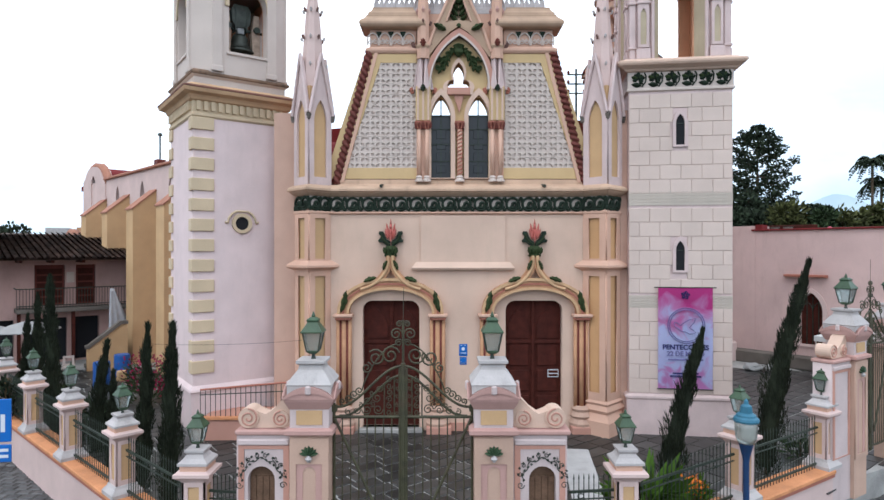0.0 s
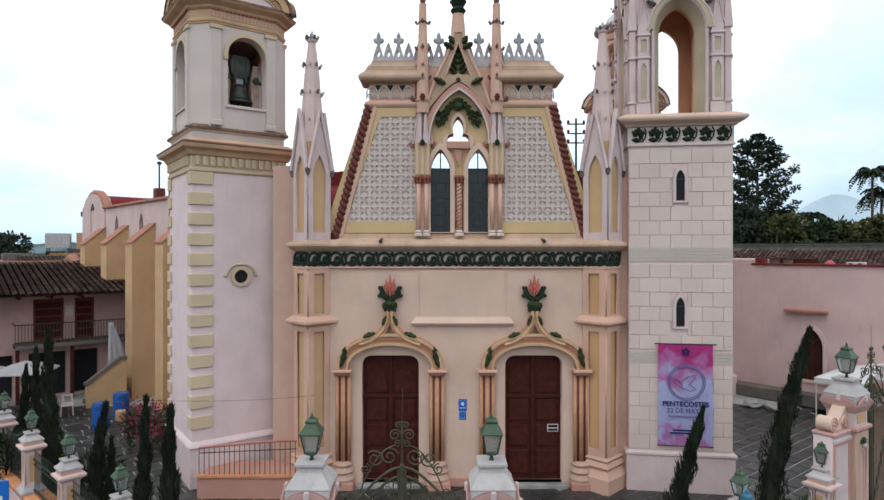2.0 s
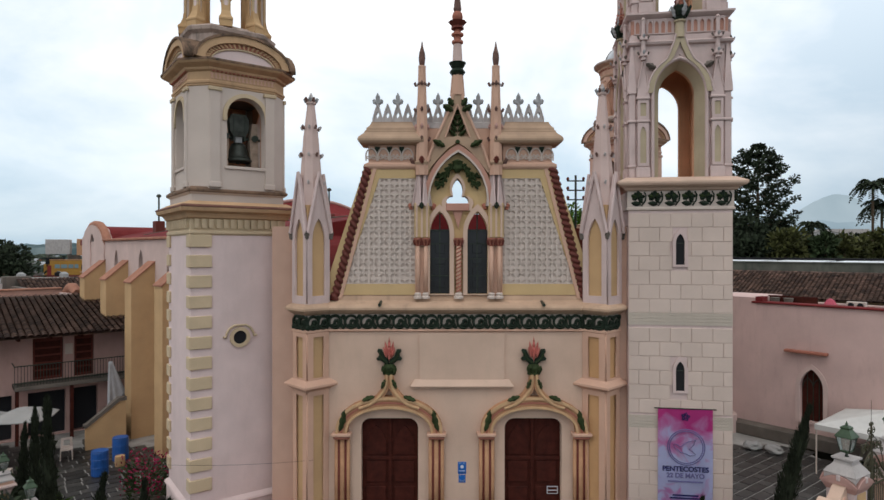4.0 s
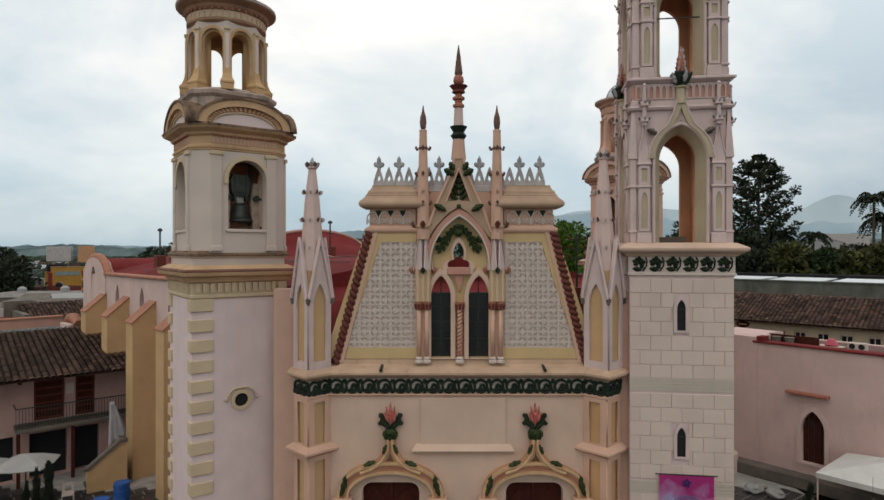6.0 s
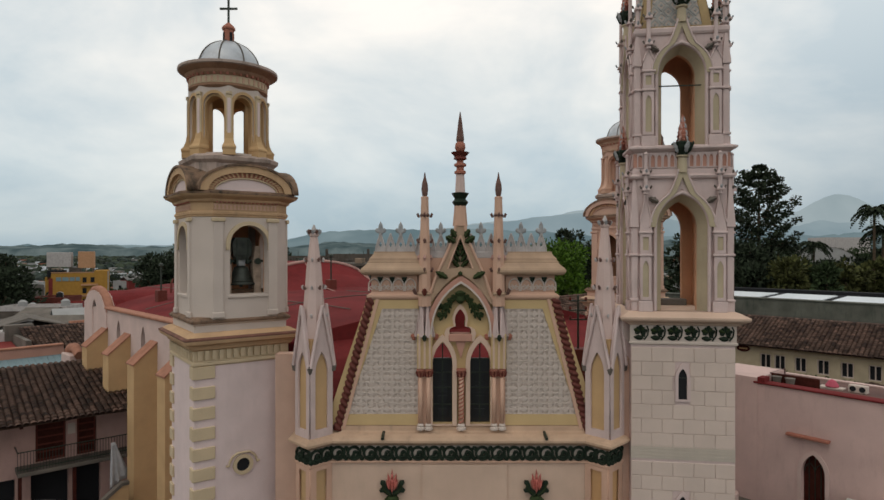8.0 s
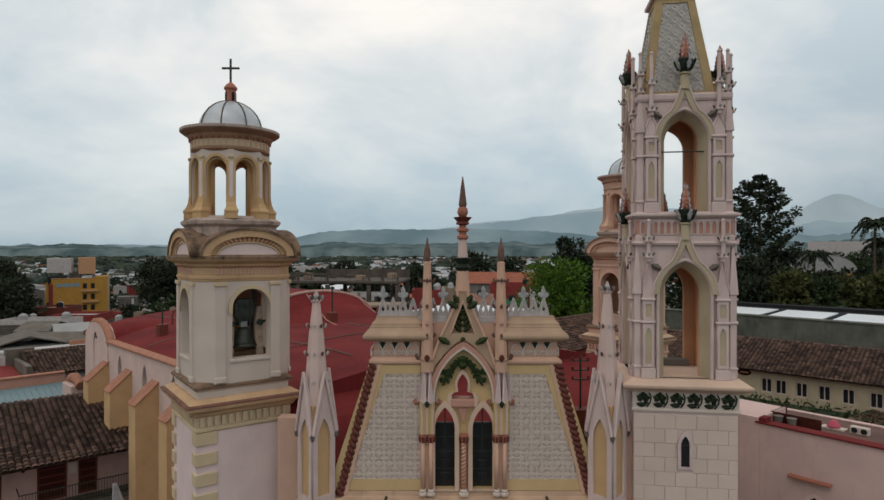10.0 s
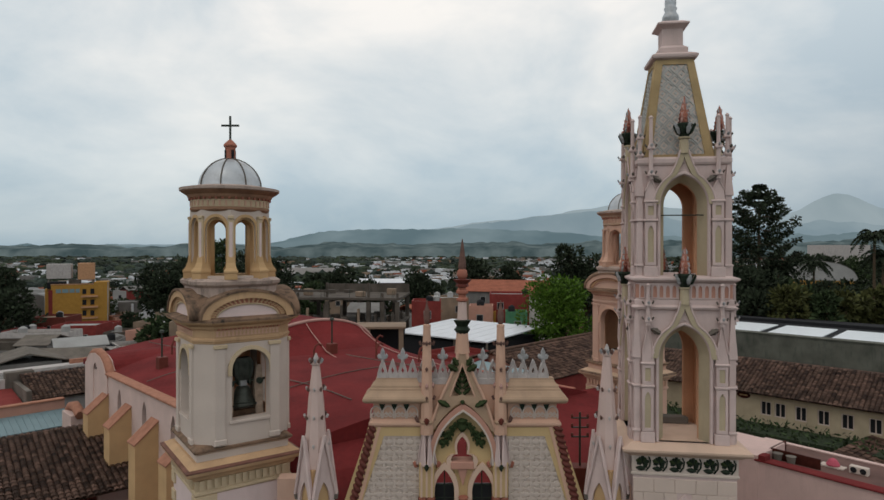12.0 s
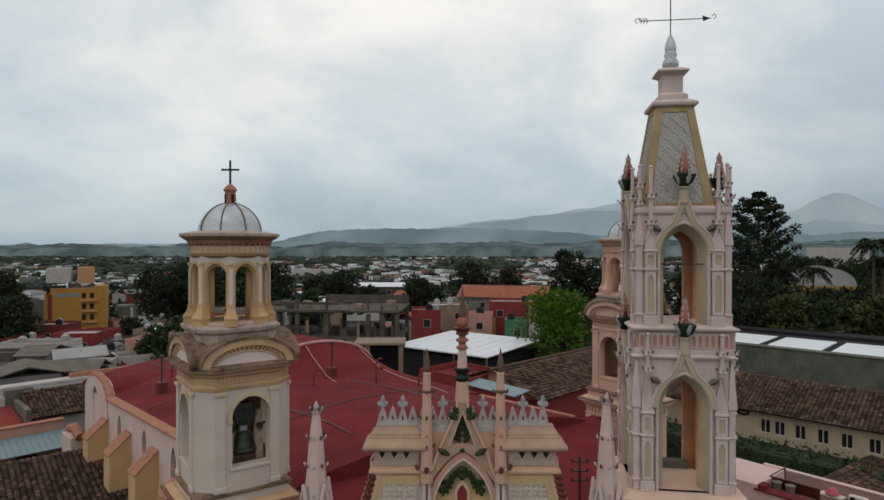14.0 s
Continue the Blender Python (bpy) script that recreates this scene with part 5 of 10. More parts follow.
def thin_pinnacle(parent, m, z0, z1, r=0.065):
    p = part("pinnacle", bm_moved(lathe([(r * 1.2, z0), (r, z0 + 0.1), (r * 0.75, z1 - 0.1), (r * 1.1, z1 - 0.06), (r * 0.4, z1)], 8), m), LILAC, parent, "slim pinnacle with flared leaf collars")
    n = max(2, round((z1 - z0) / 0.75))
    for i in range(n):
        zc = z0 + 0.1 + (z1 - z0 - 0.3) * i / n
        part("flared_collar", bm_moved(lathe([(r * 2.3, zc), (r * 2.3, zc + 0.035), (r * 1.5, zc + 0.1), (r * 1.1, zc + 0.16)], 4, turn=math.pi / 4), m), LILAC, p)
        for q in range(4):
            part("leaf", bm_moved(leaf_mesh(0.1, 0.12, 0.04), m @ Matrix.Translation((0, 0, zc + 0.05)) @ pose(0, 0, 0, 0, 0, 90 * q) @ pose(0, -r * 1.5, 0, 26, 0, 0)), CONCRETE if q % 2 else FLEUR, p)


def splay(outer_ring, inner_ring, y0, y1, r):
    """Slanting reveal between two open outlines of equal length, with thickness."""
    bm = bmesh.new()
    rows_ = [[bm.verts.new((x, y, z)) for x, z in ring] for ring, y in ((outer_ring, y0), (inner_ring, y1))]
    back = [[bm.verts.new((x, y, z)) for x, z in ring] for ring, y in (([(x * 1.1, z + 0.04) for x, z in outer_ring], y0 + 0.01), ([(x * 1.1, z + 0.04) for x, z in inner_ring], y1))]
    n = len(outer_ring)
    for k in range(n - 1):
        bm.faces.new((rows_[0][k], rows_[0][k + 1], rows_[1][k + 1], rows_[1][k]))
        bm.faces.new((back[0][k + 1], back[0][k], back[1][k], back[1][k + 1]))
        bm.faces.new((rows_[1][k], rows_[1][k + 1], back[1][k + 1], back[1][k]))
    return bm_moved(bm, r)


def belfry_storey(z0, zt, h, outer, inner, zs, rise, stem, pot, band1, band2, pin_top):
    """Open storey: on each face a wide splayed lancet under an ogee hood, between panelled pilasters."""
    cut = outer - 0.09
    half = h - 0.3
    for f in range(4):
        r = pose(0, 0, 0, 0, 0, 90 * f)
        out_ring = pointed_arch(-cut, cut, zs, rise - 0.12, 12, foot=z0 + 0.02)
        in_ring = pointed_arch(-inner, inner, zs, rise - 0.3, 12, foot=z0 + 0.02)
        w = part("belfry_wall", moved(plate([(-h, z0), (h, z0), (h, zt), (-h, zt)], -h, -h + 0.1, [out_ring]), r), LILAC, gt)
        part("splayed_reveal", splay(out_ring, in_ring, -h + 0.002, -h + 0.36, r), BUFF, w, "buff splayed reveal")
        part("inner_wall", moved(plate([(-h + 0.37, z0), (h - 0.37, z0), (h - 0.37, zt), (-h + 0.37, zt)], -h + 0.362, -h + 0.52, [pointed_arch(-inner, inner, zs, rise - 0.3, 12, foot=z0 + 0.01)]), r), INNER, w, "orange-brown inner plaster")
        part("arch_roll", moved(rods([[(x, -h - 0.05, z) for x, z in pointed_arch(-outer + 0.05, outer - 0.05, zs, rise - 0.06, 14, foot=z0 + 0.02)]], 0.055), r), LILAC, w)
        part("arch_fillet", moved(plate(pointed_arch(-outer, outer, zs, rise, 12, foot=z0 + 0.02), -h - 0.05, -h, [pointed_arch(-cut, cut, zs, rise - 0.12, 12, foot=z0 + 0.01)]), r), LILAC, w)
        big = (outer * outer + rise * rise) / (2 * outer)
        for s in (-1, 1):
            o_, b_, n_ = [], [], []
            for i in range(25):
                t = i / 24
                zz = zs + (stem - zs) * t
                arch_x = max(0.0, math.sqrt(max(0.0, big * big - (zz - zs) ** 2)) - (big - outer))
                x = max(arch_x + 0.1, 0.12 + outer * (1 - t) ** 1.35)
                o_.append((s * x, zz))
                b_.append((s * max(0.0, x - 0.17), zz))
                n_.append((s * arch_x, zz))
            part("spandrel", moved(plate(o_ + n_[::-1], -h - 0.04, -h), r), LILAC, w)
            hd = part("ogee_hood", moved(plate(o_ + b_[::-1], -h - 0.13, -h - 0.041), r), BUFF, w, "buff ogee hood over the lancet")
            part("hood_edge", moved(rods([[(x, -h - 0.13, zz) for x, zz in o_]], 0.028), r), LILAC, hd)
            part("hood_leaf", bm_moved(leaf_mesh(0.2, 0.34, 0.1), r @ pose(s * (0.2 + outer * 0.55), -h - 0.08, zs + (stem - zs) * 0.42, 0, s * 62, 0)), CONCRETE, w)
            px = s * (half - 0.02)
            p = part("pilaster", bm_moved(box(px - 0.16, px + 0.16, -h - 0.1, -h, z0, band2), r), LILAC, w)
            part("pilaster_base", bm_moved(box(px - 0.2, px + 0.2, -h - 0.15, -h, z0, z0 + 0.3, bevel=0.015), r), LILAC, p)
            niche = pointed_arch(px - 0.085, px + 0.085, band1 - 0.34, 0.22, 5, foot=z0 + 0.42)
            part("niche_frame", moved(plate([(px - 0.15, z0 + 0.34), (px + 0.15, z0 + 0.34), (px + 0.15, band1 - 0.02), (px - 0.15, band1 - 0.02)], -h - 0.14, -h - 0.1, [niche]), r), LILAC, p)
            part("niche", moved(plate(niche, -h - 0.106, -h - 0.1), r), BUFF, p)
            sq = [(px - 0.08, band1 + 0.17), (px + 0.08, band1 + 0.17), (px + 0.08, band2 - 0.1), (px - 0.08, band2 - 0.1)]
            part("niche_frame", moved(plate([(px - 0.15, band1 + 0.07), (px + 0.15, band1 + 0.07), (px + 0.15, band2 - 0.02), (px - 0.15, band2 - 0.02)], -h - 0.14, -h - 0.1, [sq]), r), LILAC, p)
            part("niche", moved(plate(sq, -h - 0.106, -h - 0.1), r), BUFF, p)
            for zb in (band1 - 0.01, band2 - 0.01):
                part("band", bm_moved(box(px - 0.2, px + 0.2, -h - 0.17, -h, zb, zb + 0.075, bevel=0.02), r), LILAC, p)
            g0, g1 = band2 + 0.06, zt - 0.42
            part("spike_gable", bm_moved(loft([[(px - 0.17, -h - 0.13, g0), (px + 0.17, -h - 0.13, g0), (px + 0.17, -h, g0), (px - 0.17, -h, g0)],
                                               [(px - 0.15, -h - 0.12, g0 + 0.3), (px + 0.15, -h - 0.12, g0 + 0.3), (px + 0.15, -h, g0 + 0.3), (px - 0.15, -h, g0 + 0.3)],
                                               [(px - 0.03, -h - 0.1, g1), (px + 0.03, -h - 0.1, g1), (px + 0.03, -h, g1), (px - 0.03, -h, g1)]]), r), LILAC, p)
            part("spike_rib", moved(rods([[(px - 0.16, -h - 0.13, g0 + 0.26), (px, -h - 0.13, g1 - 0.05), (px + 0.16, -h - 0.13, g0 + 0.26)]], 0.026), r), LILAC, p)
            thin_pinnacle(p, r @ Matrix.Translation((px, -h - 0.12, 0)), zt - 0.48, pin_top)
        # corner buttress
        cb = part("corner_buttress", bm_moved(box(-h - 0.06, -h + 0.12, -h - 0.06, -h + 0.12, z0, band2 + 0.2, bevel=0.02), r), LILAC, gt)
        for zz in (z0 + 0.3, band1, band2 + 0.17):
            part("band", bm_moved(box(-h - 0.1, -h + 0.14, -h - 0.1, -h + 0.14, zz, zz + 0.07, bevel=0.015), r), LILAC, cb)
        part("corner_spike", bm_moved(loft([ngon(4, 0.17, band2 + 0.2, -h + 0.02, -h + 0.02, math.pi / 4), ngon(4, 0.03, zt + 0.1, -h + 0.02, -h + 0.02, math.pi / 4)]), r), LILAC, cb)
        part("hood_stem", bm_moved(lathe([(0.14, stem - 0.1), (0.12, pot - 0.06), (0.17, pot - 0.04), (0.17, pot)], 10, 0, -h - 0.06), r), BUFF, w)
        flame(w, r @ Matrix.Translation((0, -h - 0.1, pot)), 1.0)


belfry_storey(10.78, 14.62, 1.33, 0.79, 0.5, 13.2, 1.05, 14.85, 15.24, 12.37, 13.02, 15.35)
belfry_storey(15.52, 18.8, 1.24, 0.74, 0.47, 17.6, 0.96, 19.15, 19.52, 17.12, 17.66, 20.15)
part("rear_step", box(-0.5, 0.6, 0.55, 0.95, 10.8, 11.0, bevel=0.02), CONCRETE, gt, "dark stone step at the back of the belfry")
part("tie_rod", rods([[(-0.8, -1.1, 17.3), (0.8, -1.1, 17.3)]], 0.02), IRON, gt)
part("gallery", moulding(square(1.3), [(0.0, 14.56), (0.12, 14.6), (0.15, 14.66), (0.06, 14.72), (0.06, 14.86), (0.02, 14.88), (0.02, 15.34), (0.1, 15.38), (0.18, 15.44), (0.18, 15.49), (0.0, 15.56)]), LILAC, gt, "pale pink gallery band with blind arcade")
for f in range(4):
    for i in range(14):
        x = -1.24 + 2.48 * (i + 0.5) / 14
        ring = [(x - 0.085, 14.9), (x + 0.085, 14.9), (x + 0.085, 15.34), (x - 0.085, 15.34)]
        part("arcade_arch", moved(plate(ring, -1.36, -1.32, [pointed_arch(x - 0.055, x + 0.055, 15.18, 0.1, 4, foot=14.93)]), pose(0, 0, 0, 0, 0, 90 * f)), LILAC, gt)
# darker backing paints the shade inside the blind arches; it is no real recess
part("arcade_recess", moulding(square(1.3), [(0.022, 14.92), (0.022, 15.31)]), BLUSH, gt)
part("belfry_floor", box(-1.3, 1.3, -1.3, 1.3, 15.3, 15.5), CREAM, gt)
part("top_cornice", moulding(square(1.18), [(0.0, 18.7), (0.1, 18.74), (0.13, 18.8), (0.13, 18.9), (0.0, 18.98)]), LILAC, gt)
SX = -0.09
SPIRE = (0.98, 18.95, 0.5, 22.03)
sp2 = part("spire", loft([[(x, y, SPIRE[1]) for x, y in square(SPIRE[0], 0, SX)], [(x, y, SPIRE[3]) for x, y in square(SPIRE[2], 0, SX)]]), WHITE, gt, "tapering spire with ochre edges and diamond tile panels")
SPIRE_TAN = surface("weathered_tan_border", (0.4, 0.285, 0.15), vary=0.25, scale=2, streaks=0.4, dirt_col=(0.2, 0.15, 0.1))
SLATE = surface("grey_glazed_tile", (0.42, 0.42, 0.4), vary=0.25, scale=6, dirt=0.3, dirt_col=(0.2, 0.2, 0.2))
lean = math.degrees(math.atan2(SPIRE[0] - SPIRE[2], SPIRE[3] - SPIRE[1]))
LEN = math.hypot(SPIRE[0] - SPIRE[2], SPIRE[3] - SPIRE[1])
for f in range(4):
    m = Matrix.Translation((SX, 0, 0)) @ pose(0, 0, 0, 0, 0, 90 * f) @ Matrix.Translation((0, -SPIRE[0], SPIRE[1])) @ pose(0, 0, 0, -lean, 0, 0)
    b, t = SPIRE[0], SPIRE[2]
    ring = [(-b - 0.02, 0), (b + 0.02, 0), (t + 0.02, LEN), (-t - 0.02, LEN)]
    hole = [(-b + 0.24, 0.12), (b - 0.24, 0.12), (t - 0.15, LEN - 0.22), (-t + 0.15, LEN - 0.22)]
    part("spire_border", moved(plate(ring, -0.045, 0.02, [hole]), m), SPIRE_TAN, sp2)
    zc, q = 0.2, 0
    while zc < LEN - 0.25:
        wv = (b - 0.24) + ((t - 0.15) - (b - 0.24)) * zc / LEN
        for xx in ([-0.76, -0.38, 0.0, 0.38, 0.76] if q % 2 else [-0.57, -0.19, 0.19, 0.57]):
            if abs(xx) < wv + 0.03:
                ring = [(xx - 0.17, zc), (xx, zc - 0.19), (xx + 0.17, zc), (xx, zc + 0.19)]
                hl = [(xx - 0.12, zc), (xx, zc + 0.135), (xx + 0.12, zc), (xx, zc - 0.135)]
                part("diamond_tile", moved(plate(ring, -0.025, 0.0, [hl]), m), SLATE, sp2)
                part("diamond_boss", moved(plate([(xx - 0.045, zc), (xx, zc - 0.05), (xx + 0.045, zc), (xx, zc + 0.05)], -0.03, 0.0), m), SLATE, sp2)
        zc += 0.2
        q += 1
part("spire_cap", moulding(square(0.5, 0, SX), [(0, 21.95), (0.14, 22.01), (0.16, 22.05), (0.16, 22.11), (0.0, 22.20), (-0.08, 22.23), (-0.08, 22.37), (-0.2, 22.47), (-0.2, 22.97), (-0.16, 23.01), (-0.04, 23.09), (-0.04, 23.13), (-0.22, 23.23)]), LILAC, gt)
part("bulb", lathe([(0.2, 23.19), (0.2, 23.27), (0.25, 23.35), (0.24, 23.45), (0.16, 23.59), (0.2, 23.69), (0.15, 23.75), (0.17, 23.81), (0.17, 23.95), (0.1, 24.17), (0.02, 24.33)], 16, SX), TIN, gt, "grey bulbous finial", smooth=True)
for s, q in ((-1, -1), (1, -1), (1, 1), (-1, 1)):
    thin_pinnacle(gt, Matrix.Translation((s * 1.2, q * 1.2, 0)), 18.9, 20.2, 0.06)

vane = thing("weather_vane", "thin iron weather vane with arrow and letters", "weather vane", pose(6.9, 0.78, 24.3))
part("rod", rods([[(0, 0, -0.05), (0, 0, 1.2)]], 0.018), IRON, vane)
part("arrow_shaft", rods([[(-0.95, 0, 0.42), (1.25, 0, 0.52)]], 0.014), IRON, vane)
part("arrow_head", plate([(1.0, 0.42), (1.22, 0.52), (0.98, 0.6)], -0.008, 0.008), IRON, vane)
for k in range(3):
    part("feather", rods([[(-0.75 - 0.09 * k, 0, 0.34), (-0.68 - 0.09 * k, 0, 0.43), (-0.77 - 0.09 * k, 0, 0.52)]], 0.012), IRON, vane)
part("letter_arm", rods([[(1.28, 0, 0.58), (1.34, 0, 0.66), (1.4, 0, 0.58), (1.34, 0, 0.5)]], 0.012), IRON, vane)
part("letter_arm", rods([[(x, 0, z) for x, z in spiral(-1.02, 0.42, 0.09, 0.05, 0, 0.8, 10)]], 0.012), IRON, vane)


# ---- old church body ----
CH = pose(-6.8, 4.08, 0, 0, 0, 45.0)
nave = thing("church_nave", "old church nave with red coated roof and ochre buttresses", "church", CH)


def vault(u):
    """Height of the red roof across the nave."""
    t = max(0.0, min(1.0, u / 15.3))
    return 9.3 + 0.95 * math.sin(math.pi * t) ** 0.8


def front(u):
    """Where the roof ends towards the towers."""
    return -1.6 - 0.17 * u


LANCET_V = (7.75, 11.4, 15.1)
part("side_wall", plate([(-1.0, 0.0), (21.2, 0.0), (21.2, 9.2), (-1.0, 9.2)], -0.45, 0.0,
                        [pointed_arch(v - 0.3, v + 0.3, 8.0, 0.75, 6, foot=6.6) for v in LANCET_V]), PINK, nave, "pink nave wall with small pointed windows").matrix_basis = pose(0.0, 0, 0, 0, 0, 90)
part("window_dark", box(0.2, 0.24, -0.8, 17.0, 0.2, 9.1), DARK, nave)
part("front_wall", loft([[(0.2, front(0.2), 0), (16.4, front(16.4), 0), (16.4, front(16.4) + 0.5, 0), (0.2, front(0.2) + 0.5, 0)], [(0.2, front(0.2), 9.25), (16.4, front(16.4), 9.25), (16.4, front(16.4) + 0.5, 9.25), (0.2, front(0.2) + 0.5, 9.25)]]), ROOF_RED, nave, "red coated front wall")
part("far_wall", box(15.0, 15.4, front(15), 23, 0, 9.2), BLUSH, nave)
ROOF_V = (0.0, 0.34, 0.67, 1.0)
rings = []
for q in ROOF_V:
    top = [(0.3 + 15.0 * i / 16, front(0.3 + 15.0 * i / 16) * (1 - q) + 23.0 * q, vault(15.3 * i / 16)) for i in range(17)]
    rings.append(top + [(15.3, top[-1][1], 9.0), (0.3, top[0][1], 9.0)])
part("roof", loft(rings), ROOF_RED, nave, "red waterproofed vault roof")
part("coping", box(-0.14, 0.5, -0.9, 17.1, 9.2, 9.33, bevel=0.03), TERRACOTTA, nave, "terracotta coping")
part("far_coping", box(15.1, 15.45, -3.5, 23, 9.2, 9.36, bevel=0.03), ROSE, nave, "pale edge of the roof")
for v in (5.75, 9.5, 13.2, 16.9):
    b = part("buttress", loft([[(-1.05, v, 0), (-1.05, v + 0.9, 0), (-1.05, v + 0.9, 7.2), (-1.05, v, 7.2)], [(0.0, v, 0), (0.0, v + 0.9, 0), (0.0, v + 0.9, 8.1), (0.0, v, 8.1)]]), OCHRE, nave, "ochre sloping buttress")
    part("buttress_cap", loft([[(-1.1, v - 0.04, 7.17), (-1.1, v + 0.94, 7.17), (-1.1, v + 0.94, 7.24), (-1.1, v - 0.04, 7.24)], [(0.0, v - 0.04, 8.12), (0.0, v + 0.94, 8.12), (0.0, v + 0.94, 8.19), (0.0, v - 0.04, 8.19)]]), TERRACOTTA, b)
# end bay of the side wall, raised into a curved gable
GB = [(17.0, 6.0), (21.2, 6.0), (21.2, 9.4), (20.9, 9.55), (20.6, 9.85), (20.1, 10.08), (19.3, 10.18), (18.5, 10.08), (17.9, 9.85), (17.5, 9.5), (17.25, 9.2), (17.0, 9.0)]
part("transept_gable", plate(GB, -0.5, 0.06, [pointed_arch(18.8, 19.6, 9.0, 0.65, 6, foot=7.4)]), PINK, nave, "pink curved gable with a narrow window").matrix_basis = pose(0, 0, 0, 0, 0, 90)
part("gable_coping", rods([[(0.2, v, z + 0.03) for v, z in GB[2:]]], 0.24), TERRACOTTA, nave)
part("gable_dark", box(0.06, 0.1, 18.7, 19.7, 7.3, 9.75), DARK, nave)
part("transept_vault", loft([[(u + 0.4, 19.2 + 1.85 * math.cos(math.pi * i / 12), 9.15 + 0.95 * math.sin(math.pi * i / 12)) for i in range(13)] for u in (0.08, 4.5)]), ROOF_RED, nave)
for u, v0, v1 in ((4.2, 0, 22), (10.4, -2, 22)):
    part("roof_seam", rods([[(u + 0.3 * math.sin(i * 0.9), v0 + (v1 - v0) * i / 12, vault(u) + 0.05) for i in range(13)]], 0.025), CONCRETE, nave)
for v in (4.0, 12.5):
    part("roof_rib", rods([[(0.5 + 14.4 * i / 14, v, vault(0.5 + 14.4 * i / 14) + 0.03) for i in range(15)]], 0.022), CONCRETE, nave)
# the roof rises into a taller vault that ends in a pale rim
def bay_rise(v):
    return float(np.interp(v, (2.5, 6.0, 9.5, 11.2, 12.2), (0.3, 0.5, 0.85, 1.6, 2.35)))


def bay(v, k):
    return [(10.5 + 4.55 * math.cos(math.pi * i / 20), v, 9.45 + k * math.sin(math.pi * i / 20) ** 0.85) for i in range(21)]


part("vault_bay", loft([bay(v, bay_rise(v)) for v in (2.5, 4.5, 6.0, 8.0, 9.5, 10.4, 11.2, 11.8, 12.2, 17.0)]), ROOF_RED, nave, "rising red vault")
part("vault_rim", rods([[(x, 12.2, z + 0.03) for x, v, z in bay(12.2, 2.35)]], 0.11), PALE_ROSE, nave, "pale pink rim of the vault")
part("vault_cheek", plate([(10.5 + 4.5 * math.cos(math.pi * i / 20), 9.45 + 2.3 * math.sin(math.pi * i / 20) ** 0.85) for i in range(21)], 17.02, 17.3), BLUSH, nave)


for u0, u1 in ((8.6, 9.6), (12.8, 13.6)):
    part("roof_conduit", rods([[(u0 + (u1 - u0) * q + 0.12 * math.sin(9 * q), 2.7 + 9.3 * q, 9.5 + bay_rise(2.7 + 9.3 * q) * math.sin(math.acos((u0 + (u1 - u0) * q - 10.5) / 4.55)) ** 0.85 + 0.03) for q in (i / 14 for i in range(15))]], 0.028), PALE_ROSE, nave, "pale conduit on the red roof")


def vent(u, v, kind):
    z = max(vault(u), 9.45 + bay_rise(v) * math.sin(math.acos(max(-1, min(1, (u - 10.5) / 4.55)))) ** 0.85) if abs(u - 10.5) < 4.5 and v > 3 else vault(u)
    t = thing("roof_vent", "dark roof vent pipe on the red roof", "vent pipe", CH @ pose(u, v, z), group="roof vents")
    if kind == 0:
        part("stack", box(-0.25, 0.25, -0.25, 0.25, -0.15, 0.55, bevel=0.03), MAROON, t)
        part("pipe", rods([[(0, 0, 0.5), (0, 0, 1.9)]], 0.05), IRON, t)
        part("cap", lathe([(0.05, 1.85), (0.14, 1.9), (0.12, 2.0), (0.03, 2.05)], 8), IRON, t)
    else:
        part("pipe", rods([[(0, 0, -0.15), (0, 0, 0.5), (0.1, 0, 0.75), (0.3, 0, 0.85), (0.5, 0, 0.75)]], 0.06), MAROON, t)


for u, v, k in ((2.0, 14.5, 0), (9.6, 9.2, 0), (10.8, 6.6, 1), (7.6, 8.0, 1), (12.4, 8.6, 1), (2.6, 10.0, 1), (12.6, 5.0, 1), (3.5, 17.0, 1)):
    vent(u, v, k)

# pole with insulators behind the chapel front
pole = thing("utility_pole", "rusty pole with insulator arms on the chapel roof", "pole", pose(4.3, 1.5, 6.8))
part("mast", rods([[(0, 0, 0), (0, 0, 4.3)]], 0.035), IRON, pole)
for z in (3.5, 3.8, 4.1):
    a = part("cross_arm", box(-0.28, 0.28, -0.02, 0.02, z, z + 0.04), IRON, pole)
    for x in (-0.25, 0.25):
        part("insulator", lathe([(0.03, z + 0.04), (0.05, z + 0.08), (0.03, z + 0.14)], 8, x, 0), MAROON, a)
part("base_box", box(-0.3, 0.35, -0.25, 0.25, 0, 2.6), MAROON, pole)
part("chapel_roof", box(-4.3, 5.2, 0.4, 8.5, 6.8, 6.95), ROOF_RED, facade)
slope = []
for i in range(9):
    q = i / 8
    u = 1.5 + 14.8 * q
    back = CH @ Vector((u, front(u) + 0.1, 9.27))
    fore = Vector((-4.3 + 11.0 * q, 0.6, 8.1 - 0.7 * q))
    mid = fore.lerp(back, 0.5) + Vector((0, 0, 0.22))
    slope.append([tuple(fore), tuple(mid), tuple(back), (back.x, back.y, 6.9), (fore.x, fore.y, 6.9)])
part("sloped_roof", loft(slope), ROOF_RED, facade, "red coated roof behind the chapel gable")
for x in (4.62, 4.75, 4.9):
    part("vent_pipe", rods([[(x, 1.3, 6.9), (x, 1.3, 9.9 - x * 0.05)]], 0.04), IRON, facade)

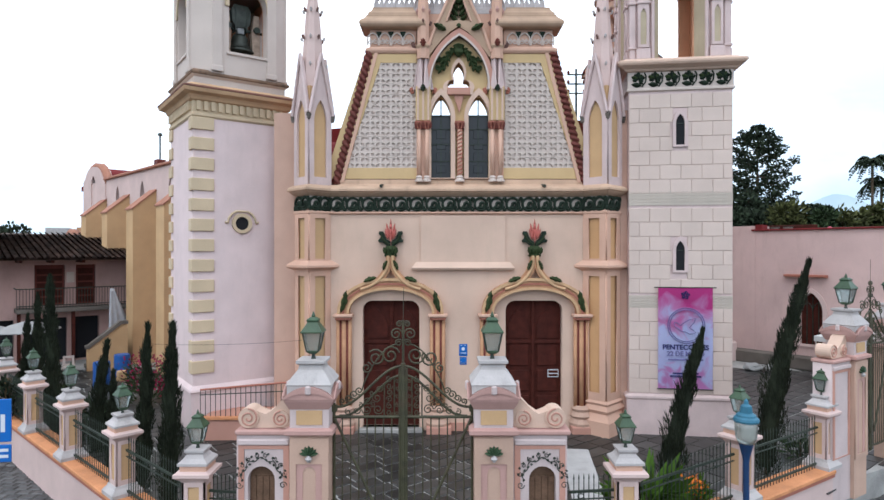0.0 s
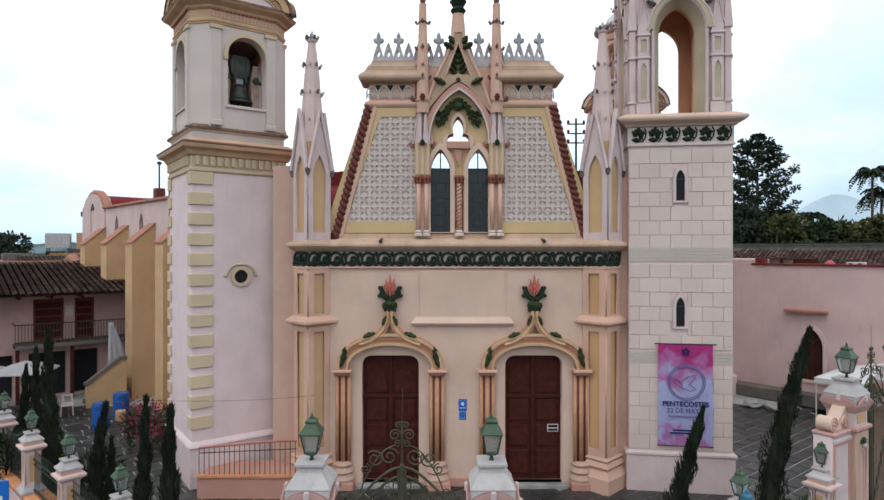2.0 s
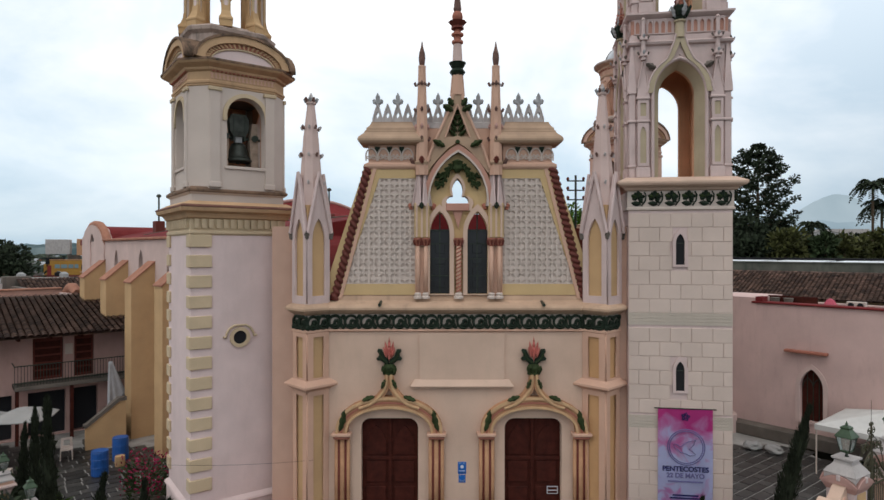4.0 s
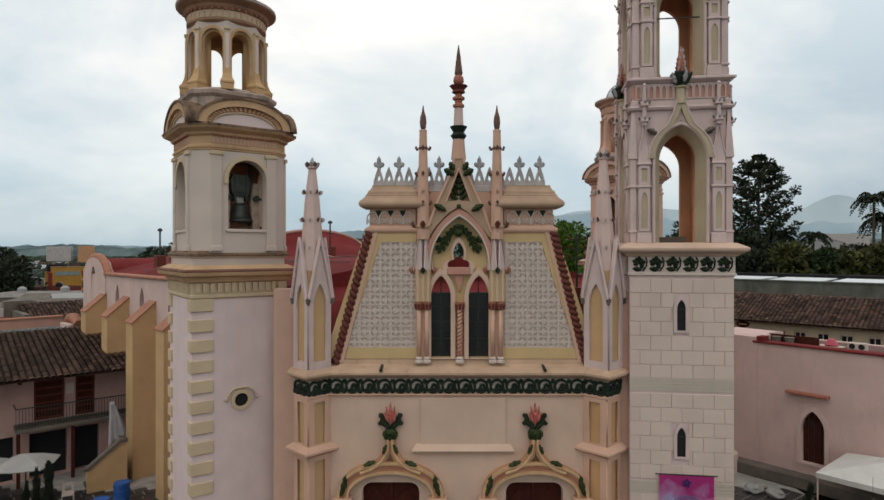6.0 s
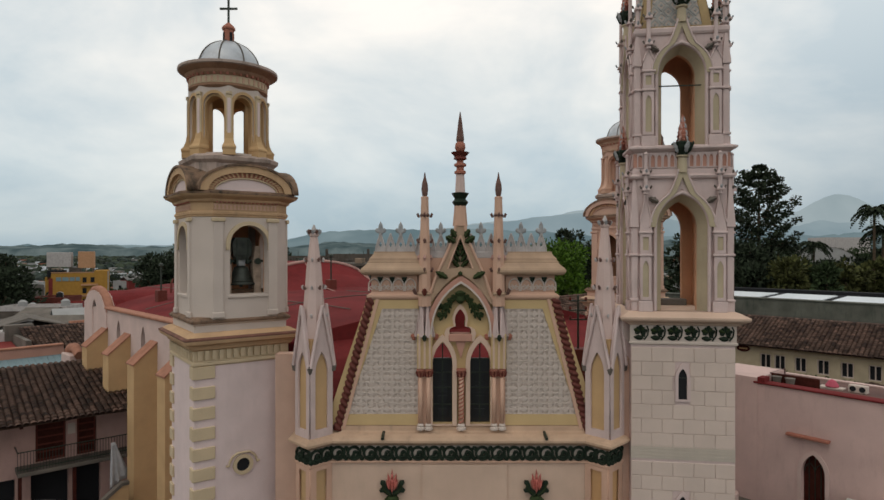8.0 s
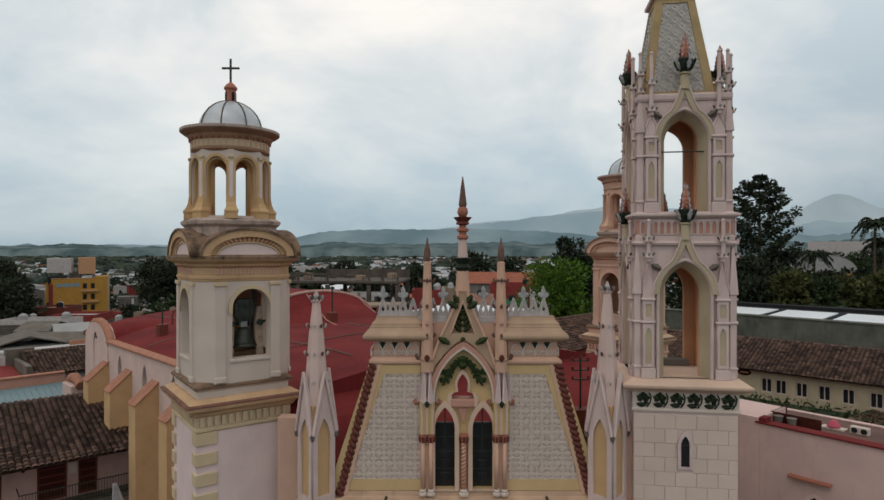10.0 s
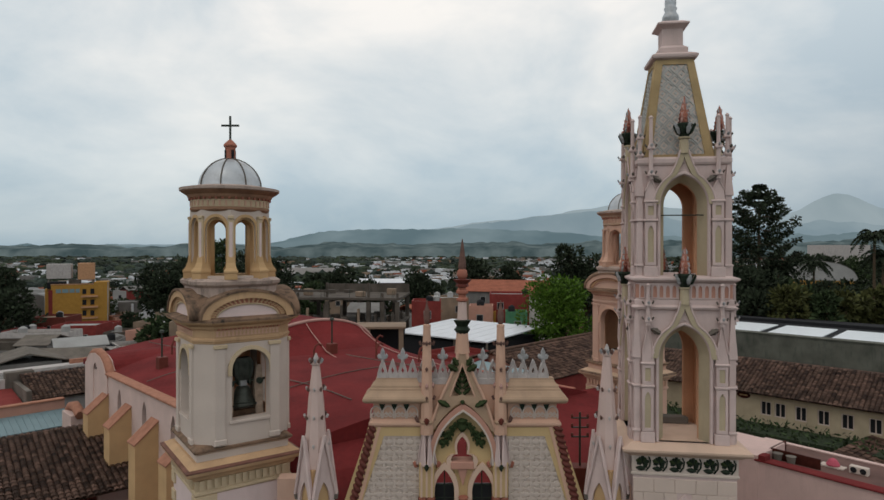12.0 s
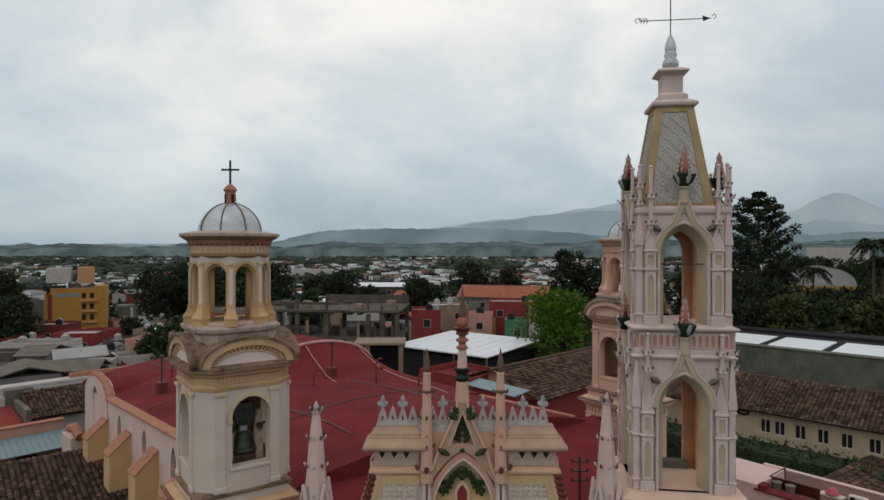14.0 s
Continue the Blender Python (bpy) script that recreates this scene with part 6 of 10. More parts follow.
# ---- tiled house by the yard ----
def tile_roof(parent, p0, p1, up, rise, pieces, colw=0.21, label="rows of old brown clay tiles", limit=300):
    """Barrel tiles from the eave p0-p1 up the slope vector; the lowest ones as single pieces, the rest joined."""
    p0, p1, up = Vector(p0), Vector(p1), Vector(up)
    along = (p1 - p0).normalized()
    nrm = along.cross(up).normalized()
    if nrm.z < 0:
        nrm = -nrm
    slope = up.normalized()
    n = int((p1 - p0).length / colw)
    length = up.length
    lap = 0.34
    rows_n = int(length / lap)
    bm = bmesh.new()
    bm.faces.new([bm.verts.new(v - nrm * 0.02) for v in (p0, p1, p1 + up, p0 + up)])
    base = part("roof_deck", bm, TILE, parent, label)
    tv, tf = [], []
    seg = 5
    for k, (w, s, lift) in enumerate(((0.115 * colw / 0.21, 0.0, 0.06), (0.09 * colw / 0.21, 0.40, 0.0))):
        for i in range(seg + 1):
            a = math.pi * i / seg
            tv.append((along * (w * math.cos(a)) + nrm * (0.11 * math.sin(a) + lift) + slope * s))
    for i in range(seg):
        tf.append((i, i + 1, seg + 2 + i, seg + 1 + i))
    piece = bpy.data.meshes.new("roof_tile")
    piece.from_pydata([tuple(v) for v in tv], [], tf)
    piece.materials.append(TILE)
    allv, allf = [], []
    made = 0
    rnd = random.Random(7)
    for r in range(rows_n):
        for c in range(n):
            o = p0 + along * ((c + 0.5) * colw + rnd.uniform(-0.012, 0.012)) + slope * (r * lap + rnd.uniform(-0.02, 0.02) - 0.06)
            if pieces(o) and made < limit:
                part("roof_tile", piece, None, base).matrix_basis = Matrix.Translation(o)
                made += 1
            else:
                b = len(allv)
                allv += [tuple(v + o) for v in tv]
                allf += [tuple(i + b for i in f) for f in tf]
    if allv:
        me = bpy.data.meshes.new("tiles")
        me.from_pydata(allv, [], allf)
        tagged(part("tiles", me, TILE, base), kind="stuff")


HF = pose(-6.87, 1.5, 0, 0, 0, 40.0)
house = thing("courtyard_house", "two-storey pink house with old tiled roof and balcony", "house", HF)
HV = 14.4
doors_u = [(-3.62, -2.4), (-1.95, -1.12), (-5.9, -4.95)]
holes = [[(a, 2.66), (b, 2.66), (b, 4.6), (a, 4.6)] for a, b in doors_u] + [[(a, 0.05), (b, 0.05), (b, 2.1), (a, 2.1)] for a, b in ((-3.8, -2.3), (-2.1, -0.95), (-7.2, -4.4))]
part("wall", plate([(-22, 0), (0.4, 0), (0.4, 5.0), (-22, 5.0)], HV, HV + 0.35, holes), HOUSE_PINK, house, "pink stucco wall")
part("interior", box(-22, -0.9, HV + 0.36, HV + 6, 0, 4.9), DARK, house)
for a, b in doors_u:
    d = part("door", box(a + 0.02, b - 0.02, HV + 0.12, HV + 0.2, 2.66, 4.6), MAROON, house, "dark red balcony door")
    for k in range(5):
        z = 2.8 + 0.34 * k
        part("door_panel", box(a + 0.1, b - 0.1, HV + 0.09, HV + 0.12, z, z + 0.26, bevel=0.01), WOOD, d)
part("notice_frame", box(-2.34, -2.02, HV - 0.04, HV, 3.75, 4.25, bevel=0.01), WHITE, house)
bal = part("balcony", box(-4.4, 0.3, 13.25, HV, 2.45, 2.64, bevel=0.02), CONCRETE, house, "concrete balcony with iron railing")
part("handrail", rods([[(-4.4, 13.3, 3.55), (0.3, 13.3, 3.55)], [(-4.4, 13.3, 2.78), (0.3, 13.3, 2.78)], [(-4.4, 13.3, 3.55), (-4.4, HV, 3.55)]], 0.025), IRON, bal)
for i in range(39):
    part("baluster", rods([[(-4.4 + 0.12 * i, 13.3, 2.64), (-4.4 + 0.12 * i, 13.3, 3.55)]], 0.012, 0), IRON, bal)
for u in (-4.3, -2.2):
    part("balcony_post", box(u - 0.07, u + 0.07, 13.4, 13.54, 0, 2.45), WOOD, bal)
for u in (-5.5, -4.3, -3.1, -1.9):
    part("rafter_end", box(u - 0.06, u + 0.06, 12.75, 14.4, 4.72, 4.85), WOOD, house)
tile_roof(house, (-14, 12.6, 4.86), (0.6, 12.6, 4.86), (0, 8.2, 1.35), 1.4, lambda o: o.x > -6.2, 0.27)
stair = thing("yard_stair", "ochre stair wall rising to the balcony", "stairs", HF)
part("flank", plate([(-2.1, 0), (-0.5, 0), (-0.5, 2.0), (-0.75, 2.0), (-2.05, 1.03), (-2.1, 1.03)], 10.75, 10.95), OCHRE, stair, "ochre stair flank with stone coping")
part("coping", plate([(-2.16, 1.0), (-2.05, 1.0), (-0.75, 1.98), (-0.48, 1.98), (-0.48, 2.12), (-0.8, 2.12), (-2.08, 1.15), (-2.16, 1.15)], 10.7, 11.0), CONCRETE, stair)
for i in range(7):
    part("step", box(-2.0 + 0.21 * i, -0.5, 10.95, 12.1, 0.17 * i, 0.17 * (i + 1)), CONCRETE, stair)
tarp = thing("hanging_tarp", "crumpled grey tarpaulin draped from the balcony rail", "tarpaulin", HF @ pose(0, 12.45, 0))
TARP = surface("grey_tarpaulin", (0.4, 0.39, 0.4), rough=0.5, vary=0.2, scale=3)
rings = []
for q in (i / 9 for i in range(10)):
    w0, w1, z0, z1 = -0.87 - 0.06 * q, -0.7 + 0.62 * q, 3.5 - 2.15 * q, 3.5 - 1.62 * q
    line = [(w0 + (w1 - w0) * k / 8, 0.07 * math.sin(k * 2.4 + 3 * q) * (0.3 + q) - 0.05 * q, z0 + (z1 - z0) * k / 8) for k in range(9)]
    rings.append(line + [(x, y + 0.015, z) for x, y, z in line[::-1]])
part("sheet", loft(rings), TARP, tarp, smooth=True)

# ---- parish hall across the yard ----
ROOFPINK = surface("faded_pink_roof", (0.14, 0.078, 0.066), vary=0.3, scale=0.8, dirt=0.4, dirt_col=(0.12, 0.08, 0.07))
HM = pose(15.0, 11.03, 0, 0, 0, -50.4)
hall = thing("parish_hall", "pink parish hall with a pointed window", "house", HM)
win = pointed_arch(1.9, 2.84, 2.55, 0.85, 8, foot=1.05)
part("wall", plate([(-1.6, 0), (16, 0), (16, 6.2), (-1.6, 6.2)], 0.0, 0.4, [win]), HALL_PINK, hall, "pink stucco wall")
part("end_block", box(-2.4, -0.02, -0.03, 3.0, 0, 6.45), HALL_PINK, hall)
part("roof_slab", box(-1.6, 16, 0.4, 4.3, 5.4, 6.0), ROOFPINK, hall, "faded pink flat roof")
part("back_wall", box(-1.6, 16, 4.3, 4.6, 0, 6.05), HALL_PINK, hall)
part("red_coping", box(-0.2, 16, -0.12, 0.55, 6.2, 6.28, bevel=0.02), ROOF_RED, hall, "dark red coping")
part("block_coping", box(-0.02, 0.3, -0.08, 0.5, 6.29, 6.5), ROOF_RED, hall)
w = part("window", plate(win, 0.22, 0.27), WOOD, hall, "dark pointed window with iron tracery")
part("frame", plate(pointed_arch(1.72, 3.02, 2.55, 1.05, 8, foot=0.95), -0.06, 0.0, [win]), PINK, w)
for s in (2.13, 2.37, 2.61):
    part("bar", box(s - 0.015, s + 0.015, 0.17, 0.21, 1.05, 3.2), IRON, w)
part("tracery", rods([[(x, 0.18, z) for x, z in pointed_arch(1.95, 2.37, 2.55, 0.4, 5)], [(x, 0.18, z) for x, z in pointed_arch(2.37, 2.79, 2.55, 0.4, 5)]], 0.02), IRON, w)
part("hood_ledge", box(1.3, 3.05, -0.28, 0.0, 4.08, 4.2, bevel=0.02), ROSE, hall, "rose drip ledge")
part("bench_ledge", box(-1.5, 6, -0.7, -0.0, 0, 0.55, bevel=0.04), CONCRETE, hall)
part("bench_curve", lathe([(0.55, 0.0), (0.55, 0.85), (0.5, 0.9)], 16, -1.2, -0.7), PINK, hall)
pen = part("roof_pen", box(-0.1, 2.1, 1.5, 1.58, 6.0, 6.5, bevel=0.02), WOOD, hall, "dark red low wall on the flat roof")
part("pen_side", box(-0.18, -0.1, 1.5, 3.4, 6.0, 6.45), WOOD, pen)
for x in (0.35, 0.95):
    part("planter", lathe([(0.16, 6.0), (0.22, 6.4), (0.24, 6.42)], 10, x, 1.2), CONCRETE, hall, "grey planter on the flat roof")
low = thing("tiled_outbuilding", "low outbuilding with old brown tile roof", "house")
part("wall", loft([[(22.6, 18.8, -0.75), (40.6, 31.4, -0.75), (43.0, 28.0, -0.75), (25.0, 15.4, -0.75)], [(22.6, 18.8, 1.9), (40.6, 31.4, 1.9), (43.0, 28.0, 1.9), (25.0, 15.4, 1.9)]]), CREAM, low)
tile_roof(low, (24.8, 14.9, 1.95), (44.8, 28.9, 1.95), (-2.87, 4.1, 1.35), 1.3, lambda o: False, 0.28)
ac = thing("air_conditioner", "white air-conditioning unit on the hall roof", "air conditioner", HM @ pose(3.4, 2.4, 6.0) @ Matrix.Diagonal((0.75, 0.75, 0.75, 1)))
part("case", box(-0.5, 0.5, -0.2, 0.2, 0, 0.45, bevel=0.03), WHITE, ac)
for x in (-0.25, 0.25):
    part("fan_grille", lathe([(0.17, -0.012), (0.17, 0.012)], 16), DARK, ac).matrix_basis = pose(x, -0.21, 0.23, 90, 0, 0)
for x in (-0.35, 0.35):
    part("foot", box(x - 0.04, x + 0.04, -0.2, 0.2, -0.0, 0.03), IRON, ac)
PINKCLOTH = surface("pink_cloth", (0.5, 0.1, 0.14), vary=0.2)
para = thing("folded_parasol", "red and white folded cloth on the roof edge", "parasol", HM @ pose(2.3, 2.5, 6.0))
part("cloth", lathe([(0.22, 0), (0.3, 0.12), (0.16, 0.34), (0.03, 0.42)], 10), PINKCLOTH, para)
part("board", box(-0.5, 0.5, -0.25, 0.25, -0.0, 0.06), WHITE, para)

# ---- long house, hedge, grey wall ----
LM = pose(23.2, 30.7, 0, 0, 0, -44)
long_house = thing("long_house", "long cream house with tiled roof and small windows", "house", LM)
ws = [[(x, 3.4), (x + 0.78, 3.4), (x + 0.78, 4.5), (x, 4.5)] for x in (1.95, 2.95, 4.35, 5.82, 7.3, 8.95, 10.6, 12.4, 14.2)]
part("wall", plate([(-12, -1), (34, -1), (34, 5.1), (-12, 5.1)], 0, 0.4, ws), BUFF, long_house, "cream wall")
for i, q in enumerate(ws):
    wd = part("window", box(q[0][0], q[1][0], 0.2, 0.25, 3.4, 4.5), DARK, long_house, "dark window in a white frame")
    xm = (q[0][0] + q[1][0]) / 2
    part("frame", plate([(q[0][0], 3.4), (q[1][0], 3.4), (q[1][0], 4.5), (q[0][0], 4.5)], 0.1, 0.2, [[(q[0][0] + 0.07, 3.47), (xm - 0.03, 3.47), (xm - 0.03, 4.43), (q[0][0] + 0.07, 4.43)], [(xm + 0.03, 3.47), (q[1][0] - 0.07, 3.47), (q[1][0] - 0.07, 4.43), (xm + 0.03, 4.43)]]), WHITE, wd)
tile_roof(long_house, (-12, -0.7, 5.1), (34, -0.7, 5.1), (0, 5.4, 1.9), 2.0, lambda o: 0 < o.x < 8 and o.y < 0.6, 0.3)
MOSSY = surface("mossy_concrete", (0.12, 0.12, 0.1), vary=0.4, scale=0.6, streaks=0.6, dirt_col=(0.03, 0.045, 0.035))
RW = pose(27.6, 39.9, -2.85, 0, 0, -44) @ Matrix.Diagonal((1.19, 1.19, 1.19, 1))
gw = thing("retaining_wall", "long grey weathered concrete wall", "wall", RW)
part("wall", box(-14, 42, 6.6, 7.4, 0, 8.62), MOSSY, gw, "streaked grey concrete")
part("rail", box(-14, 42, 6.5, 7.5, 8.62, 8.7), MOSSY, gw)
PANEL = surface("white_skylight_sheet", (0.72, 0.75, 0.77), rough=0.4, vary=0.08, dirt=0.25, dirt_col=(0.5, 0.5, 0.48))
sky = thing("skylight_roof", "row of white skylight panels on a dark flat roof", "roof", RW)
part("deck", box(-6, 42, 7.42, 22, 6.8, 8.6), DARK, sky)
for i in range(9):
    x0 = -4.6 + 4.9 * i
    part("panel", loft([[(x0, 7.55, 8.62), (x0 + 4.15, 7.55, 8.62), (x0 + 4.15, 7.55, 8.7), (x0, 7.55, 8.7)], [(x0, 13.6, 8.66), (x0 + 4.15, 13.6, 8.66), (x0 + 4.15, 13.6, 8.74), (x0, 13.6, 8.74)]]), PANEL, sky, "white translucent panel")
part("roof_beam", box(-6, 42, 16.5, 18, 8.0, 8.9), DARK, sky)
sg = thing("wall_sign", "oval brown sign on the cream house wall", "sign", LM @ pose(0.75, 0, 4.75))
part("board", plate([(0.5 * math.cos(a), 0.26 * math.sin(a)) for a in (2 * math.pi * k / 24 for k in range(24))], -0.05, -0.002), WOOD, sg)
part("lettering_bar", box(-0.3, 0.3, -0.056, -0.05, -0.05, 0.05), OCHRE, sg)


# ---- churchyard fence ----
def ledge_wall(pts, name, label):
    """Low street wall with an orange ledge, along a polyline."""
    w = thing(name, label, "wall")
    for (x0, y0), (x1, y1) in zip(pts, pts[1:]):
        L = math.hypot(x1 - x0, y1 - y0)
        m = pose(x0, y0, 0, 0, 0, math.degrees(math.atan2(y1 - y0, x1 - x0)))
        part("wall", bm_moved(box(-0.02, L + 0.02, -0.22, 0.24, -0.7, 0.4), m), PINK, w)
        part("ledge", bm_moved(box(-0.02, L + 0.02, -0.3, 0.3, 0.4, 0.5, bevel=0.02), m), LEDGE, w, "worn orange ledge")
        part("fillet", bm_moved(box(-0.02, L + 0.02, -0.27, -0.22, 0.33, 0.4), m), ROSE, w)
    return w


LEDGE = surface("orange_ledge_paint", (0.6, 0.26, 0.12), vary=0.25, scale=2.5, dirt=0.35, dirt_col=(0.3, 0.16, 0.1))
LINE_L = [(-15.1, 2.15), (-13.05, 0.22), (-10.88, -1.8), (-8.62, -3.87), (-6.32, -5.96), (-3.98, -8.08)]
LINE_R = [(3.0, -8.05), (5.76, -6.23), (8.45, -4.46)]
ledge_wall([LINE_L[0], LINE_L[-1]], "boundary_wall", "low pink street wall with orange ledge")
ledge_wall([LINE_R[0], LINE_R[-1]], "boundary_wall", "low pink street wall with orange ledge")
ledge_wall([(-3.98, -8.08), (-3.2, -8.15)], "boundary_wall", "low pink street wall with orange ledge")
ledge_wall([(1.95, -8.15), (3.0, -8.05)], "boundary_wall", "low pink street wall with orange ledge")
GLASS = bpy.data.materials.new("lantern_glass")
GLASS.use_nodes = True
gb = GLASS.node_tree.nodes["Principled BSDF"]
gb.inputs["Base Color"].default_value = (0.5, 0.54, 0.5, 1)
gb.inputs["Roughness"].default_value = 0.25
gb.inputs["Transmission Weight"].default_value = 0.75


def sq_ring(h, z):
    return [(-h, -h, z), (h, -h, z), (h, h, z), (-h, h, z)]


def lantern(m, s=1.0):
    t = thing("lantern", "green iron lantern with pale glass panes", "lantern", m, group="fence lanterns")
    part("foot", lathe([(0.045 * s, 0), (0.03 * s, 0.05 * s), (0.03 * s, 0.1 * s)], 8), IRON, t)
    part("tray", loft([sq_ring(0.06 * s, 0.09 * s), sq_ring(0.105 * s, 0.13 * s), sq_ring(0.105 * s, 0.15 * s)]), LANTERN, t)
    part("glass", loft([sq_ring(0.095 * s, 0.15 * s), sq_ring(0.155 * s, 0.46 * s)]), GLASS, t, "pale glass panes")
    for sx, sy in ((-1, -1), (1, -1), (1, 1), (-1, 1)):
        part("corner_bar", rods([[(sx * 0.1 * s, sy * 0.1 * s, 0.14 * s), (sx * 0.16 * s, sy * 0.16 * s, 0.47 * s)]], 0.013 * s), IRON, t)
    part("roof", loft([sq_ring(0.185 * s, 0.46 * s), sq_ring(0.185 * s, 0.48 * s), sq_ring(0.12 * s, 0.58 * s), sq_ring(0.085 * s, 0.64 * s), sq_ring(0.1 * s, 0.655 * s), sq_ring(0.1 * s, 0.68 * s), sq_ring(0.05 * s, 0.72 * s)]), LANTERN, t, "faded green roof")
    part("knob", lathe([(0.02 * s, 0.71 * s), (0.035 * s, 0.74 * s), (0.02 * s, 0.78 * s), (0.004, 0.82 * s)], 8), LANTERN, t)
    return t


def fence_post(m):
    t = thing("fence_post", "white and peach panelled fence post with concave cap", "post", m, group="fence posts")
    part("base", loft([sq_ring(0.29, 0.5), sq_ring(0.29, 0.57), sq_ring(0.22, 0.66), sq_ring(0.2, 0.71)]), OLD_WHITE, t)
    core = part("shaft", loft([sq_ring(0.165, 0.5), sq_ring(0.165, 1.66)]), OCHRE, t)
    for f in range(4):
        part("panel_frame", moved(plate([(-0.185, 0.66), (0.185, 0.66), (0.185, 1.62), (-0.185, 1.62)], -0.185, -0.155, [[(-0.09, 0.8), (0.09, 0.8), (0.09, 1.5), (-0.09, 1.5)]]), pose(0, 0, 0, 0, 0, 90 * f)), PINK, core)
    part("ledge", loft([sq_ring(0.18, 1.57), sq_ring(0.22, 1.62), sq_ring(0.29, 1.68), sq_ring(0.29, 1.73), sq_ring(0.22, 1.76)]), PINK, t)
    part("block", loft([sq_ring(0.21, 1.75), sq_ring(0.21, 1.86)]), PEACH, t)
    part("cap", loft([sq_ring(0.24, 1.85), sq_ring(0.24, 1.89), sq_ring(0.17, 1.95), sq_ring(0.13, 2.01), sq_ring(0.16, 2.05), sq_ring(0.16, 2.08)]), OLD_WHITE, t, "white concave cap")
    return t


def railing(p, q):
    """Iron fence panel: bars, two rails and spear tips between two posts."""
    (x0, y0), (x1, y1) = p, q
    L = math.hypot(x1 - x0, y1 - y0)
    t = thing("iron_fence", "dark green iron fence panel with plain bars", "fence", pose(x0, y0, 0.5, 0, 0, math.degrees(math.atan2(y1 - y0, x1 - x0))), group="fence panels")
    part("top_rail", box(0.2, L - 0.2, -0.018, 0.018, 0.87, 0.91), IRON, t)
    part("second_rail", box(0.2, L - 0.2, -0.012, 0.012, 0.755, 0.775), IRON, t)
    part("bottom_rail", box(0.2, L - 0.2, -0.02, 0.02, 0.08, 0.12), IRON, t)
    n = max(2, int(L / 0.125))
    for i in range(1, n):
        x = 0.2 + (L - 0.4) * i / n
        part("bar", bar_mesh, None, t).matrix_basis = pose(x, 0, 0)
    for i in range(max(1, int(L / 0.7))):
        x = 0.4 + 0.7 * i
        if x < L - 0.3:
            part("ring", rods([[(x + 0.055 * math.cos(a), 0, 0.815 + 0.04 * math.sin(a)) for a in (math.pi * k / 4 for k in range(9))]], 0.008, 0), IRON, t)
    return t


bar_mesh = mesh_from(loft([ngon(5, 0.0085, 0.0), ngon(5, 0.0085, 1.08), ngon(5, 0.014, 1.1), ngon(5, 0.002, 1.18)]))
bar_mesh.materials.append(IRON)
POSTS = LINE_L[1:] + LINE_R
for x, y in POSTS:
    yaw = 33 if x > 4 else (-43 if x < -4 else 0)
    fence_post(pose(x, y, 0, 0, 0, yaw))
    lantern(pose(x, y, 2.08, 0, 0, yaw), 0.76)
for a, b in list(zip(LINE_L, LINE_L[1:])) + list(zip(LINE_R, LINE_R[1:])) + [((-3.98, -8.08), (-3.1, -8.2)), ((1.85, -8.2), (3.0, -8.05))]:
    railing(a, b)


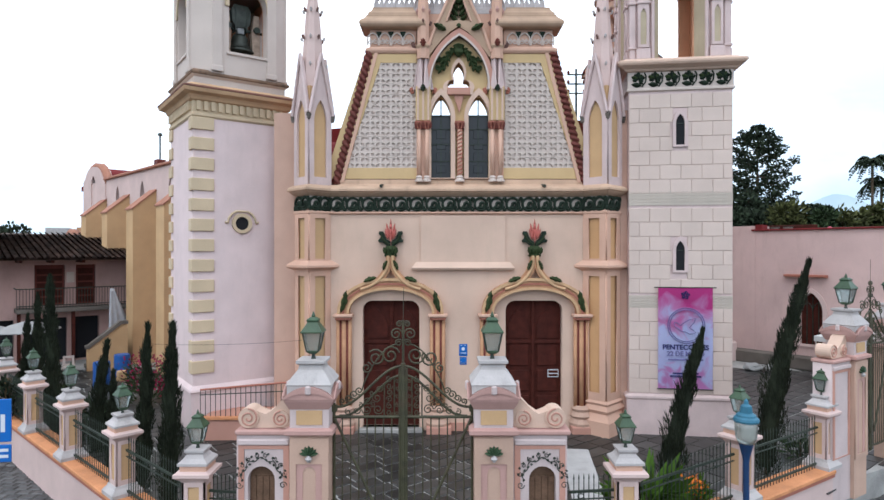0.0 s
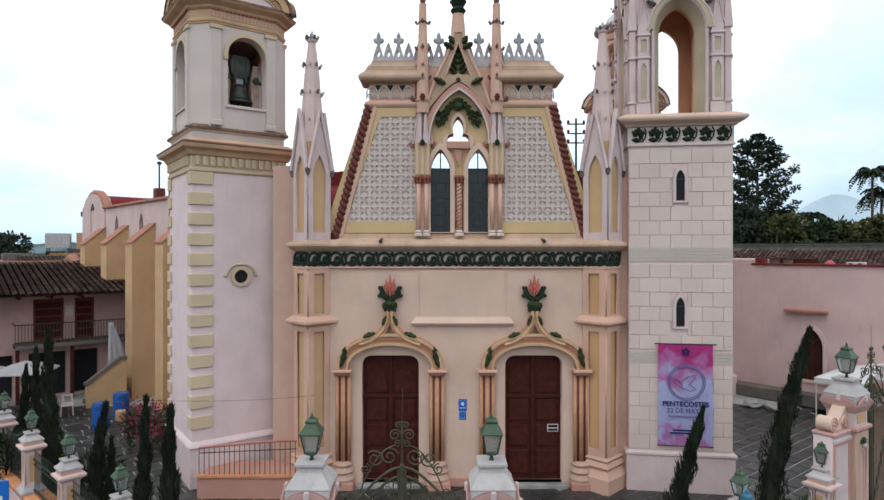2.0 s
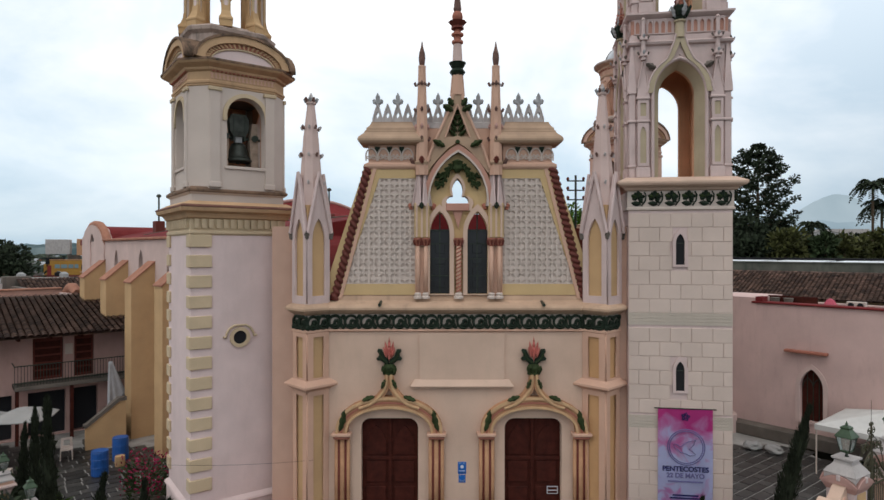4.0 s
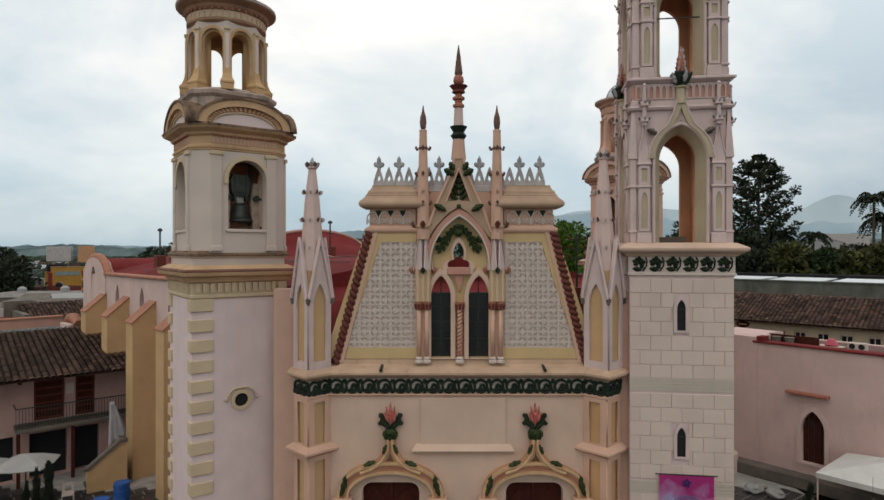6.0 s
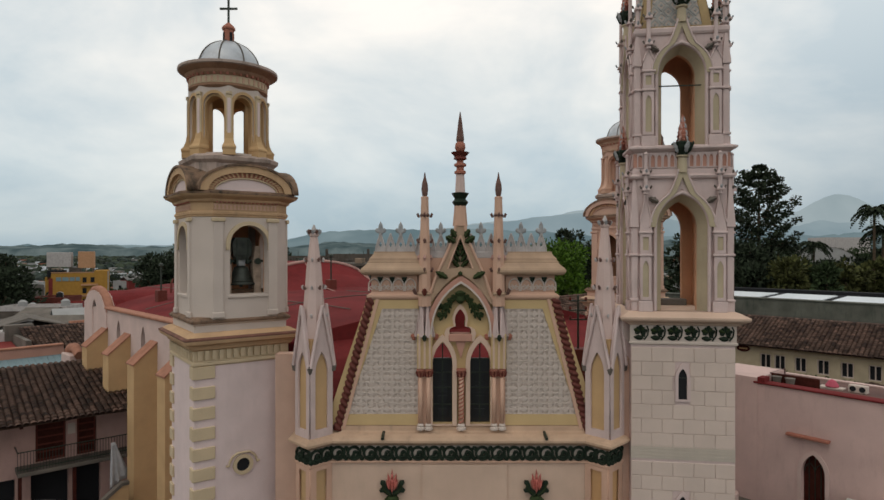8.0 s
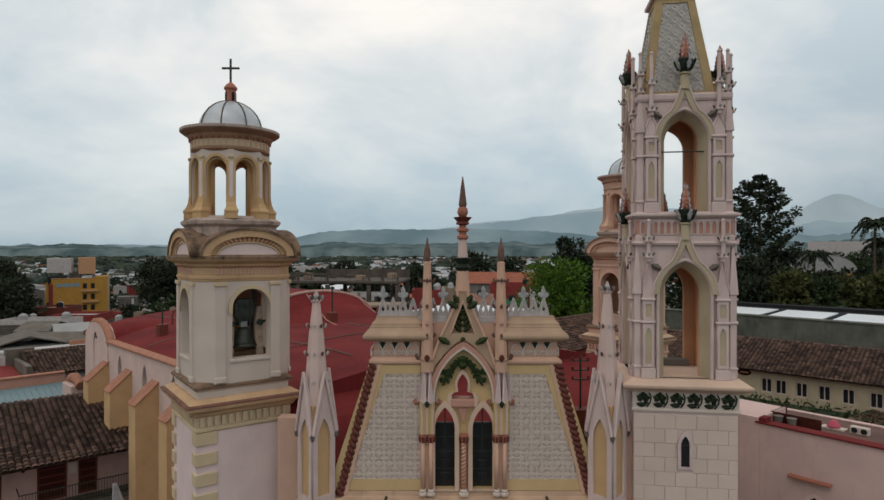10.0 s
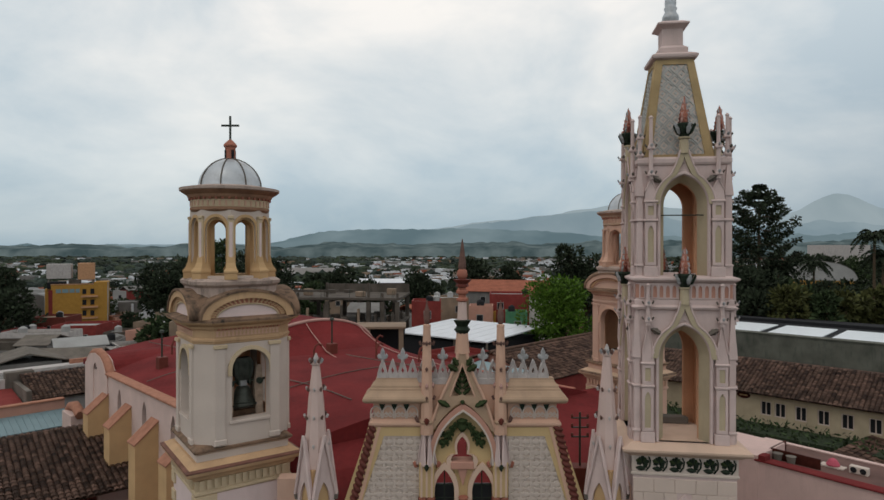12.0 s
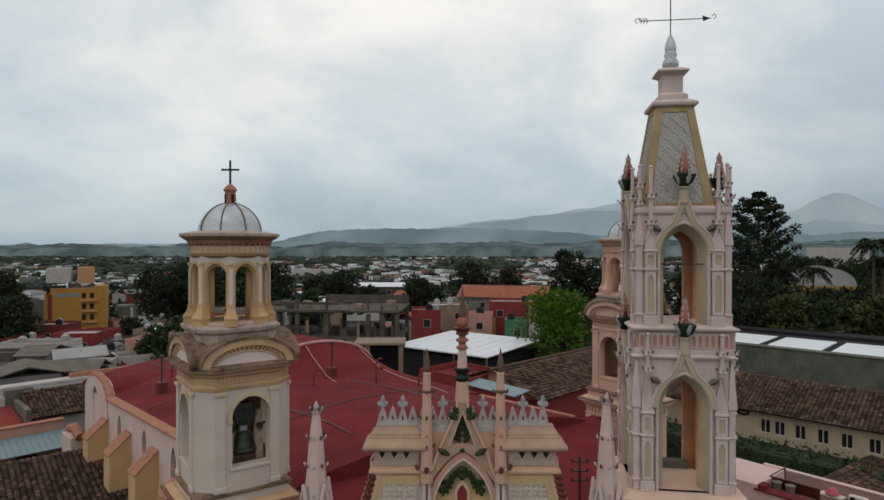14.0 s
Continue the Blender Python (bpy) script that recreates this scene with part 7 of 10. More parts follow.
def gate_pillar(m, side, niche=True):
    """Tall gate pillar with a niche wing crowned by a scroll on one side."""
    t = thing("gate_pillar", "white and peach gate pillar with scrolled niche wing", "pillar", m, group="gate pillars")
    part("shaft", box(-0.3, 0.3, -0.3, 0.3, -0.7, 2.45), PILLAR, t)
    part("front_panel", plate([(-0.3, 0.2), (0.3, 0.2), (0.3, 2.4), (-0.3, 2.4)], -0.33, -0.3, [[(-0.2, 0.3), (0.2, 0.3), (0.2, 2.0)] + [(-0.2, 2.0)]]), PILLAR, t)
    part("rose_panel", plate([(-0.2, 0.3), (0.2, 0.3), (0.2, 2.0), (-0.2, 2.0)], -0.312, -0.3, [[(-0.1, 0.3), (0.1, 0.3)] + round_arch(-0.1, 0.1, 1.85, 8)]), PALE_ROSE, t)
    for k in range(7):
        part("shell_rib", bm_moved(leaf_mesh(0.065, 0.15, 0.05, 1), pose(0, -0.34, 2.14, 0, -78 + 26 * k, 0)), LANTERN, t)
    part("pearl", lathe([(0.02, -0.05), (0.055, 0.0), (0.02, 0.05)], 10, 0, 0), OLD_WHITE, t).matrix_basis = pose(0, -0.36, 2.09)
    part("string", loft([sq_ring(0.31, 2.42), sq_ring(0.38, 2.46), sq_ring(0.38, 2.52), sq_ring(0.31, 2.55)]), PALE_ROSE, t)
    part("attic", loft([sq_ring(0.3, 2.54), sq_ring(0.3, 2.86)]), PALE_WALL, t)
    part("attic_panel", plate([(-0.2, 2.6), (0.2, 2.6), (0.2, 2.82), (-0.2, 2.82)], -0.315, -0.3), OCHRE, t)
    part("entablature", loft([sq_ring(0.31, 2.84), sq_ring(0.34, 2.9), sq_ring(0.36, 2.94), sq_ring(0.375, 2.97), sq_ring(0.375, 3.03), sq_ring(0.34, 3.07)]), PALE_ROSE, t)
    for f in range(4):
        arc = [(0.385 - 0.077 * i, 3.03 + 0.17 * math.sin(math.pi * i / 10) ** 0.8) for i in range(11)]
        arc2 = [(0.385 - 0.077 * i, 3.0 + 0.11 * math.sin(math.pi * i / 10) ** 0.8) for i in range(11)]
        pd = part("pediment", moved(plate([(0.38, 3.0), *arc, (-0.38, 3.0)], -0.39, -0.33), pose(0, 0, 0, 0, 0, 90 * f)), PALE_ROSE, t)
        part("pediment_hood", moved(plate(arc + arc2[::-1], -0.41, -0.33), pose(0, 0, 0, 0, 0, 90 * f)), PALE_ROSE, pd)
        part("keystone", bm_moved(box(-0.045, 0.045, -0.43, -0.37, 3.08, 3.22, bevel=0.02), pose(0, 0, 0, 0, 0, 90 * f)), PALE_WALL, pd)
    part("cap", loft([sq_ring(0.34, 3.04), sq_ring(0.34, 3.2), sq_ring(0.352, 3.22), sq_ring(0.28, 3.33), sq_ring(0.2, 3.43), sq_ring(0.18, 3.5), sq_ring(0.23, 3.53), sq_ring(0.23, 3.57)]), OLD_WHITE, t, "white swept cap")
    # niche wing
    sd = side
    x0, x1 = sorted((sd * 0.3, sd * 1.15))
    c = (x0 + x1) / 2 + sd * 0.04
    arch = round_arch(c - 0.21, c + 0.21, 1.72, 10, foot=0.5)
    part("wing_wall", plate([(x0, -0.7), (x1, -0.7), (x1, 2.42), (x0, 2.42)], -0.22, 0.18, [arch] if niche else []), PALE_WALL, t, "pinkish white wing with an arched niche")
    if niche:
        part("niche_back", box(c - 0.3, c + 0.3, 0.0, 0.06, 0.4, 2.0), DARK, t)
        part("niche_door", plate(arch, -0.1, -0.06), OLD_TIMBER, t, "brown boarded niche door")
        for q in range(4):
            part("niche_board", box(c - 0.2 + 0.103 * q, c - 0.11 + 0.103 * q, -0.115, -0.1, 0.5, 1.74), OLD_TIMBER, t)
    part("wing_fillet", plate([(x0 + 0.03, 0.3), (x1 - 0.03, 0.3), (x1 - 0.03, 2.3), (x0 + 0.03, 2.3)], -0.235, -0.22, [[(x0 + 0.12, 0.3 + 0.02), (x1 - 0.12, 0.32), (x1 - 0.12, 2.2), (x0 + 0.12, 2.2)]]), BLUSH, t)
    part("wing_ledge", box(x0 - 0.02, x1 + 0.05, -0.27, 0.22, 2.42, 2.5, bevel=0.02), PALE_ROSE, t)
    part("wing_cornice", box(x0 + 0.02, x1 - 0.02, -0.26, -0.22, 2.26, 2.36, bevel=0.02), PALE_WALL, t)
    xa, xb = sd * 0.42, sd * 0.98
    for cx, cz, r, dirn in ((xb, 2.67, 0.16, 1), (xa + sd * 0.06, 2.66, 0.13, -1)):
        part("volute", bm_moved(lathe([(r, -0.16), (r, 0.16)], 20), pose(cx, -0.02, cz, 90, 0, 0)), CREAM, t)
        part("volute_line", rods([[(x, -0.185, z) for x, z in spiral(cx, cz, r * 0.92, r * 0.15, math.pi / 2, dirn * sd * 1.75, 30)]], 0.014), BLUSH, t)
    sweep_o = [(xb, 2.83), (sd * 0.86, 2.78), (sd * 0.72, 2.72), (sd * 0.6, 2.8), (sd * 0.46, 2.95), (sd * 0.32, 3.02)]
    part("scroll", plate(sweep_o + [(sd * 0.32, 2.51), (xb, 2.51)], -0.15, 0.12), CREAM, t)
    for i in range(27 if niche else 0):
        a = math.pi * (i / 26)
        rr = 0.3 + (0.055 if i % 2 else -0.02) + 0.02 * math.sin(5 * a)
        part("vine_leaf", bm_moved(leaf_mesh(0.036, 0.052, 0.015, 1), pose(c + rr * math.cos(a), -0.24, 1.74 + rr * 1.06 * math.sin(a), 0, 90 - math.degrees(a) + (50 if i % 2 else -60), 0)), IRON, t)
    if niche:
        part("vine", rods([[(c + (0.3 + 0.025 * math.sin(9 * a)) * math.cos(a), -0.235, 1.74 + (0.31 + 0.025 * math.sin(9 * a)) * math.sin(a)) for a in (math.pi * i / 40 for i in range(41))]], 0.007, 0), IRON, t)
        for i in range(8):
            a = math.pi * (i + 0.5) / 8
            part("vine_curl", rods([[(x, -0.235, z) for x, z in spiral(c + 0.36 * math.cos(a), 1.74 + 0.37 * math.sin(a), 0.042, 0.01, a, 1.2 if i % 2 else -1.2, 10)]], 0.006, 0), IRON, t)
        for q in (-1, 1):
            part("vine_curl", rods([[(x, -0.235, z) for x, z in spiral(c + q * 0.34, 1.64, 0.06, 0.015, 0, q * 1.2, 12)]], 0.007, 0), IRON, t)
    return t


gate_pillar(pose(-2.05, -8.3, 0), -1)
gate_pillar(pose(0.8, -8.3, 0), 1)
lantern(pose(-2.05, -8.3, 3.57), 0.92)
lantern(pose(0.8, -8.3, 3.57), 0.92)
RG = 33
gate_pillar(pose(9.4, -3.84, 0.37, 0, 0, RG), -1, False)
lantern(pose(9.4, -3.84, 3.94, 0, 0, RG), 1.0)
gate_pillar(pose(9.4, -3.84, 0.37, 0, 0, RG) @ pose(2.5, 0, 0), 1)
lantern(pose(9.4, -3.84, 0.37, 0, 0, RG) @ pose(2.5, 0, 3.57), 1.0)


def iron_gate(m, x0, x1, seed=1):
    """Double gate with a bell-shaped head, large scrolls above it and fine scrollwork below."""
    t = thing("iron_gate", "ornate olive-green double iron gate with scrollwork head", "gate", m)
    c, h = (x0 + x1) / 2, (x1 - x0) / 2

    def head(x):
        q = min(1.0, abs(x - c) / h)
        return 2.8 + 0.65 * (0.5 + 0.5 * math.cos(math.pi * min(1.0, q / 0.95)))

    def curl(name, x, z, r, a0, tn, parent, w=0.011):
        part(name, rods([[(px, 0, pz) for px, pz in spiral(x, z, r, r * 0.2, a0, tn, 20)]], w, 0), GATE_IRON, parent)

    for s in (-1, 1):
        leaf = part("leaf_frame", rods([[(c + s * h, 0, 0.1), (c + s * h, 0, 2.86)], [(c + s * 0.05, 0, 0.1), (c + s * 0.05, 0, 3.42)], [(c + s * h, 0, 2.64), (c + s * 0.05, 0, 2.64)],
                                        [(c + s * h, 0, 0.15), (c + s * 0.05, 0, 0.15)]], 0.024), GATE_IRON, t, "iron gate leaf with bars and brace")
        part("arched_head", rods([[(c + s * h * (1 - i / 24), 0, head(c + s * h * (1 - i / 24))) for i in range(25)],
                                  [(c + s * h * (1 - i / 24) * 0.93, 0.02, head(c + s * h * (1 - i / 24)) - 0.15) for i in range(25)]], 0.022), GATE_IRON, leaf)
        for i in range(1, 8):
            x = c + s * (0.05 + (h - 0.05) * i / 8)
            part("bar", rods([[(x, 0, 0.12), (x, 0, 2.64)]], 0.011, 0), GATE_IRON, leaf)
        for x in (0.14, 0.3):
            part("upright", rods([[(c + s * x, 0, 2.64), (c + s * x, 0, head(c + s * x) - 0.14)]], 0.011, 0), GATE_IRON, leaf)
        for k in range(6):
            curl("scroll", c + s * 0.22, 2.71 + 0.105 * k, 0.052, 1.57 * k, 1.3 * (1 if k % 2 else -1), leaf, 0.008)
        for k in range(5):
            curl("scroll", c + s * 0.095, 2.7 + 0.13 * k, 0.036, 1.57 * k, 1.2 * (1 if k % 2 else -1), leaf, 0.007)
        for x, z, r, a0, tn in ((0.4, 2.76, 0.085, 0, 1.5), (0.42, 2.94, 0.08, 2, -1.5), (0.38, 3.09, 0.06, 1, 1.4), (0.58, 2.75, 0.08, 3, -1.5), (0.57, 2.9, 0.065, 0, 1.4), (0.74, 2.74, 0.065, 1, 1.4), (0.88, 2.72, 0.05, 2, -1.3), (0.5, 3.02, 0.04, 0, 1.2), (0.68, 2.83, 0.04, 2, 1.2), (0.49, 2.84, 0.045, 4, -1.2)):
            curl("scroll", c + s * x * h / 1.1, z, r, a0, s * tn, leaf, 0.009)
        curl("large_scroll", c + s * 0.2, 3.62, 0.15, 0.3, -s * 1.6, leaf, 0.014)
        curl("large_scroll", c + s * 0.43, 3.58, 0.14, 2.4, s * 1.6, leaf, 0.014)
        curl("large_scroll", c + s * 0.58, 3.42, 0.09, 1.4, s * 1.5, leaf, 0.012)
        part("overarch", rods([[(c + s * (0.66 - 0.56 * q), 0, 3.06 + 0.74 * math.sin(1.5 * q) ** 0.8) for q in (i / 14 for i in range(15))]], 0.011, 0), GATE_IRON, leaf)
        for x, r in ((0.7, 0.065), (0.78, 0.07), (0.87, 0.06), (0.97, 0.05)):
            curl("crest_scroll", c + s * x * h / 1.1, head(c + s * x * h / 1.1) + r + 0.03, r, -1.2, s * 1.4, leaf, 0.011)
        part("corner_boss", box(c + s * h - 0.05, c + s * h + 0.05, -0.04, 0.04, 2.72, 2.84, bevel=0.02), GATE_IRON, leaf)
        part("brace", rods([[(c + s * (h - 0.02), -0.04, 2.62), (c + s * 0.1, -0.04, 0.5)]], 0.024), GATE_IRON, leaf)
    part("meeting_post", box(c - 0.035, c + 0.035, -0.03, 0.03, 0.05, 3.5, bevel=0.01), GATE_IRON, t)
    f = part("finial", rods([[(c, 0, 3.45), (c, 0, 4.18)]], 0.02), GATE_IRON, t, "scrolled iron finial")
    part("finial_wire", rods([[(c, 0, 4.15), (c + 0.01, 0, 4.7)]], 0.005, 0), GATE_IRON, f)
    for s in (-1, 1):
        for z, r in ((3.82, 0.07), (3.96, 0.11), (4.12, 0.06)):
            part("finial_scroll", rods([[(x, 0, zz) for x, zz in spiral(c + s * r, z, r * 0.9, r * 0.2, math.pi if s > 0 else 0, -s * 1.5, 18)]], 0.012, 0), GATE_IRON, f)
    return t


iron_gate(pose(0, -8.3, 0), -1.72, 0.48)
iron_gate(pose(9.4, -3.84, 0.37, 0, 0, RG), 0.32, 2.18, 2)

# ---- railing and ramp beside the doors ----
ramp = thing("entrance_ramp", "pink entrance ramp with iron handrail", "ramp")
part("ramp_body", loft([[(-6.75, -1.15, 0), (-3.9, -1.15, 0), (-3.9, 0.28, 0), (-6.75, 0.28, 0)], [(-6.75, -1.15, 0.58), (-3.9, -1.15, 0.62), (-3.9, 0.28, 0.62), (-6.75, 0.28, 0.58)]]), BLUSH, ramp)
part("kerb", box(-6.75, -3.95, -1.2, -1.08, 0.6, 0.69, bevel=0.01), LEDGE, ramp)
part("handrail", rods([[(-6.7, -1.13, 1.42), (-4.4, -1.13, 1.62), (-4.0, -1.13, 1.62)]], 0.03), ROSE, ramp)
for i in range(20):
    x = -6.7 + 0.14 * i
    zt = 1.42 + min(0.2, 0.2 * (x + 6.7) / 2.3)
    part("baluster", rods([[(x, -1.13, 0.68), (x, -1.13, zt)]], 0.011, 0), IRON, ramp)
part("mid_rail", rods([[(-6.7, -1.13, 1.28), (-4.0, -1.13, 1.4)]], 0.014, 0), IRON, ramp)


# ---- plants ----
def blades(points, dirs, lengths, widths, rnd):
    """Leaf blades as folded two-quad strips: returns vertex and face lists."""
    v, f = [], []
    for p, d, L, w in zip(points, dirs, lengths, widths):
        d = Vector(d).normalized()
        side = d.cross(Vector((rnd.uniform(-1, 1), rnd.uniform(-1, 1), rnd.uniform(-1, 1)))).normalized() * w
        p = Vector(p)
        b = len(v)
        v += [tuple(p - side * 0.4), tuple(p + side * 0.4), tuple(p + d * L * 0.55 + side), tuple(p + d * L * 0.55 - side), tuple(p + d * L)]
        f += [(b, b + 1, b + 2, b + 3), (b + 3, b + 2, b + 4)]
    return v, f


def leaf_object(name, v, f, material, parent, label=""):
    me = bpy.data.meshes.new(name)
    me.from_pydata(v, [], f)
    return part(name, me, material, parent, label)


def cypress(x, y, h, r, lean=0.0, seed=0, twin=0.0):
    rnd = random.Random(seed)
    t = thing("cypress", "slender dark green cypress leaning slightly", "tree", pose(x, y, 0), group="yard cypresses")
    axis = lambda q: Vector((lean * q ** 1.6, 0.05 * math.sin(3 * q + seed), h * q))
    prof = lambda q: r * (0.55 + 0.75 * q) if q < 0.3 else r * (0.78 * (1 - ((q - 0.3) / 0.7)) ** 0.75 + 0.04)
    part("trunk", loft([[tuple(axis(q) + Vector((0.05 * (1 - q) * math.cos(a), 0.05 * (1 - q) * math.sin(a), 0))) for a in (k * math.pi / 3 for k in range(6))] for q in (0, 0.3, 0.6, 0.9)]), BARK, t)
    core = []
    for q in (0.04, 0.12, 0.3, 0.5, 0.7, 0.88, 0.98):
        core.append([tuple(axis(q) + Vector((prof(q) * 0.74 * math.cos(a) * (1 + 0.12 * math.sin(5 * a + 9 * q)), prof(q) * 0.74 * math.sin(a), 0))) for a in (k * math.pi / 4 for k in range(8))])
    part("inner_crown", loft(core), CYPRESS_LEAF, t)
    P, D, L, W = [], [], [], []
    n = int(5200 * h / 4)
    for i in range(n):
        q = rnd.random() ** 0.9
        a = rnd.uniform(0, 2 * math.pi)
        lump = 1 + 0.28 * math.sin(3 * a + 11 * q + seed) + 0.22 * math.sin(31 * q + 2 * a + seed)
        rad = prof(q) * lump * rnd.uniform(0.55, 1.0)
        P.append(axis(q) + Vector((rad * math.cos(a), rad * math.sin(a), 0)))
        tuft = 0.12 + 0.55 * max(0.0, math.sin(31 * q + 2 * a + seed)) * rnd.random()
        D.append((tuft * math.cos(a), tuft * math.sin(a), 1.0))
        L.append(rnd.uniform(0.08, 0.2))
        W.append(rnd.uniform(0.006, 0.013))
    v, f = blades(P, D, L, W, rnd)
    leaf_object("crown", v, f, CYPRESS_LEAF, t)
    return t


for i, (x, y, h, r, lean) in enumerate(((-6.6, -4.6, 3.6, 0.2, 0.12), (-5.35, -6.1, 3.8, 0.25, 0.1), (-9.0, -2.2, 2.9, 0.24, 0.35), (-11.05, -0.7, 4.5, 0.32, -0.1), (-12.2, 0.4, 3.9, 0.22, -0.05),
                                        (-13.2, 1.2, 3.2, 0.2, 0.1), (-8.0, -3.3, 2.3, 0.16, 0.05), (4.62, -5.55, 3.6, 0.3, 0.72), (7.65, -3.65, 5.0, 0.36, 1.0))):
    cypress(x, y, h, r, lean, i)


def bush(m, n, rad, hgt, blade, material, name, label, category, seed, droop=0.3, flower=None):
    rnd = random.Random(seed)
    t = thing(name, label, category, m)
    P, D, L, W = [], [], [], []
    for i in range(n):
        a, e = rnd.uniform(0, 2 * math.pi), rnd.uniform(0.1, 1.0)
        rr = rad * math.sqrt(rnd.random()) * 0.8
        P.append((rr * math.cos(a), rr * math.sin(a), hgt * rnd.random() * 0.8))
        D.append((math.cos(a) * (1 - e * 0.6), math.sin(a) * (1 - e * 0.6), e - droop * rnd.random()))
        L.append(blade * rnd.uniform(0.6, 1.2))
        W.append(blade * rnd.uniform(0.07, 0.13))
    v, f = blades(P, D, L, W, rnd)
    leaf_object("foliage", v, f, material, t)
    part("stem", lathe([(0.05, 0), (0.03, hgt * 0.7)], 6), BARK, t)
    if flower:
        P = [(rad * 0.9 * rnd.uniform(-1, 1), rad * 0.9 * rnd.uniform(-1, 1), hgt * rnd.uniform(0.2, 1.05)) for _ in range(n)]
        v, f = blades(P, [(rnd.uniform(-1, 1), rnd.uniform(-1, 1), rnd.uniform(-0.3, 1)) for _ in P], [0.09] * n, [0.035] * n, rnd)
        leaf_object("blossoms", v, f, flower, t, "magenta blossoms")
    return t


MAGENTA = surface("bougainvillea", (0.3, 0.02, 0.07), vary=0.4, scale=8, random_tint=0.3)
ORANGE = surface("orange_blossom", (0.7, 0.2, 0.03), vary=0.3, scale=8)
bush(pose(3.85, -6.55, 0), 260, 0.4, 1.0, 0.75, LIGHT_LEAF, "agave_clump", "clump of long strap leaves by the fence", "plant", 3)
bush(pose(5.0, -5.95, 0), 140, 0.25, 0.75, 0.3, LIGHT_LEAF, "flowering_plant", "small plant with orange blossoms", "plant", 4, flower=ORANGE)
bush(pose(-10.3, 3.4, 0), 420, 0.85, 1.5, 0.3, FOLIAGE, "bougainvillea", "magenta bougainvillea beside the tower", "bush", 5, flower=MAGENTA)
bush(pose(-12.1, 0.6, 0), 300, 0.6, 1.2, 0.4, LIGHT_LEAF, "yard_shrub", "dense green shrub behind the fence", "bush", 6)
bush(pose(-8.9, -1.6, 0), 240, 0.35, 0.9, 0.35, FOLIAGE, "yard_shrub", "dense green shrub behind the fence", "bush", 8)
bush(pose(-13.6, 2.0, 0), 300, 0.9, 1.6, 0.5, FOLIAGE, "yard_shrub", "dense green shrub behind the fence", "bush", 9)
bush(pose(9.2, -2.4, 0), 160, 0.4, 0.5, 0.3, FOLIAGE, "yard_shrub", "dense green shrub behind the fence", "bush", 10)
for k, (x, y) in enumerate(((-12.6, -0.3), (-13.6, 0.5), (-14.8, 1.4), (-9.9, -0.8))):
    bush(pose(x, y, 0), 420, 0.7, 1.9 if k < 3 else 1.2, 0.4, CYPRESS, "yard_shrub", "dense green shrub behind the fence", "bush", 60 + k)
YUCCA = surface("variegated_leaf", (0.2, 0.27, 0.12), vary=0.4, scale=8, random_tint=0.5)
bush(pose(4.05, -6.3, 0), 130, 0.42, 0.9, 0.42, YUCCA, "spiky_plant", "spiky pale green plant behind the railing", "plant", 14)
hedge_t = thing("hedge", "clipped dark hedge with brown tips before the long house", "hedge", LM)
rnd = random.Random(11)
P = [(rnd.uniform(-8, 30), -2.4 + rnd.uniform(-1.9, 1.5), rnd.uniform(0.8, 3.45)) for _ in range(9000)]
v, f = blades(P, [(rnd.uniform(-1, 1), rnd.uniform(-1.2, 0.4), rnd.uniform(-0.2, 1)) for _ in P], [rnd.uniform(0.2, 0.45) for _ in P], [0.08] * len(P), rnd)
leaf_object("foliage", v, f, FOLIAGE, hedge_t)
part("core", box(-8, 30, -4.0, -1.1, -0.8, 3.05), CYPRESS, hedge_t)

# ---- loose things in the yard ----
BLUE = surface("blue_plastic", (0.015, 0.09, 0.32), rough=0.4, vary=0.2, scale=4)


def barrel(x, y, r=0.3, h=0.88, mat_=None, name="barrel", label="blue plastic water barrel"):
    t = thing(name, label, "barrel", pose(x, y, 0))
    part("body", lathe([(r * 0.92, 0), (r, 0.06), (r, h * 0.33), (r * 1.04, h * 0.36), (r, h * 0.39), (r, h * 0.66), (r * 1.04, h * 0.69), (r, h * 0.72), (r, h - 0.05), (r * 0.93, h)], 18), mat_ or BLUE, t, smooth=False)
    part("rim", lathe([(r * 0.95, h - 0.02), (r * 0.97, h + 0.015), (r * 0.8, h + 0.012)], 18), mat_ or BLUE, t)


barrel(-13.2, 5.6, 0.31, 0.95)
barrel(-13.3, 7.3, 0.31, 0.95)
barrel(-12.95, 6.6, 0.19, 0.4, OCHRE, "bucket", "ochre plastic bucket beside the barrels")
CLOTH = surface("white_canvas", (0.3, 0.29, 0.275), vary=0.12, scale=2, dirt=0.3, dirt_col=(0.4, 0.38, 0.34))


def parasol(x, y, h, r, tilt=0):
    t = thing("parasol", "square white market parasol", "parasol", pose(x, y, 0))
    part("pole", rods([[(0, 0, 0), (0, 0, h + 0.35)]], 0.03), IRON, t)
    ring = [(r * math.cos(math.pi / 4 * k + 0.2) * (1 if k % 2 else 0.8), r * math.sin(math.pi / 4 * k + 0.2) * (1 if k % 2 else 0.8)) for k in range(8)]
    part("canopy", loft([[(a, b, h) for a, b in ring], [(a * 1.0, b * 1.0, h + 0.04) for a, b in ring], [(a * 0.5, b * 0.5, h + 0.28) for a, b in ring], [(a * 0.03, b * 0.03, h + 0.42) for a, b in ring]]), CLOTH, t)
    for k in range(8):
        part("rib", rods([[(ring[k][0], ring[k][1], h), (0, 0, h + 0.33)]], 0.012, 0), IRON, t)


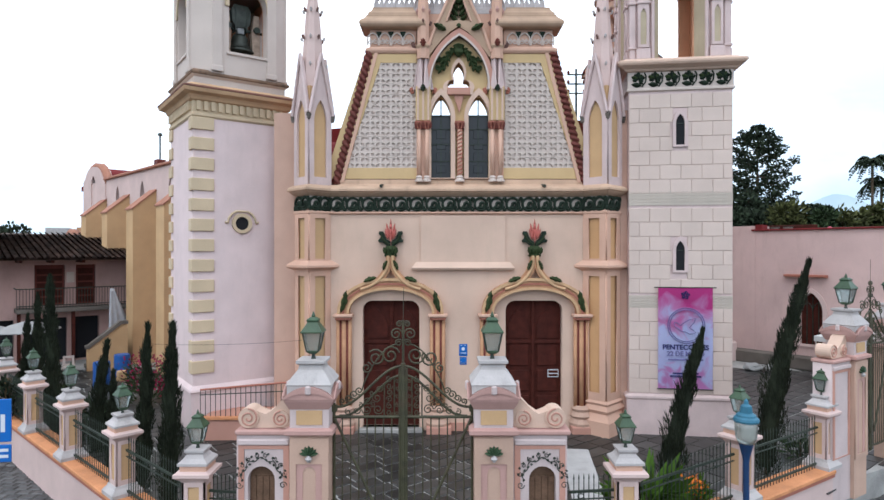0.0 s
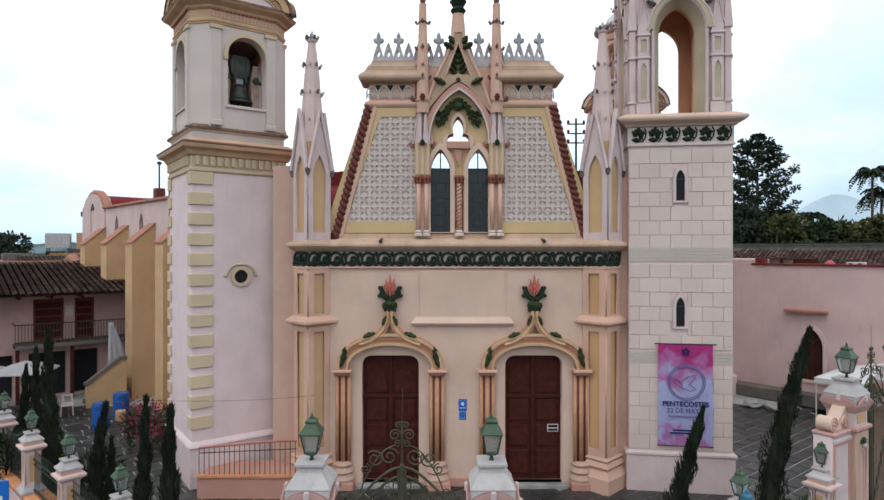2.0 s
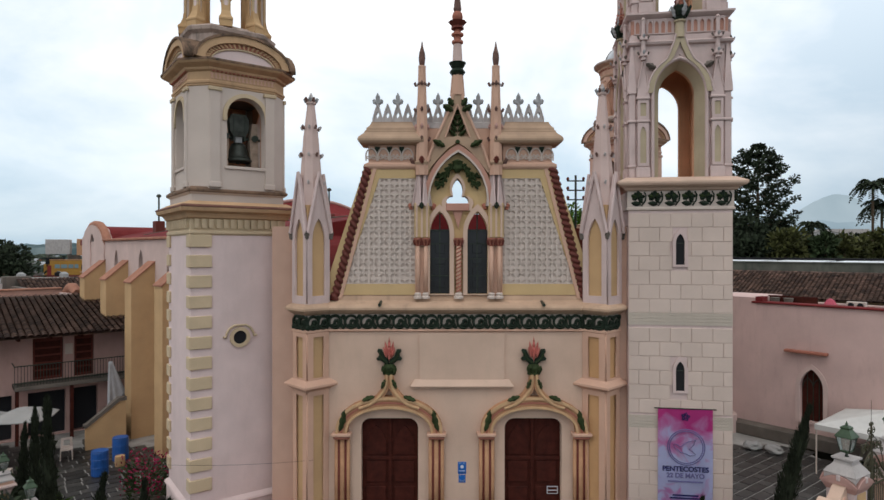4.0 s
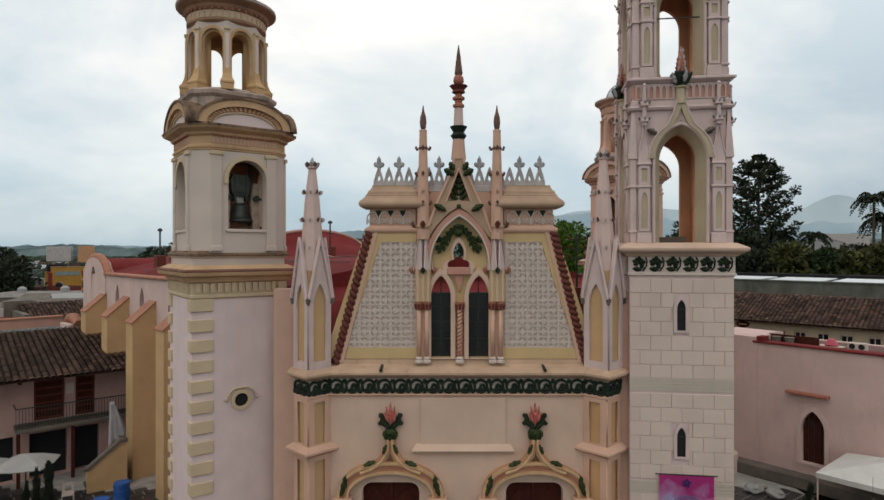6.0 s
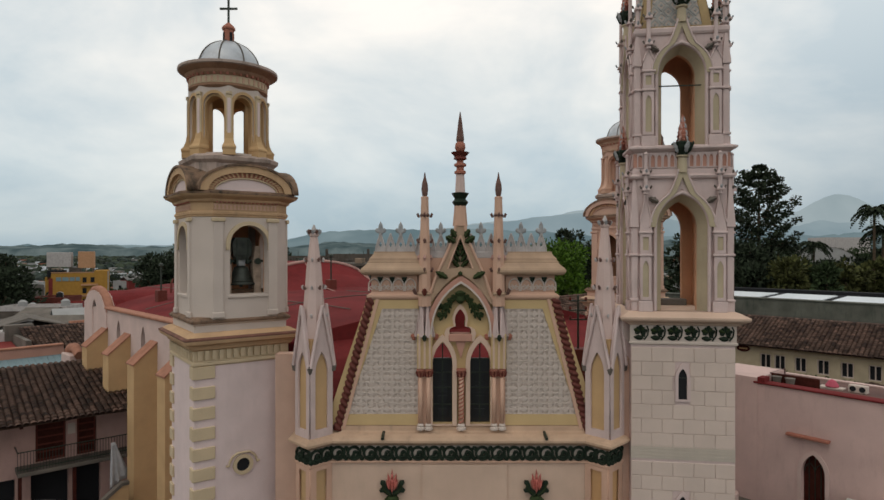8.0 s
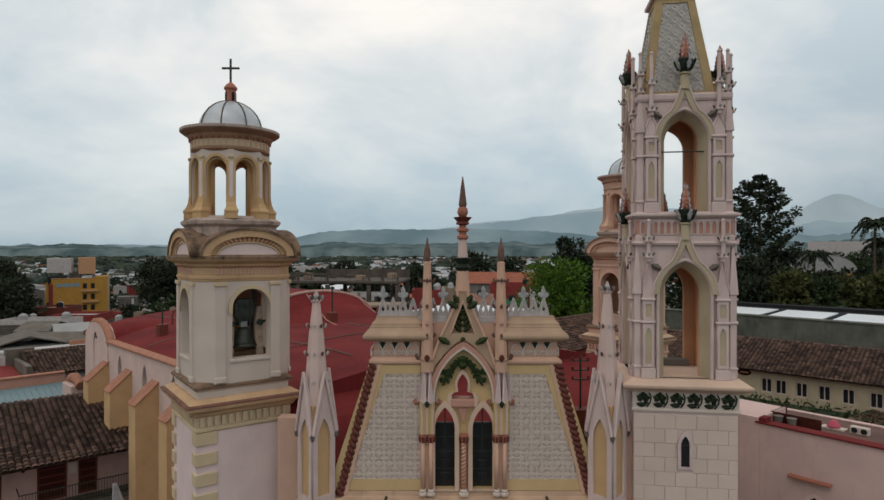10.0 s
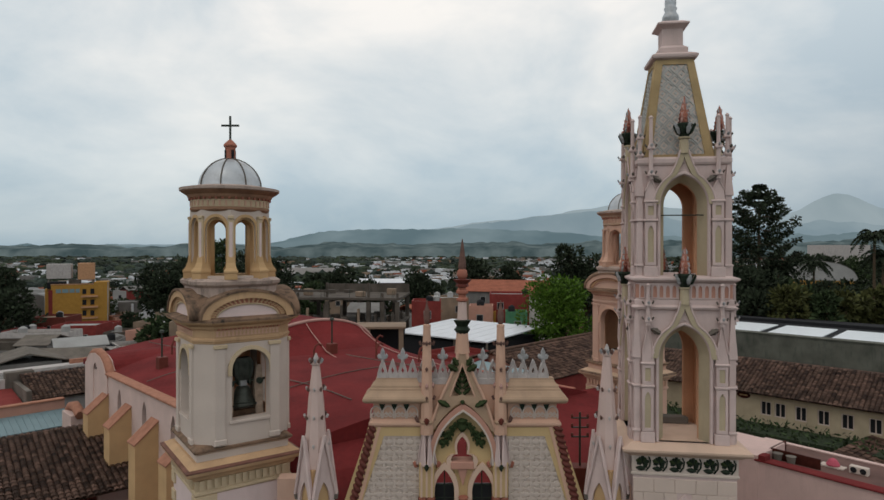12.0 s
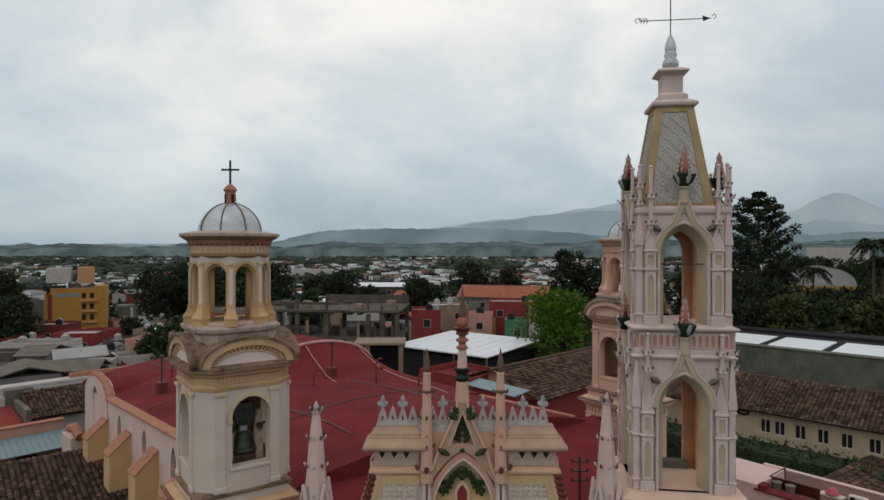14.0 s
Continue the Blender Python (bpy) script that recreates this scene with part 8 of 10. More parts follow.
parasol(-16.6, 6.3, 2.05, 1.3)
parasol(-18.4, 5.6, 2.1, 1.4)
tent = thing("canopy_tent", "white canvas canopy on slim poles", "tent", pose(17.3, 5.2, 0, 0, 0, -50))
part("canvas", loft([[(-2.2, -1.8, 1.75), (2.6, -1.8, 1.75), (2.6, 1.8, 1.75), (-2.2, 1.8, 1.75)], [(-2.2, -1.8, 1.95), (2.6, -1.8, 1.95), (2.6, 1.8, 1.95), (-2.2, 1.8, 1.95)], [(0, -0.1, 2.6), (0.4, -0.1, 2.6), (0.4, 0.1, 2.6), (0, 0.1, 2.6)]]), TENT, tent)
for x, y in ((-2.15, -1.75), (2.55, -1.75), (2.55, 1.75), (-2.15, 1.75)):
    part("pole", rods([[(x, y, 0), (x, y, 1.8)]], 0.03), WHITE, tent)
for x, y, yaw in ((13.6, 8.7, 20), (14.3, 8.2, 70)):
    s = thing("white_sack", "crumpled white sack on the paving", "sack", pose(x, y, 0, 0, 0, yaw))
    bm = bmesh.new()
    bmesh.ops.create_icosphere(bm, subdivisions=3, radius=0.34)
    for vv in bm.verts:
        k = 1 + 0.35 * noise.noise(vv.co * 4 + Vector((x, y, 0)))
        vv.co = Vector((vv.co.x * 1.25 * k, vv.co.y * k, max(-0.02, 0.17 + vv.co.z * 0.55 * k)))
    part("sack", bm, CLOTH, s)


def plastic_chair(x, y, yaw):
    t = thing("plastic_chair", "white plastic garden chair", "chair", pose(x, y, 0, 0, 0, yaw))
    part("seat", box(-0.22, 0.22, -0.22, 0.22, 0.41, 0.45, bevel=0.01), WHITE, t)
    part("backrest", plate([(-0.22, 0.45), (0.22, 0.45), (0.2, 0.85), (-0.2, 0.85)], 0.2, 0.23, [[(-0.12, 0.52), (0.12, 0.52), (0.11, 0.76), (-0.11, 0.76)]]), WHITE, t)
    for a, b in ((-0.2, -0.2), (0.2, -0.2), (0.2, 0.2), (-0.2, 0.2)):
        part("leg", rods([[(a * 1.1, b * 1.1, 0), (a, b, 0.42)]], 0.022), WHITE, t)


plastic_chair(-15.6, 7.4, 30)
plastic_chair(-16.4, 4.9, 110)

# blue street lamp outside the fence
lamp = thing("street_lamp", "blue street lamp with a milky glass head", "street lamp", pose(5.5, -7.0, -0.65) @ Matrix.Diagonal((0.72, 0.72, 0.96, 1)))
BLUEP = surface("blue_lamp_paint", (0.012, 0.04, 0.11), rough=0.4, vary=0.25, scale=5)
CAP = surface("light_blue_cap", (0.03, 0.14, 0.21), rough=0.45, vary=0.25, scale=6)
part("pole", lathe([(0.14, 0), (0.14, 0.3), (0.075, 0.4), (0.075, 2.2), (0.09, 2.3), (0.19, 2.58)], 14), BLUEP, lamp)
part("globe", lathe([(0.19, 2.56), (0.25, 2.68), (0.27, 2.86), (0.27, 2.98)], 18), GLASS, lamp, "milky glass bowl", smooth=True)
part("cap", lathe([(0.3, 2.97), (0.31, 3.0), (0.29, 3.04), (0.24, 3.07), (0.23, 3.1), (0.15, 3.14), (0.13, 3.26), (0.06, 3.3), (0.05, 3.36), (0.01, 3.4)], 18), CAP, lamp, "light blue stepped cap")

# blue information sign
sign = thing("information_sign", "blue street sign with white pictogram bars", "sign", pose(-8.98, -6.0, -0.65, 0, 0, 8))
part("pole", rods([[(0, 0.03, 0), (0, 0.03, 3.0)]], 0.03), CONCRETE, sign)
SIGNBLUE = surface("sign_blue", (0.01, 0.12, 0.42), rough=0.35, vary=0.08)
pl = part("board", box(-0.42, 0.45, -0.015, 0.015, 2.15, 3.0, bevel=0.01), SIGNBLUE, sign, "blue enamel board")
part("lower_board", box(-0.42, 0.45, -0.015, 0.015, 1.75, 2.1, bevel=0.01), SIGNBLUE, sign)
SIGNWHITE = surface("sign_white", (0.62, 0.63, 0.66), rough=0.4, vary=0.05)
for x0, x1, z0, z1 in ((0.12, 0.2, 2.35, 2.75), (0.26, 0.34, 2.35, 2.7), (0.14, 0.18, 2.78, 2.88), (0.05, 0.4, 1.96, 2.02), (0.0, 0.4, 1.84, 1.9)):
    part("mark", box(x0, x1, -0.02, -0.016, z0, z1), SIGNWHITE, pl)

# health notices between the doors
ns = thing("wall_notice", "pair of small blue safety notices on the wall", "notice", pose(0.62, WALL_Y, 1.95))
part("board", box(-0.12, 0.12, -0.012, -0.002, 0.25, 0.6), SIGNBLUE, ns)
part("disc", lathe([(0.1, -0.003), (0.1, 0.003)], 20), SIGNBLUE, ns).matrix_basis = pose(0, -0.016, 0.47, 90, 0, 0)
part("face_mark", lathe([(0.05, -0.003), (0.05, 0.003)], 14), SIGNWHITE, ns).matrix_basis = pose(0, -0.021, 0.46, 90, 0, 0)
part("text_bar", box(-0.11, 0.11, -0.018, -0.013, 0.27, 0.33), SIGNBLUE, ns)
part("lower_board", box(-0.1, 0.1, -0.012, -0.002, 0.0, 0.22), SIGNBLUE, ns)
part("lower_disc", lathe([(0.075, -0.003), (0.075, 0.003)], 18), SIGNBLUE, ns).matrix_basis = pose(0, -0.016, 0.13, 90, 0, 0)
part("lower_bar", box(-0.09, 0.09, -0.018, -0.013, 0.01, 0.045), SIGNBLUE, ns)
for z, w in ((0.29, 0.16), (0.33, 0.18), (0.55, 0.14), (0.03, 0.12), (0.07, 0.15), (0.17, 0.12)):
    part("text_bar", box(-w / 2, w / 2, -0.018, -0.0125, z, z + 0.018), SIGNWHITE, ns)
dn = thing("door_notice", "small white-framed notice on the dark door", "notice", pose(3.28, 0.0, 1.55))
part("board", box(-0.16, 0.16, -0.03, -0.012, 0, 0.22), SIGNWHITE, dn)
part("field", box(-0.14, 0.14, -0.034, -0.03, 0.02, 0.09), WOOD, dn)
part("field", box(-0.14, 0.14, -0.034, -0.03, 0.12, 0.2), WOOD, dn)

# ---- banner ----
ban = thing("church_banner", "pink and lilac banner for Pentecost on the tower", "banner", pose(6.99, 0.77, 0, 0, 0, -8) @ pose(0, 0, 0))
BAN = bpy.data.materials.new("printed_banner")
BAN.use_nodes = True
bn, bl = BAN.node_tree.nodes, BAN.node_tree.links
bb = bn["Principled BSDF"]
bb.inputs["Roughness"].default_value = 0.6
g = bn.new("ShaderNodeNewGeometry")
sepn = bn.new("ShaderNodeSeparateXYZ")
nz = bn.new("ShaderNodeTexNoise")
nz.inputs["Scale"].default_value, nz.inputs["Detail"].default_value, nz.inputs["Distortion"].default_value = 1.7, 5.0, 1.2
mr = bn.new("ShaderNodeMapRange")
mr.inputs["From Min"].default_value, mr.inputs["From Max"].default_value = 1.36, 4.22
ma = bn.new("ShaderNodeMath")
ma.operation = "MULTIPLY_ADD"
ma.inputs[1].default_value = 1.1
mo = bn.new("ShaderNodeMath")
mo.operation = "SUBTRACT"
mo.inputs[1].default_value = 0.55
rp_ = bn.new("ShaderNodeValToRGB")
els = rp_.color_ramp.elements
els[0].position, els[0].color = 0.04, (0.58, 0.24, 0.52, 1)
els[1].position, els[1].color = 0.2, (0.55, 0.56, 0.78, 1)
for ps, cl in ((0.55, (0.58, 0.6, 0.82, 1)), (0.74, (0.62, 0.24, 0.5, 1)), (0.95, (0.6, 0.05, 0.28, 1))):
    e = els.new(ps)
    e.color = cl
bl.new(g.outputs["Position"], sepn.inputs[0])
bl.new(g.outputs["Position"], nz.inputs["Vector"])
bl.new(sepn.outputs["Z"], mr.inputs["Value"])
bl.new(nz.outputs["Fac"], ma.inputs[0])
bl.new(mr.outputs[0], mo.inputs[0])
bl.new(mo.outputs[0], ma.inputs[2])
bl.new(ma.outputs[0], rp_.inputs["Fac"])
bl.new(rp_.outputs["Color"], bb.inputs["Base Color"])
bm = bmesh.new()
gridv = []
for i in range(9):
    for j in range(13):
        x, z = -0.62 + 1.48 * i / 8, 1.36 + 2.86 * j / 12
        gridv.append(bm.verts.new((x, -HB - 0.1 - 0.012 * math.sin(x * 5 + z) - 0.01 * math.sin(z * 3), z)))
for i in range(8):
    for j in range(12):
        a = i * 13 + j
        bm.faces.new((gridv[a], gridv[a + 13], gridv[a + 14], gridv[a + 1]))
bmesh.ops.solidify(bm, geom=bm.faces[:], thickness=0.006)
part("cloth", bm, BAN, ban, "watercolour pink and lilac print")
part("top_rod", rods([[(-0.72, -HB - 0.1, 4.235), (0.96, -HB - 0.1, 4.235)]], 0.018), IRON, ban)
part("bottom_rod", rods([[(-0.64, -HB - 0.1, 1.35), (0.88, -HB - 0.1, 1.35)]], 0.015), IRON, ban)
INK = surface("banner_ink", (0.03, 0.03, 0.12), vary=0.1)
INK2 = surface("banner_ink_pale", (0.16, 0.15, 0.32), vary=0.1)


def lettering(text, x, z, size, material, parent, y):
    cu = bpy.data.curves.new("text", "FONT")
    cu.body, cu.size, cu.align_x, cu.extrude, cu.offset = text, size, "CENTER", 0.003, 0.006
    ob = bpy.data.objects.new("text", cu)
    me = bpy.data.meshes.new_from_object(ob)
    bpy.data.objects.remove(ob)
    return part("lettering", moved(me, pose(x, y, z, 90, 0, 0)), material, parent)


YB = -HB - 0.135
lettering("PENTECOSTES", 0.12, 2.48, 0.195, INK, ban, YB)
lettering("22 DE MAYO", 0.12, 2.3, 0.18, INK2, ban, YB)
for z, w in ((2.17, 0.95), (1.78, 0.7), (1.7, 0.85)):
    part("text_bar", box(0.12 - w / 2, 0.12 + w / 2, YB - 0.004, YB, z, z + 0.045), INK2 if z > 1.9 else INK, ban)
for r in (0.5, 0.45):
    part("ring", rods([[(0.14 + r * math.cos(a), YB, 3.16 + r * math.sin(a)) for a in (2 * math.pi * k / 40 for k in range(41))]], 0.013, 0), INK2, ban)
dove = [(-0.2, 3.02), (-0.16, 2.95), (-0.08, 2.9), (0.0, 2.83), (0.12, 2.8), (0.24, 2.74), (0.4, 2.78), (0.32, 2.86), (0.22, 2.92), (0.34, 3.05), (0.4, 3.2), (0.2, 3.14), (0.05, 3.04), (-0.02, 2.98), (-0.1, 3.05), (-0.17, 3.07), (-0.2, 3.02)]
part("dove_outline", rods([[(x, YB, z + 0.18) for x, z in dove]], 0.011, 0), INK2, ban)
for k in range(5):
    part("crest_mark", rods([[(x, YB, z) for x, z in spiral(0.12 + 0.07 * math.cos(1.257 * k), 4.02 + 0.07 * math.sin(1.257 * k), 0.05, 0.015, 1.257 * k, 1.5, 14)]], 0.011, 0), INK, ban)

# overhead cable across the facade
cab = thing("overhead_cable", "thin dark cable slung across the churchyard", "cable")
part("wire", rods([[(-8.5 + 4.9 * t, -0.6 - 0.1 * t, 2.62 + 0.15 * t - 0.35 * t * (1 - t)) for t in (i / 12 for i in range(13))]], 0.004, 0), DARK, cab)


# ---- trees beyond the walls ----
def crown_blades(rnd, centres, per, blade, squash=0.8):
    P, D, L, W = [], [], [], []
    for cx, cy, cz, r in centres:
        for _ in range(per):
            d = Vector((rnd.gauss(0, 1), rnd.gauss(0, 1), rnd.gauss(0, 1))).normalized()
            rr = r * rnd.uniform(0.6, 1.05)
            P.append((cx + d.x * rr, cy + d.y * rr, cz + d.z * rr * squash))
            D.append((d.x + rnd.uniform(-0.6, 0.6), d.y + rnd.uniform(-0.6, 0.6), d.z + rnd.uniform(-0.3, 0.6)))
            L.append(blade * rnd.uniform(0.6, 1.3))
            W.append(blade * rnd.uniform(0.2, 0.36))
    return blades(P, D, L, W, rnd)


def broad_tree(x, y, h, r, material, seed, label="broad green tree with a dense crown", clumps=16, per=150, blade=0.6, limbed=True):
    rnd = random.Random(seed)
    z0 = ground_z(x, y)
    t = thing("tree", label, "tree", pose(x, y, z0))
    part("trunk", lathe([(0.06 * r + 0.12, 0), (0.05 * r + 0.08, h * 0.4), (0.05, h * 0.75)], 8), BARK, t)
    cs = []
    for i in range(clumps):
        a, q = rnd.uniform(0, 2 * math.pi), rnd.random()
        rad = r * 0.72 * math.sqrt(rnd.random())
        zc = h * (0.45 + 0.42 * q) - 0.12 * rad
        cs.append((rad * math.cos(a) * (1.1 - 0.5 * q), rad * math.sin(a) * (1.1 - 0.5 * q), zc, r * rnd.uniform(0.26, 0.42)))
    limbs = [[(0, 0, h * 0.3), (c[0] * 0.5, c[1] * 0.5, h * 0.3 + (c[2] - h * 0.3) * 0.6), c[:3]] for c in cs[:8]]
    for path in limbs[:6] if limbed else []:
        part("limb", rods([path], 0.06 + 0.015 * r, 0), BARK, t)
    v, f = crown_blades(rnd, cs, per, blade)
    leaf_object("crown", v, f, material, t)
    return t


def norfolk_pine(x, y, top, width):
    """Tall conifer with open, drooping tiers."""
    rnd = random.Random(21)
    z0 = ground_z(x, y)
    h = top - z0
    t = thing("tall_conifer", "tall dark conifer with open tiered branches", "tree", pose(x, y, z0))
    part("trunk", lathe([(0.5, 0), (0.3, h * 0.6), (0.06, h * 0.99)], 8), BARK, t)
    paths, cs = [], []
    for i in range(12):
        q = i / 11
        z = h * (0.56 + 0.43 * q)
        ln = width / 2 * (max(0.0, 1 - q ** 3.6) ** 0.62 * 0.95 + 0.05)
        for k in range(6):
            a = 2 * math.pi * (k + 0.5 * (i % 2)) / 6 + rnd.uniform(-0.4, 0.4)
            l2 = ln * rnd.uniform(0.66, 1.08)
            end = (l2 * math.cos(a), l2 * math.sin(a), z + l2 * 0.1)
            paths.append([(0, 0, z), (end[0] * 0.6, end[1] * 0.6, z - l2 * 0.1), end])
            for e in (0.45, 0.65, 0.85, 1.0):
                cs.append((end[0] * e + rnd.uniform(-0.3, 0.3), end[1] * e, z + l2 * (0.34 * e * e - 0.24), (0.4 + 0.3 * rnd.random()) * (0.8 + 0.4 * e)))
    for q in (0.9, 0.95, 1.0):
        cs.append((0, 0, h * q, 0.5))
    for path in paths:
        part("branch", rods([path], 0.07, 0), BARK, t)
    v, f = crown_blades(rnd, cs, 40, 0.5, 0.3)
    leaf_object("needles", v, f, CYPRESS, t)


norfolk_pine(56.5, 91, 27.4, 12.5)


def palm(x, y, top, s=1.0, seed=0):
    rnd = random.Random(seed)
    z0 = ground_z(x, y)
    t = thing("palm", "slim palm with arching fronds", "palm", pose(x, y, z0))
    h = top - z0
    part("trunk", lathe([(0.22 * s, 0), (0.14 * s, h - 1.0), (0.18 * s, h - 0.6), (0.08 * s, h)], 8), BARK, t)
    P, D, L, W = [], [], [], []
    for k in range(26):
        a = 2 * math.pi * k / 26 + rnd.uniform(-0.2, 0.2)
        e = rnd.uniform(0.1, 1.3)
        for i in range(16):
            q = i / 15
            rr, zz = 2.6 * s * q * math.cos(e * 0.5), h - 0.3 + 2.2 * s * (q * e - 1.15 * q * q)
            for sd in (-1, 0, 1):
                P.append((rr * math.cos(a), rr * math.sin(a), zz))
                D.append((math.cos(a + sd * 1.1), math.sin(a + sd * 1.1), -0.6 if sd else 0.1))
                L.append((0.75 if sd else 0.3) * s * (1 - 0.5 * q))
                W.append(0.11 * s)
    v, f = blades(P, D, L, W, rnd)
    leaf_object("crown", v, f, CYPRESS, t)


palm(62.6, 70.5, 18.6, 1.1, 1)
palm(65.0, 72.0, 15.5, 1.2, 2)
palm(60.5, 92.0, 13.2, 1.4, 3)
palm(70.0, 97.0, 13.6, 1.2, 4)
palm(49.0, 92.0, 15.0, 1.1, 5)
def grove(rows_, seed):
    for i, (x, y, top, r, m_) in enumerate(rows_):
        broad_tree(x, y, top - ground_z(x, y), r, m_, seed + i, clumps=22 if r > 4 else 14, per=130, blade=0.42 + 0.03 * r + y * 0.002)


grove(((45, 62, 12.6, 3.9, OLIVE_LEAF), (49, 60, 12.4, 3.8, FOLIAGE), (53, 61, 12.2, 3.9, OLIVE_LEAF), (57, 62, 12.4, 3.8, OLIVE_LEAF), (61, 66, 12.0, 4.2, FOLIAGE), (40, 63, 12.0, 3.8, CYPRESS), (42, 68, 15.5, 5, CYPRESS), (38, 74, 17.6, 5, CYPRESS)), 140)
grove(((66, 78, 12.6, 4.5, CYPRESS), (71, 80, 12.0, 4.5, CYPRESS)), 20)
grove(((52, 82, 14.5, 6.5, CYPRESS), (47, 88, 15.5, 6, CYPRESS), (58, 84, 12.5, 6, FOLIAGE), (64, 86, 12.0, 5.5, CYPRESS), (71, 90, 9.8, 6, CYPRESS), (78, 92, 9.8, 6, FOLIAGE), (55, 76, 11.0, 5, FOLIAGE), (66, 80, 10.5, 5, FOLIAGE), (48, 76, 10.5, 5, CYPRESS), (74, 82, 10.0, 5, FOLIAGE), (84, 96, 9.6, 6, FOLIAGE), (62, 100, 14.0, 7, CYPRESS), (74, 104, 9.6, 7, CYPRESS), (84, 108, 9.4, 7, CYPRESS),), 40)
grove(((94, 112, 9.4, 7, FOLIAGE), (52, 96, 14.5, 7, CYPRESS), (160, 236, 14.6, 8, CYPRESS), (172, 236, 14.2, 8, FOLIAGE), (184, 238, 14.8, 8, CYPRESS), (148, 232, 15.6, 9, CYPRESS), (112, 134, 11.5, 8, CYPRESS), (76, 138, 13.5, 7, CYPRESS),), 60)
grove(((-115, 142, 12.6, 5, CYPRESS), (-122, 146, 11.5, 6, CYPRESS), (-75, 84, 10.2, 7, CYPRESS), (-84, 90, 11.0, 7, CYPRESS), (-90, 84, 9.0, 6, CYPRESS), (-64, 140, 11.0, 9, CYPRESS), (-52, 132, 11.5, 8, CYPRESS), (-82, 190, 11.0, 9, CYPRESS), (-50, 118, 20.5, 5, FOLIAGE), (-132, 152, 13.5, 9, CYPRESS), (-88, 170, 13.0, 8, CYPRESS), (-70, 150, 15.0, 9, CYPRESS), (-70, 135, 12.0, 7, CYPRESS), (-62, 165, 16.5, 9, CYPRESS), (-48, 150, 15.0, 8, CYPRESS), (-58, 196, 9.0, 8, CYPRESS),), 80)
grove(((-44, 198, 8.0, 7, CYPRESS),), 100)
grove(((-34, 62, 8.8, 3.6, FOLIAGE), (-38, 64, 8.0, 3.4, FOLIAGE), (29, 120, 19.5, 5, CYPRESS), (33, 122, 17.5, 6, CYPRESS), (-24, 92, 11.5, 4, FOLIAGE), (-14, 110, 11.0, 5, CYPRESS), (-5, 128, 12.5, 6, CYPRESS), (8, 150, 14.5, 8, CYPRESS), (-30, 160, 13.5, 8, CYPRESS), (20, 170, 13.5, 8, CYPRESS),), 120)
broad_tree(11.6, 44, 14.6 - ground_z(11.6, 44), 4.8, LIGHT_LEAF, 52, "bright green tree behind the tiled roofs", 34, 300, 0.34)

# ---- the town behind ----
SHEET = surface("pale_sheet_roof", (0.33, 0.325, 0.315), vary=0.2, scale=0.5, dirt=0.4, dirt_col=(0.25, 0.22, 0.2))
MUSTARD = surface("mustard_paint", (0.42, 0.22, 0.05), vary=0.15, streaks=0.2, dirt_col=(0.3, 0.16, 0.05))
REDWALL = surface("brick_red_paint", (0.22, 0.04, 0.035), vary=0.2, streaks=0.2, dirt_col=(0.1, 0.03, 0.03))
GREYW = surface("grey_render", (0.18, 0.17, 0.16), vary=0.3, scale=0.6, streaks=0.45, dirt_col=(0.13, 0.12, 0.11))
TANW = surface("tan_render", (0.25, 0.18, 0.13), vary=0.25, scale=0.6, streaks=0.35, dirt_col=(0.16, 0.13, 0.1))
TEAL = surface("pale_blue_sheet", (0.17, 0.25, 0.27), vary=0.12, rough=0.5)
REDTILE = surface("orange_tile_roof", (0.3, 0.1, 0.06), vary=0.3, scale=0.8, dirt=0.3, dirt_col=(0.16, 0.07, 0.05))
RUIN = surface("rain_blackened_concrete", (0.1, 0.082, 0.068), vary=0.45, scale=0.8, streaks=0.6, dirt_col=(0.035, 0.03, 0.027))
GREENW = surface("green_paint", (0.07, 0.2, 0.11), vary=0.2)


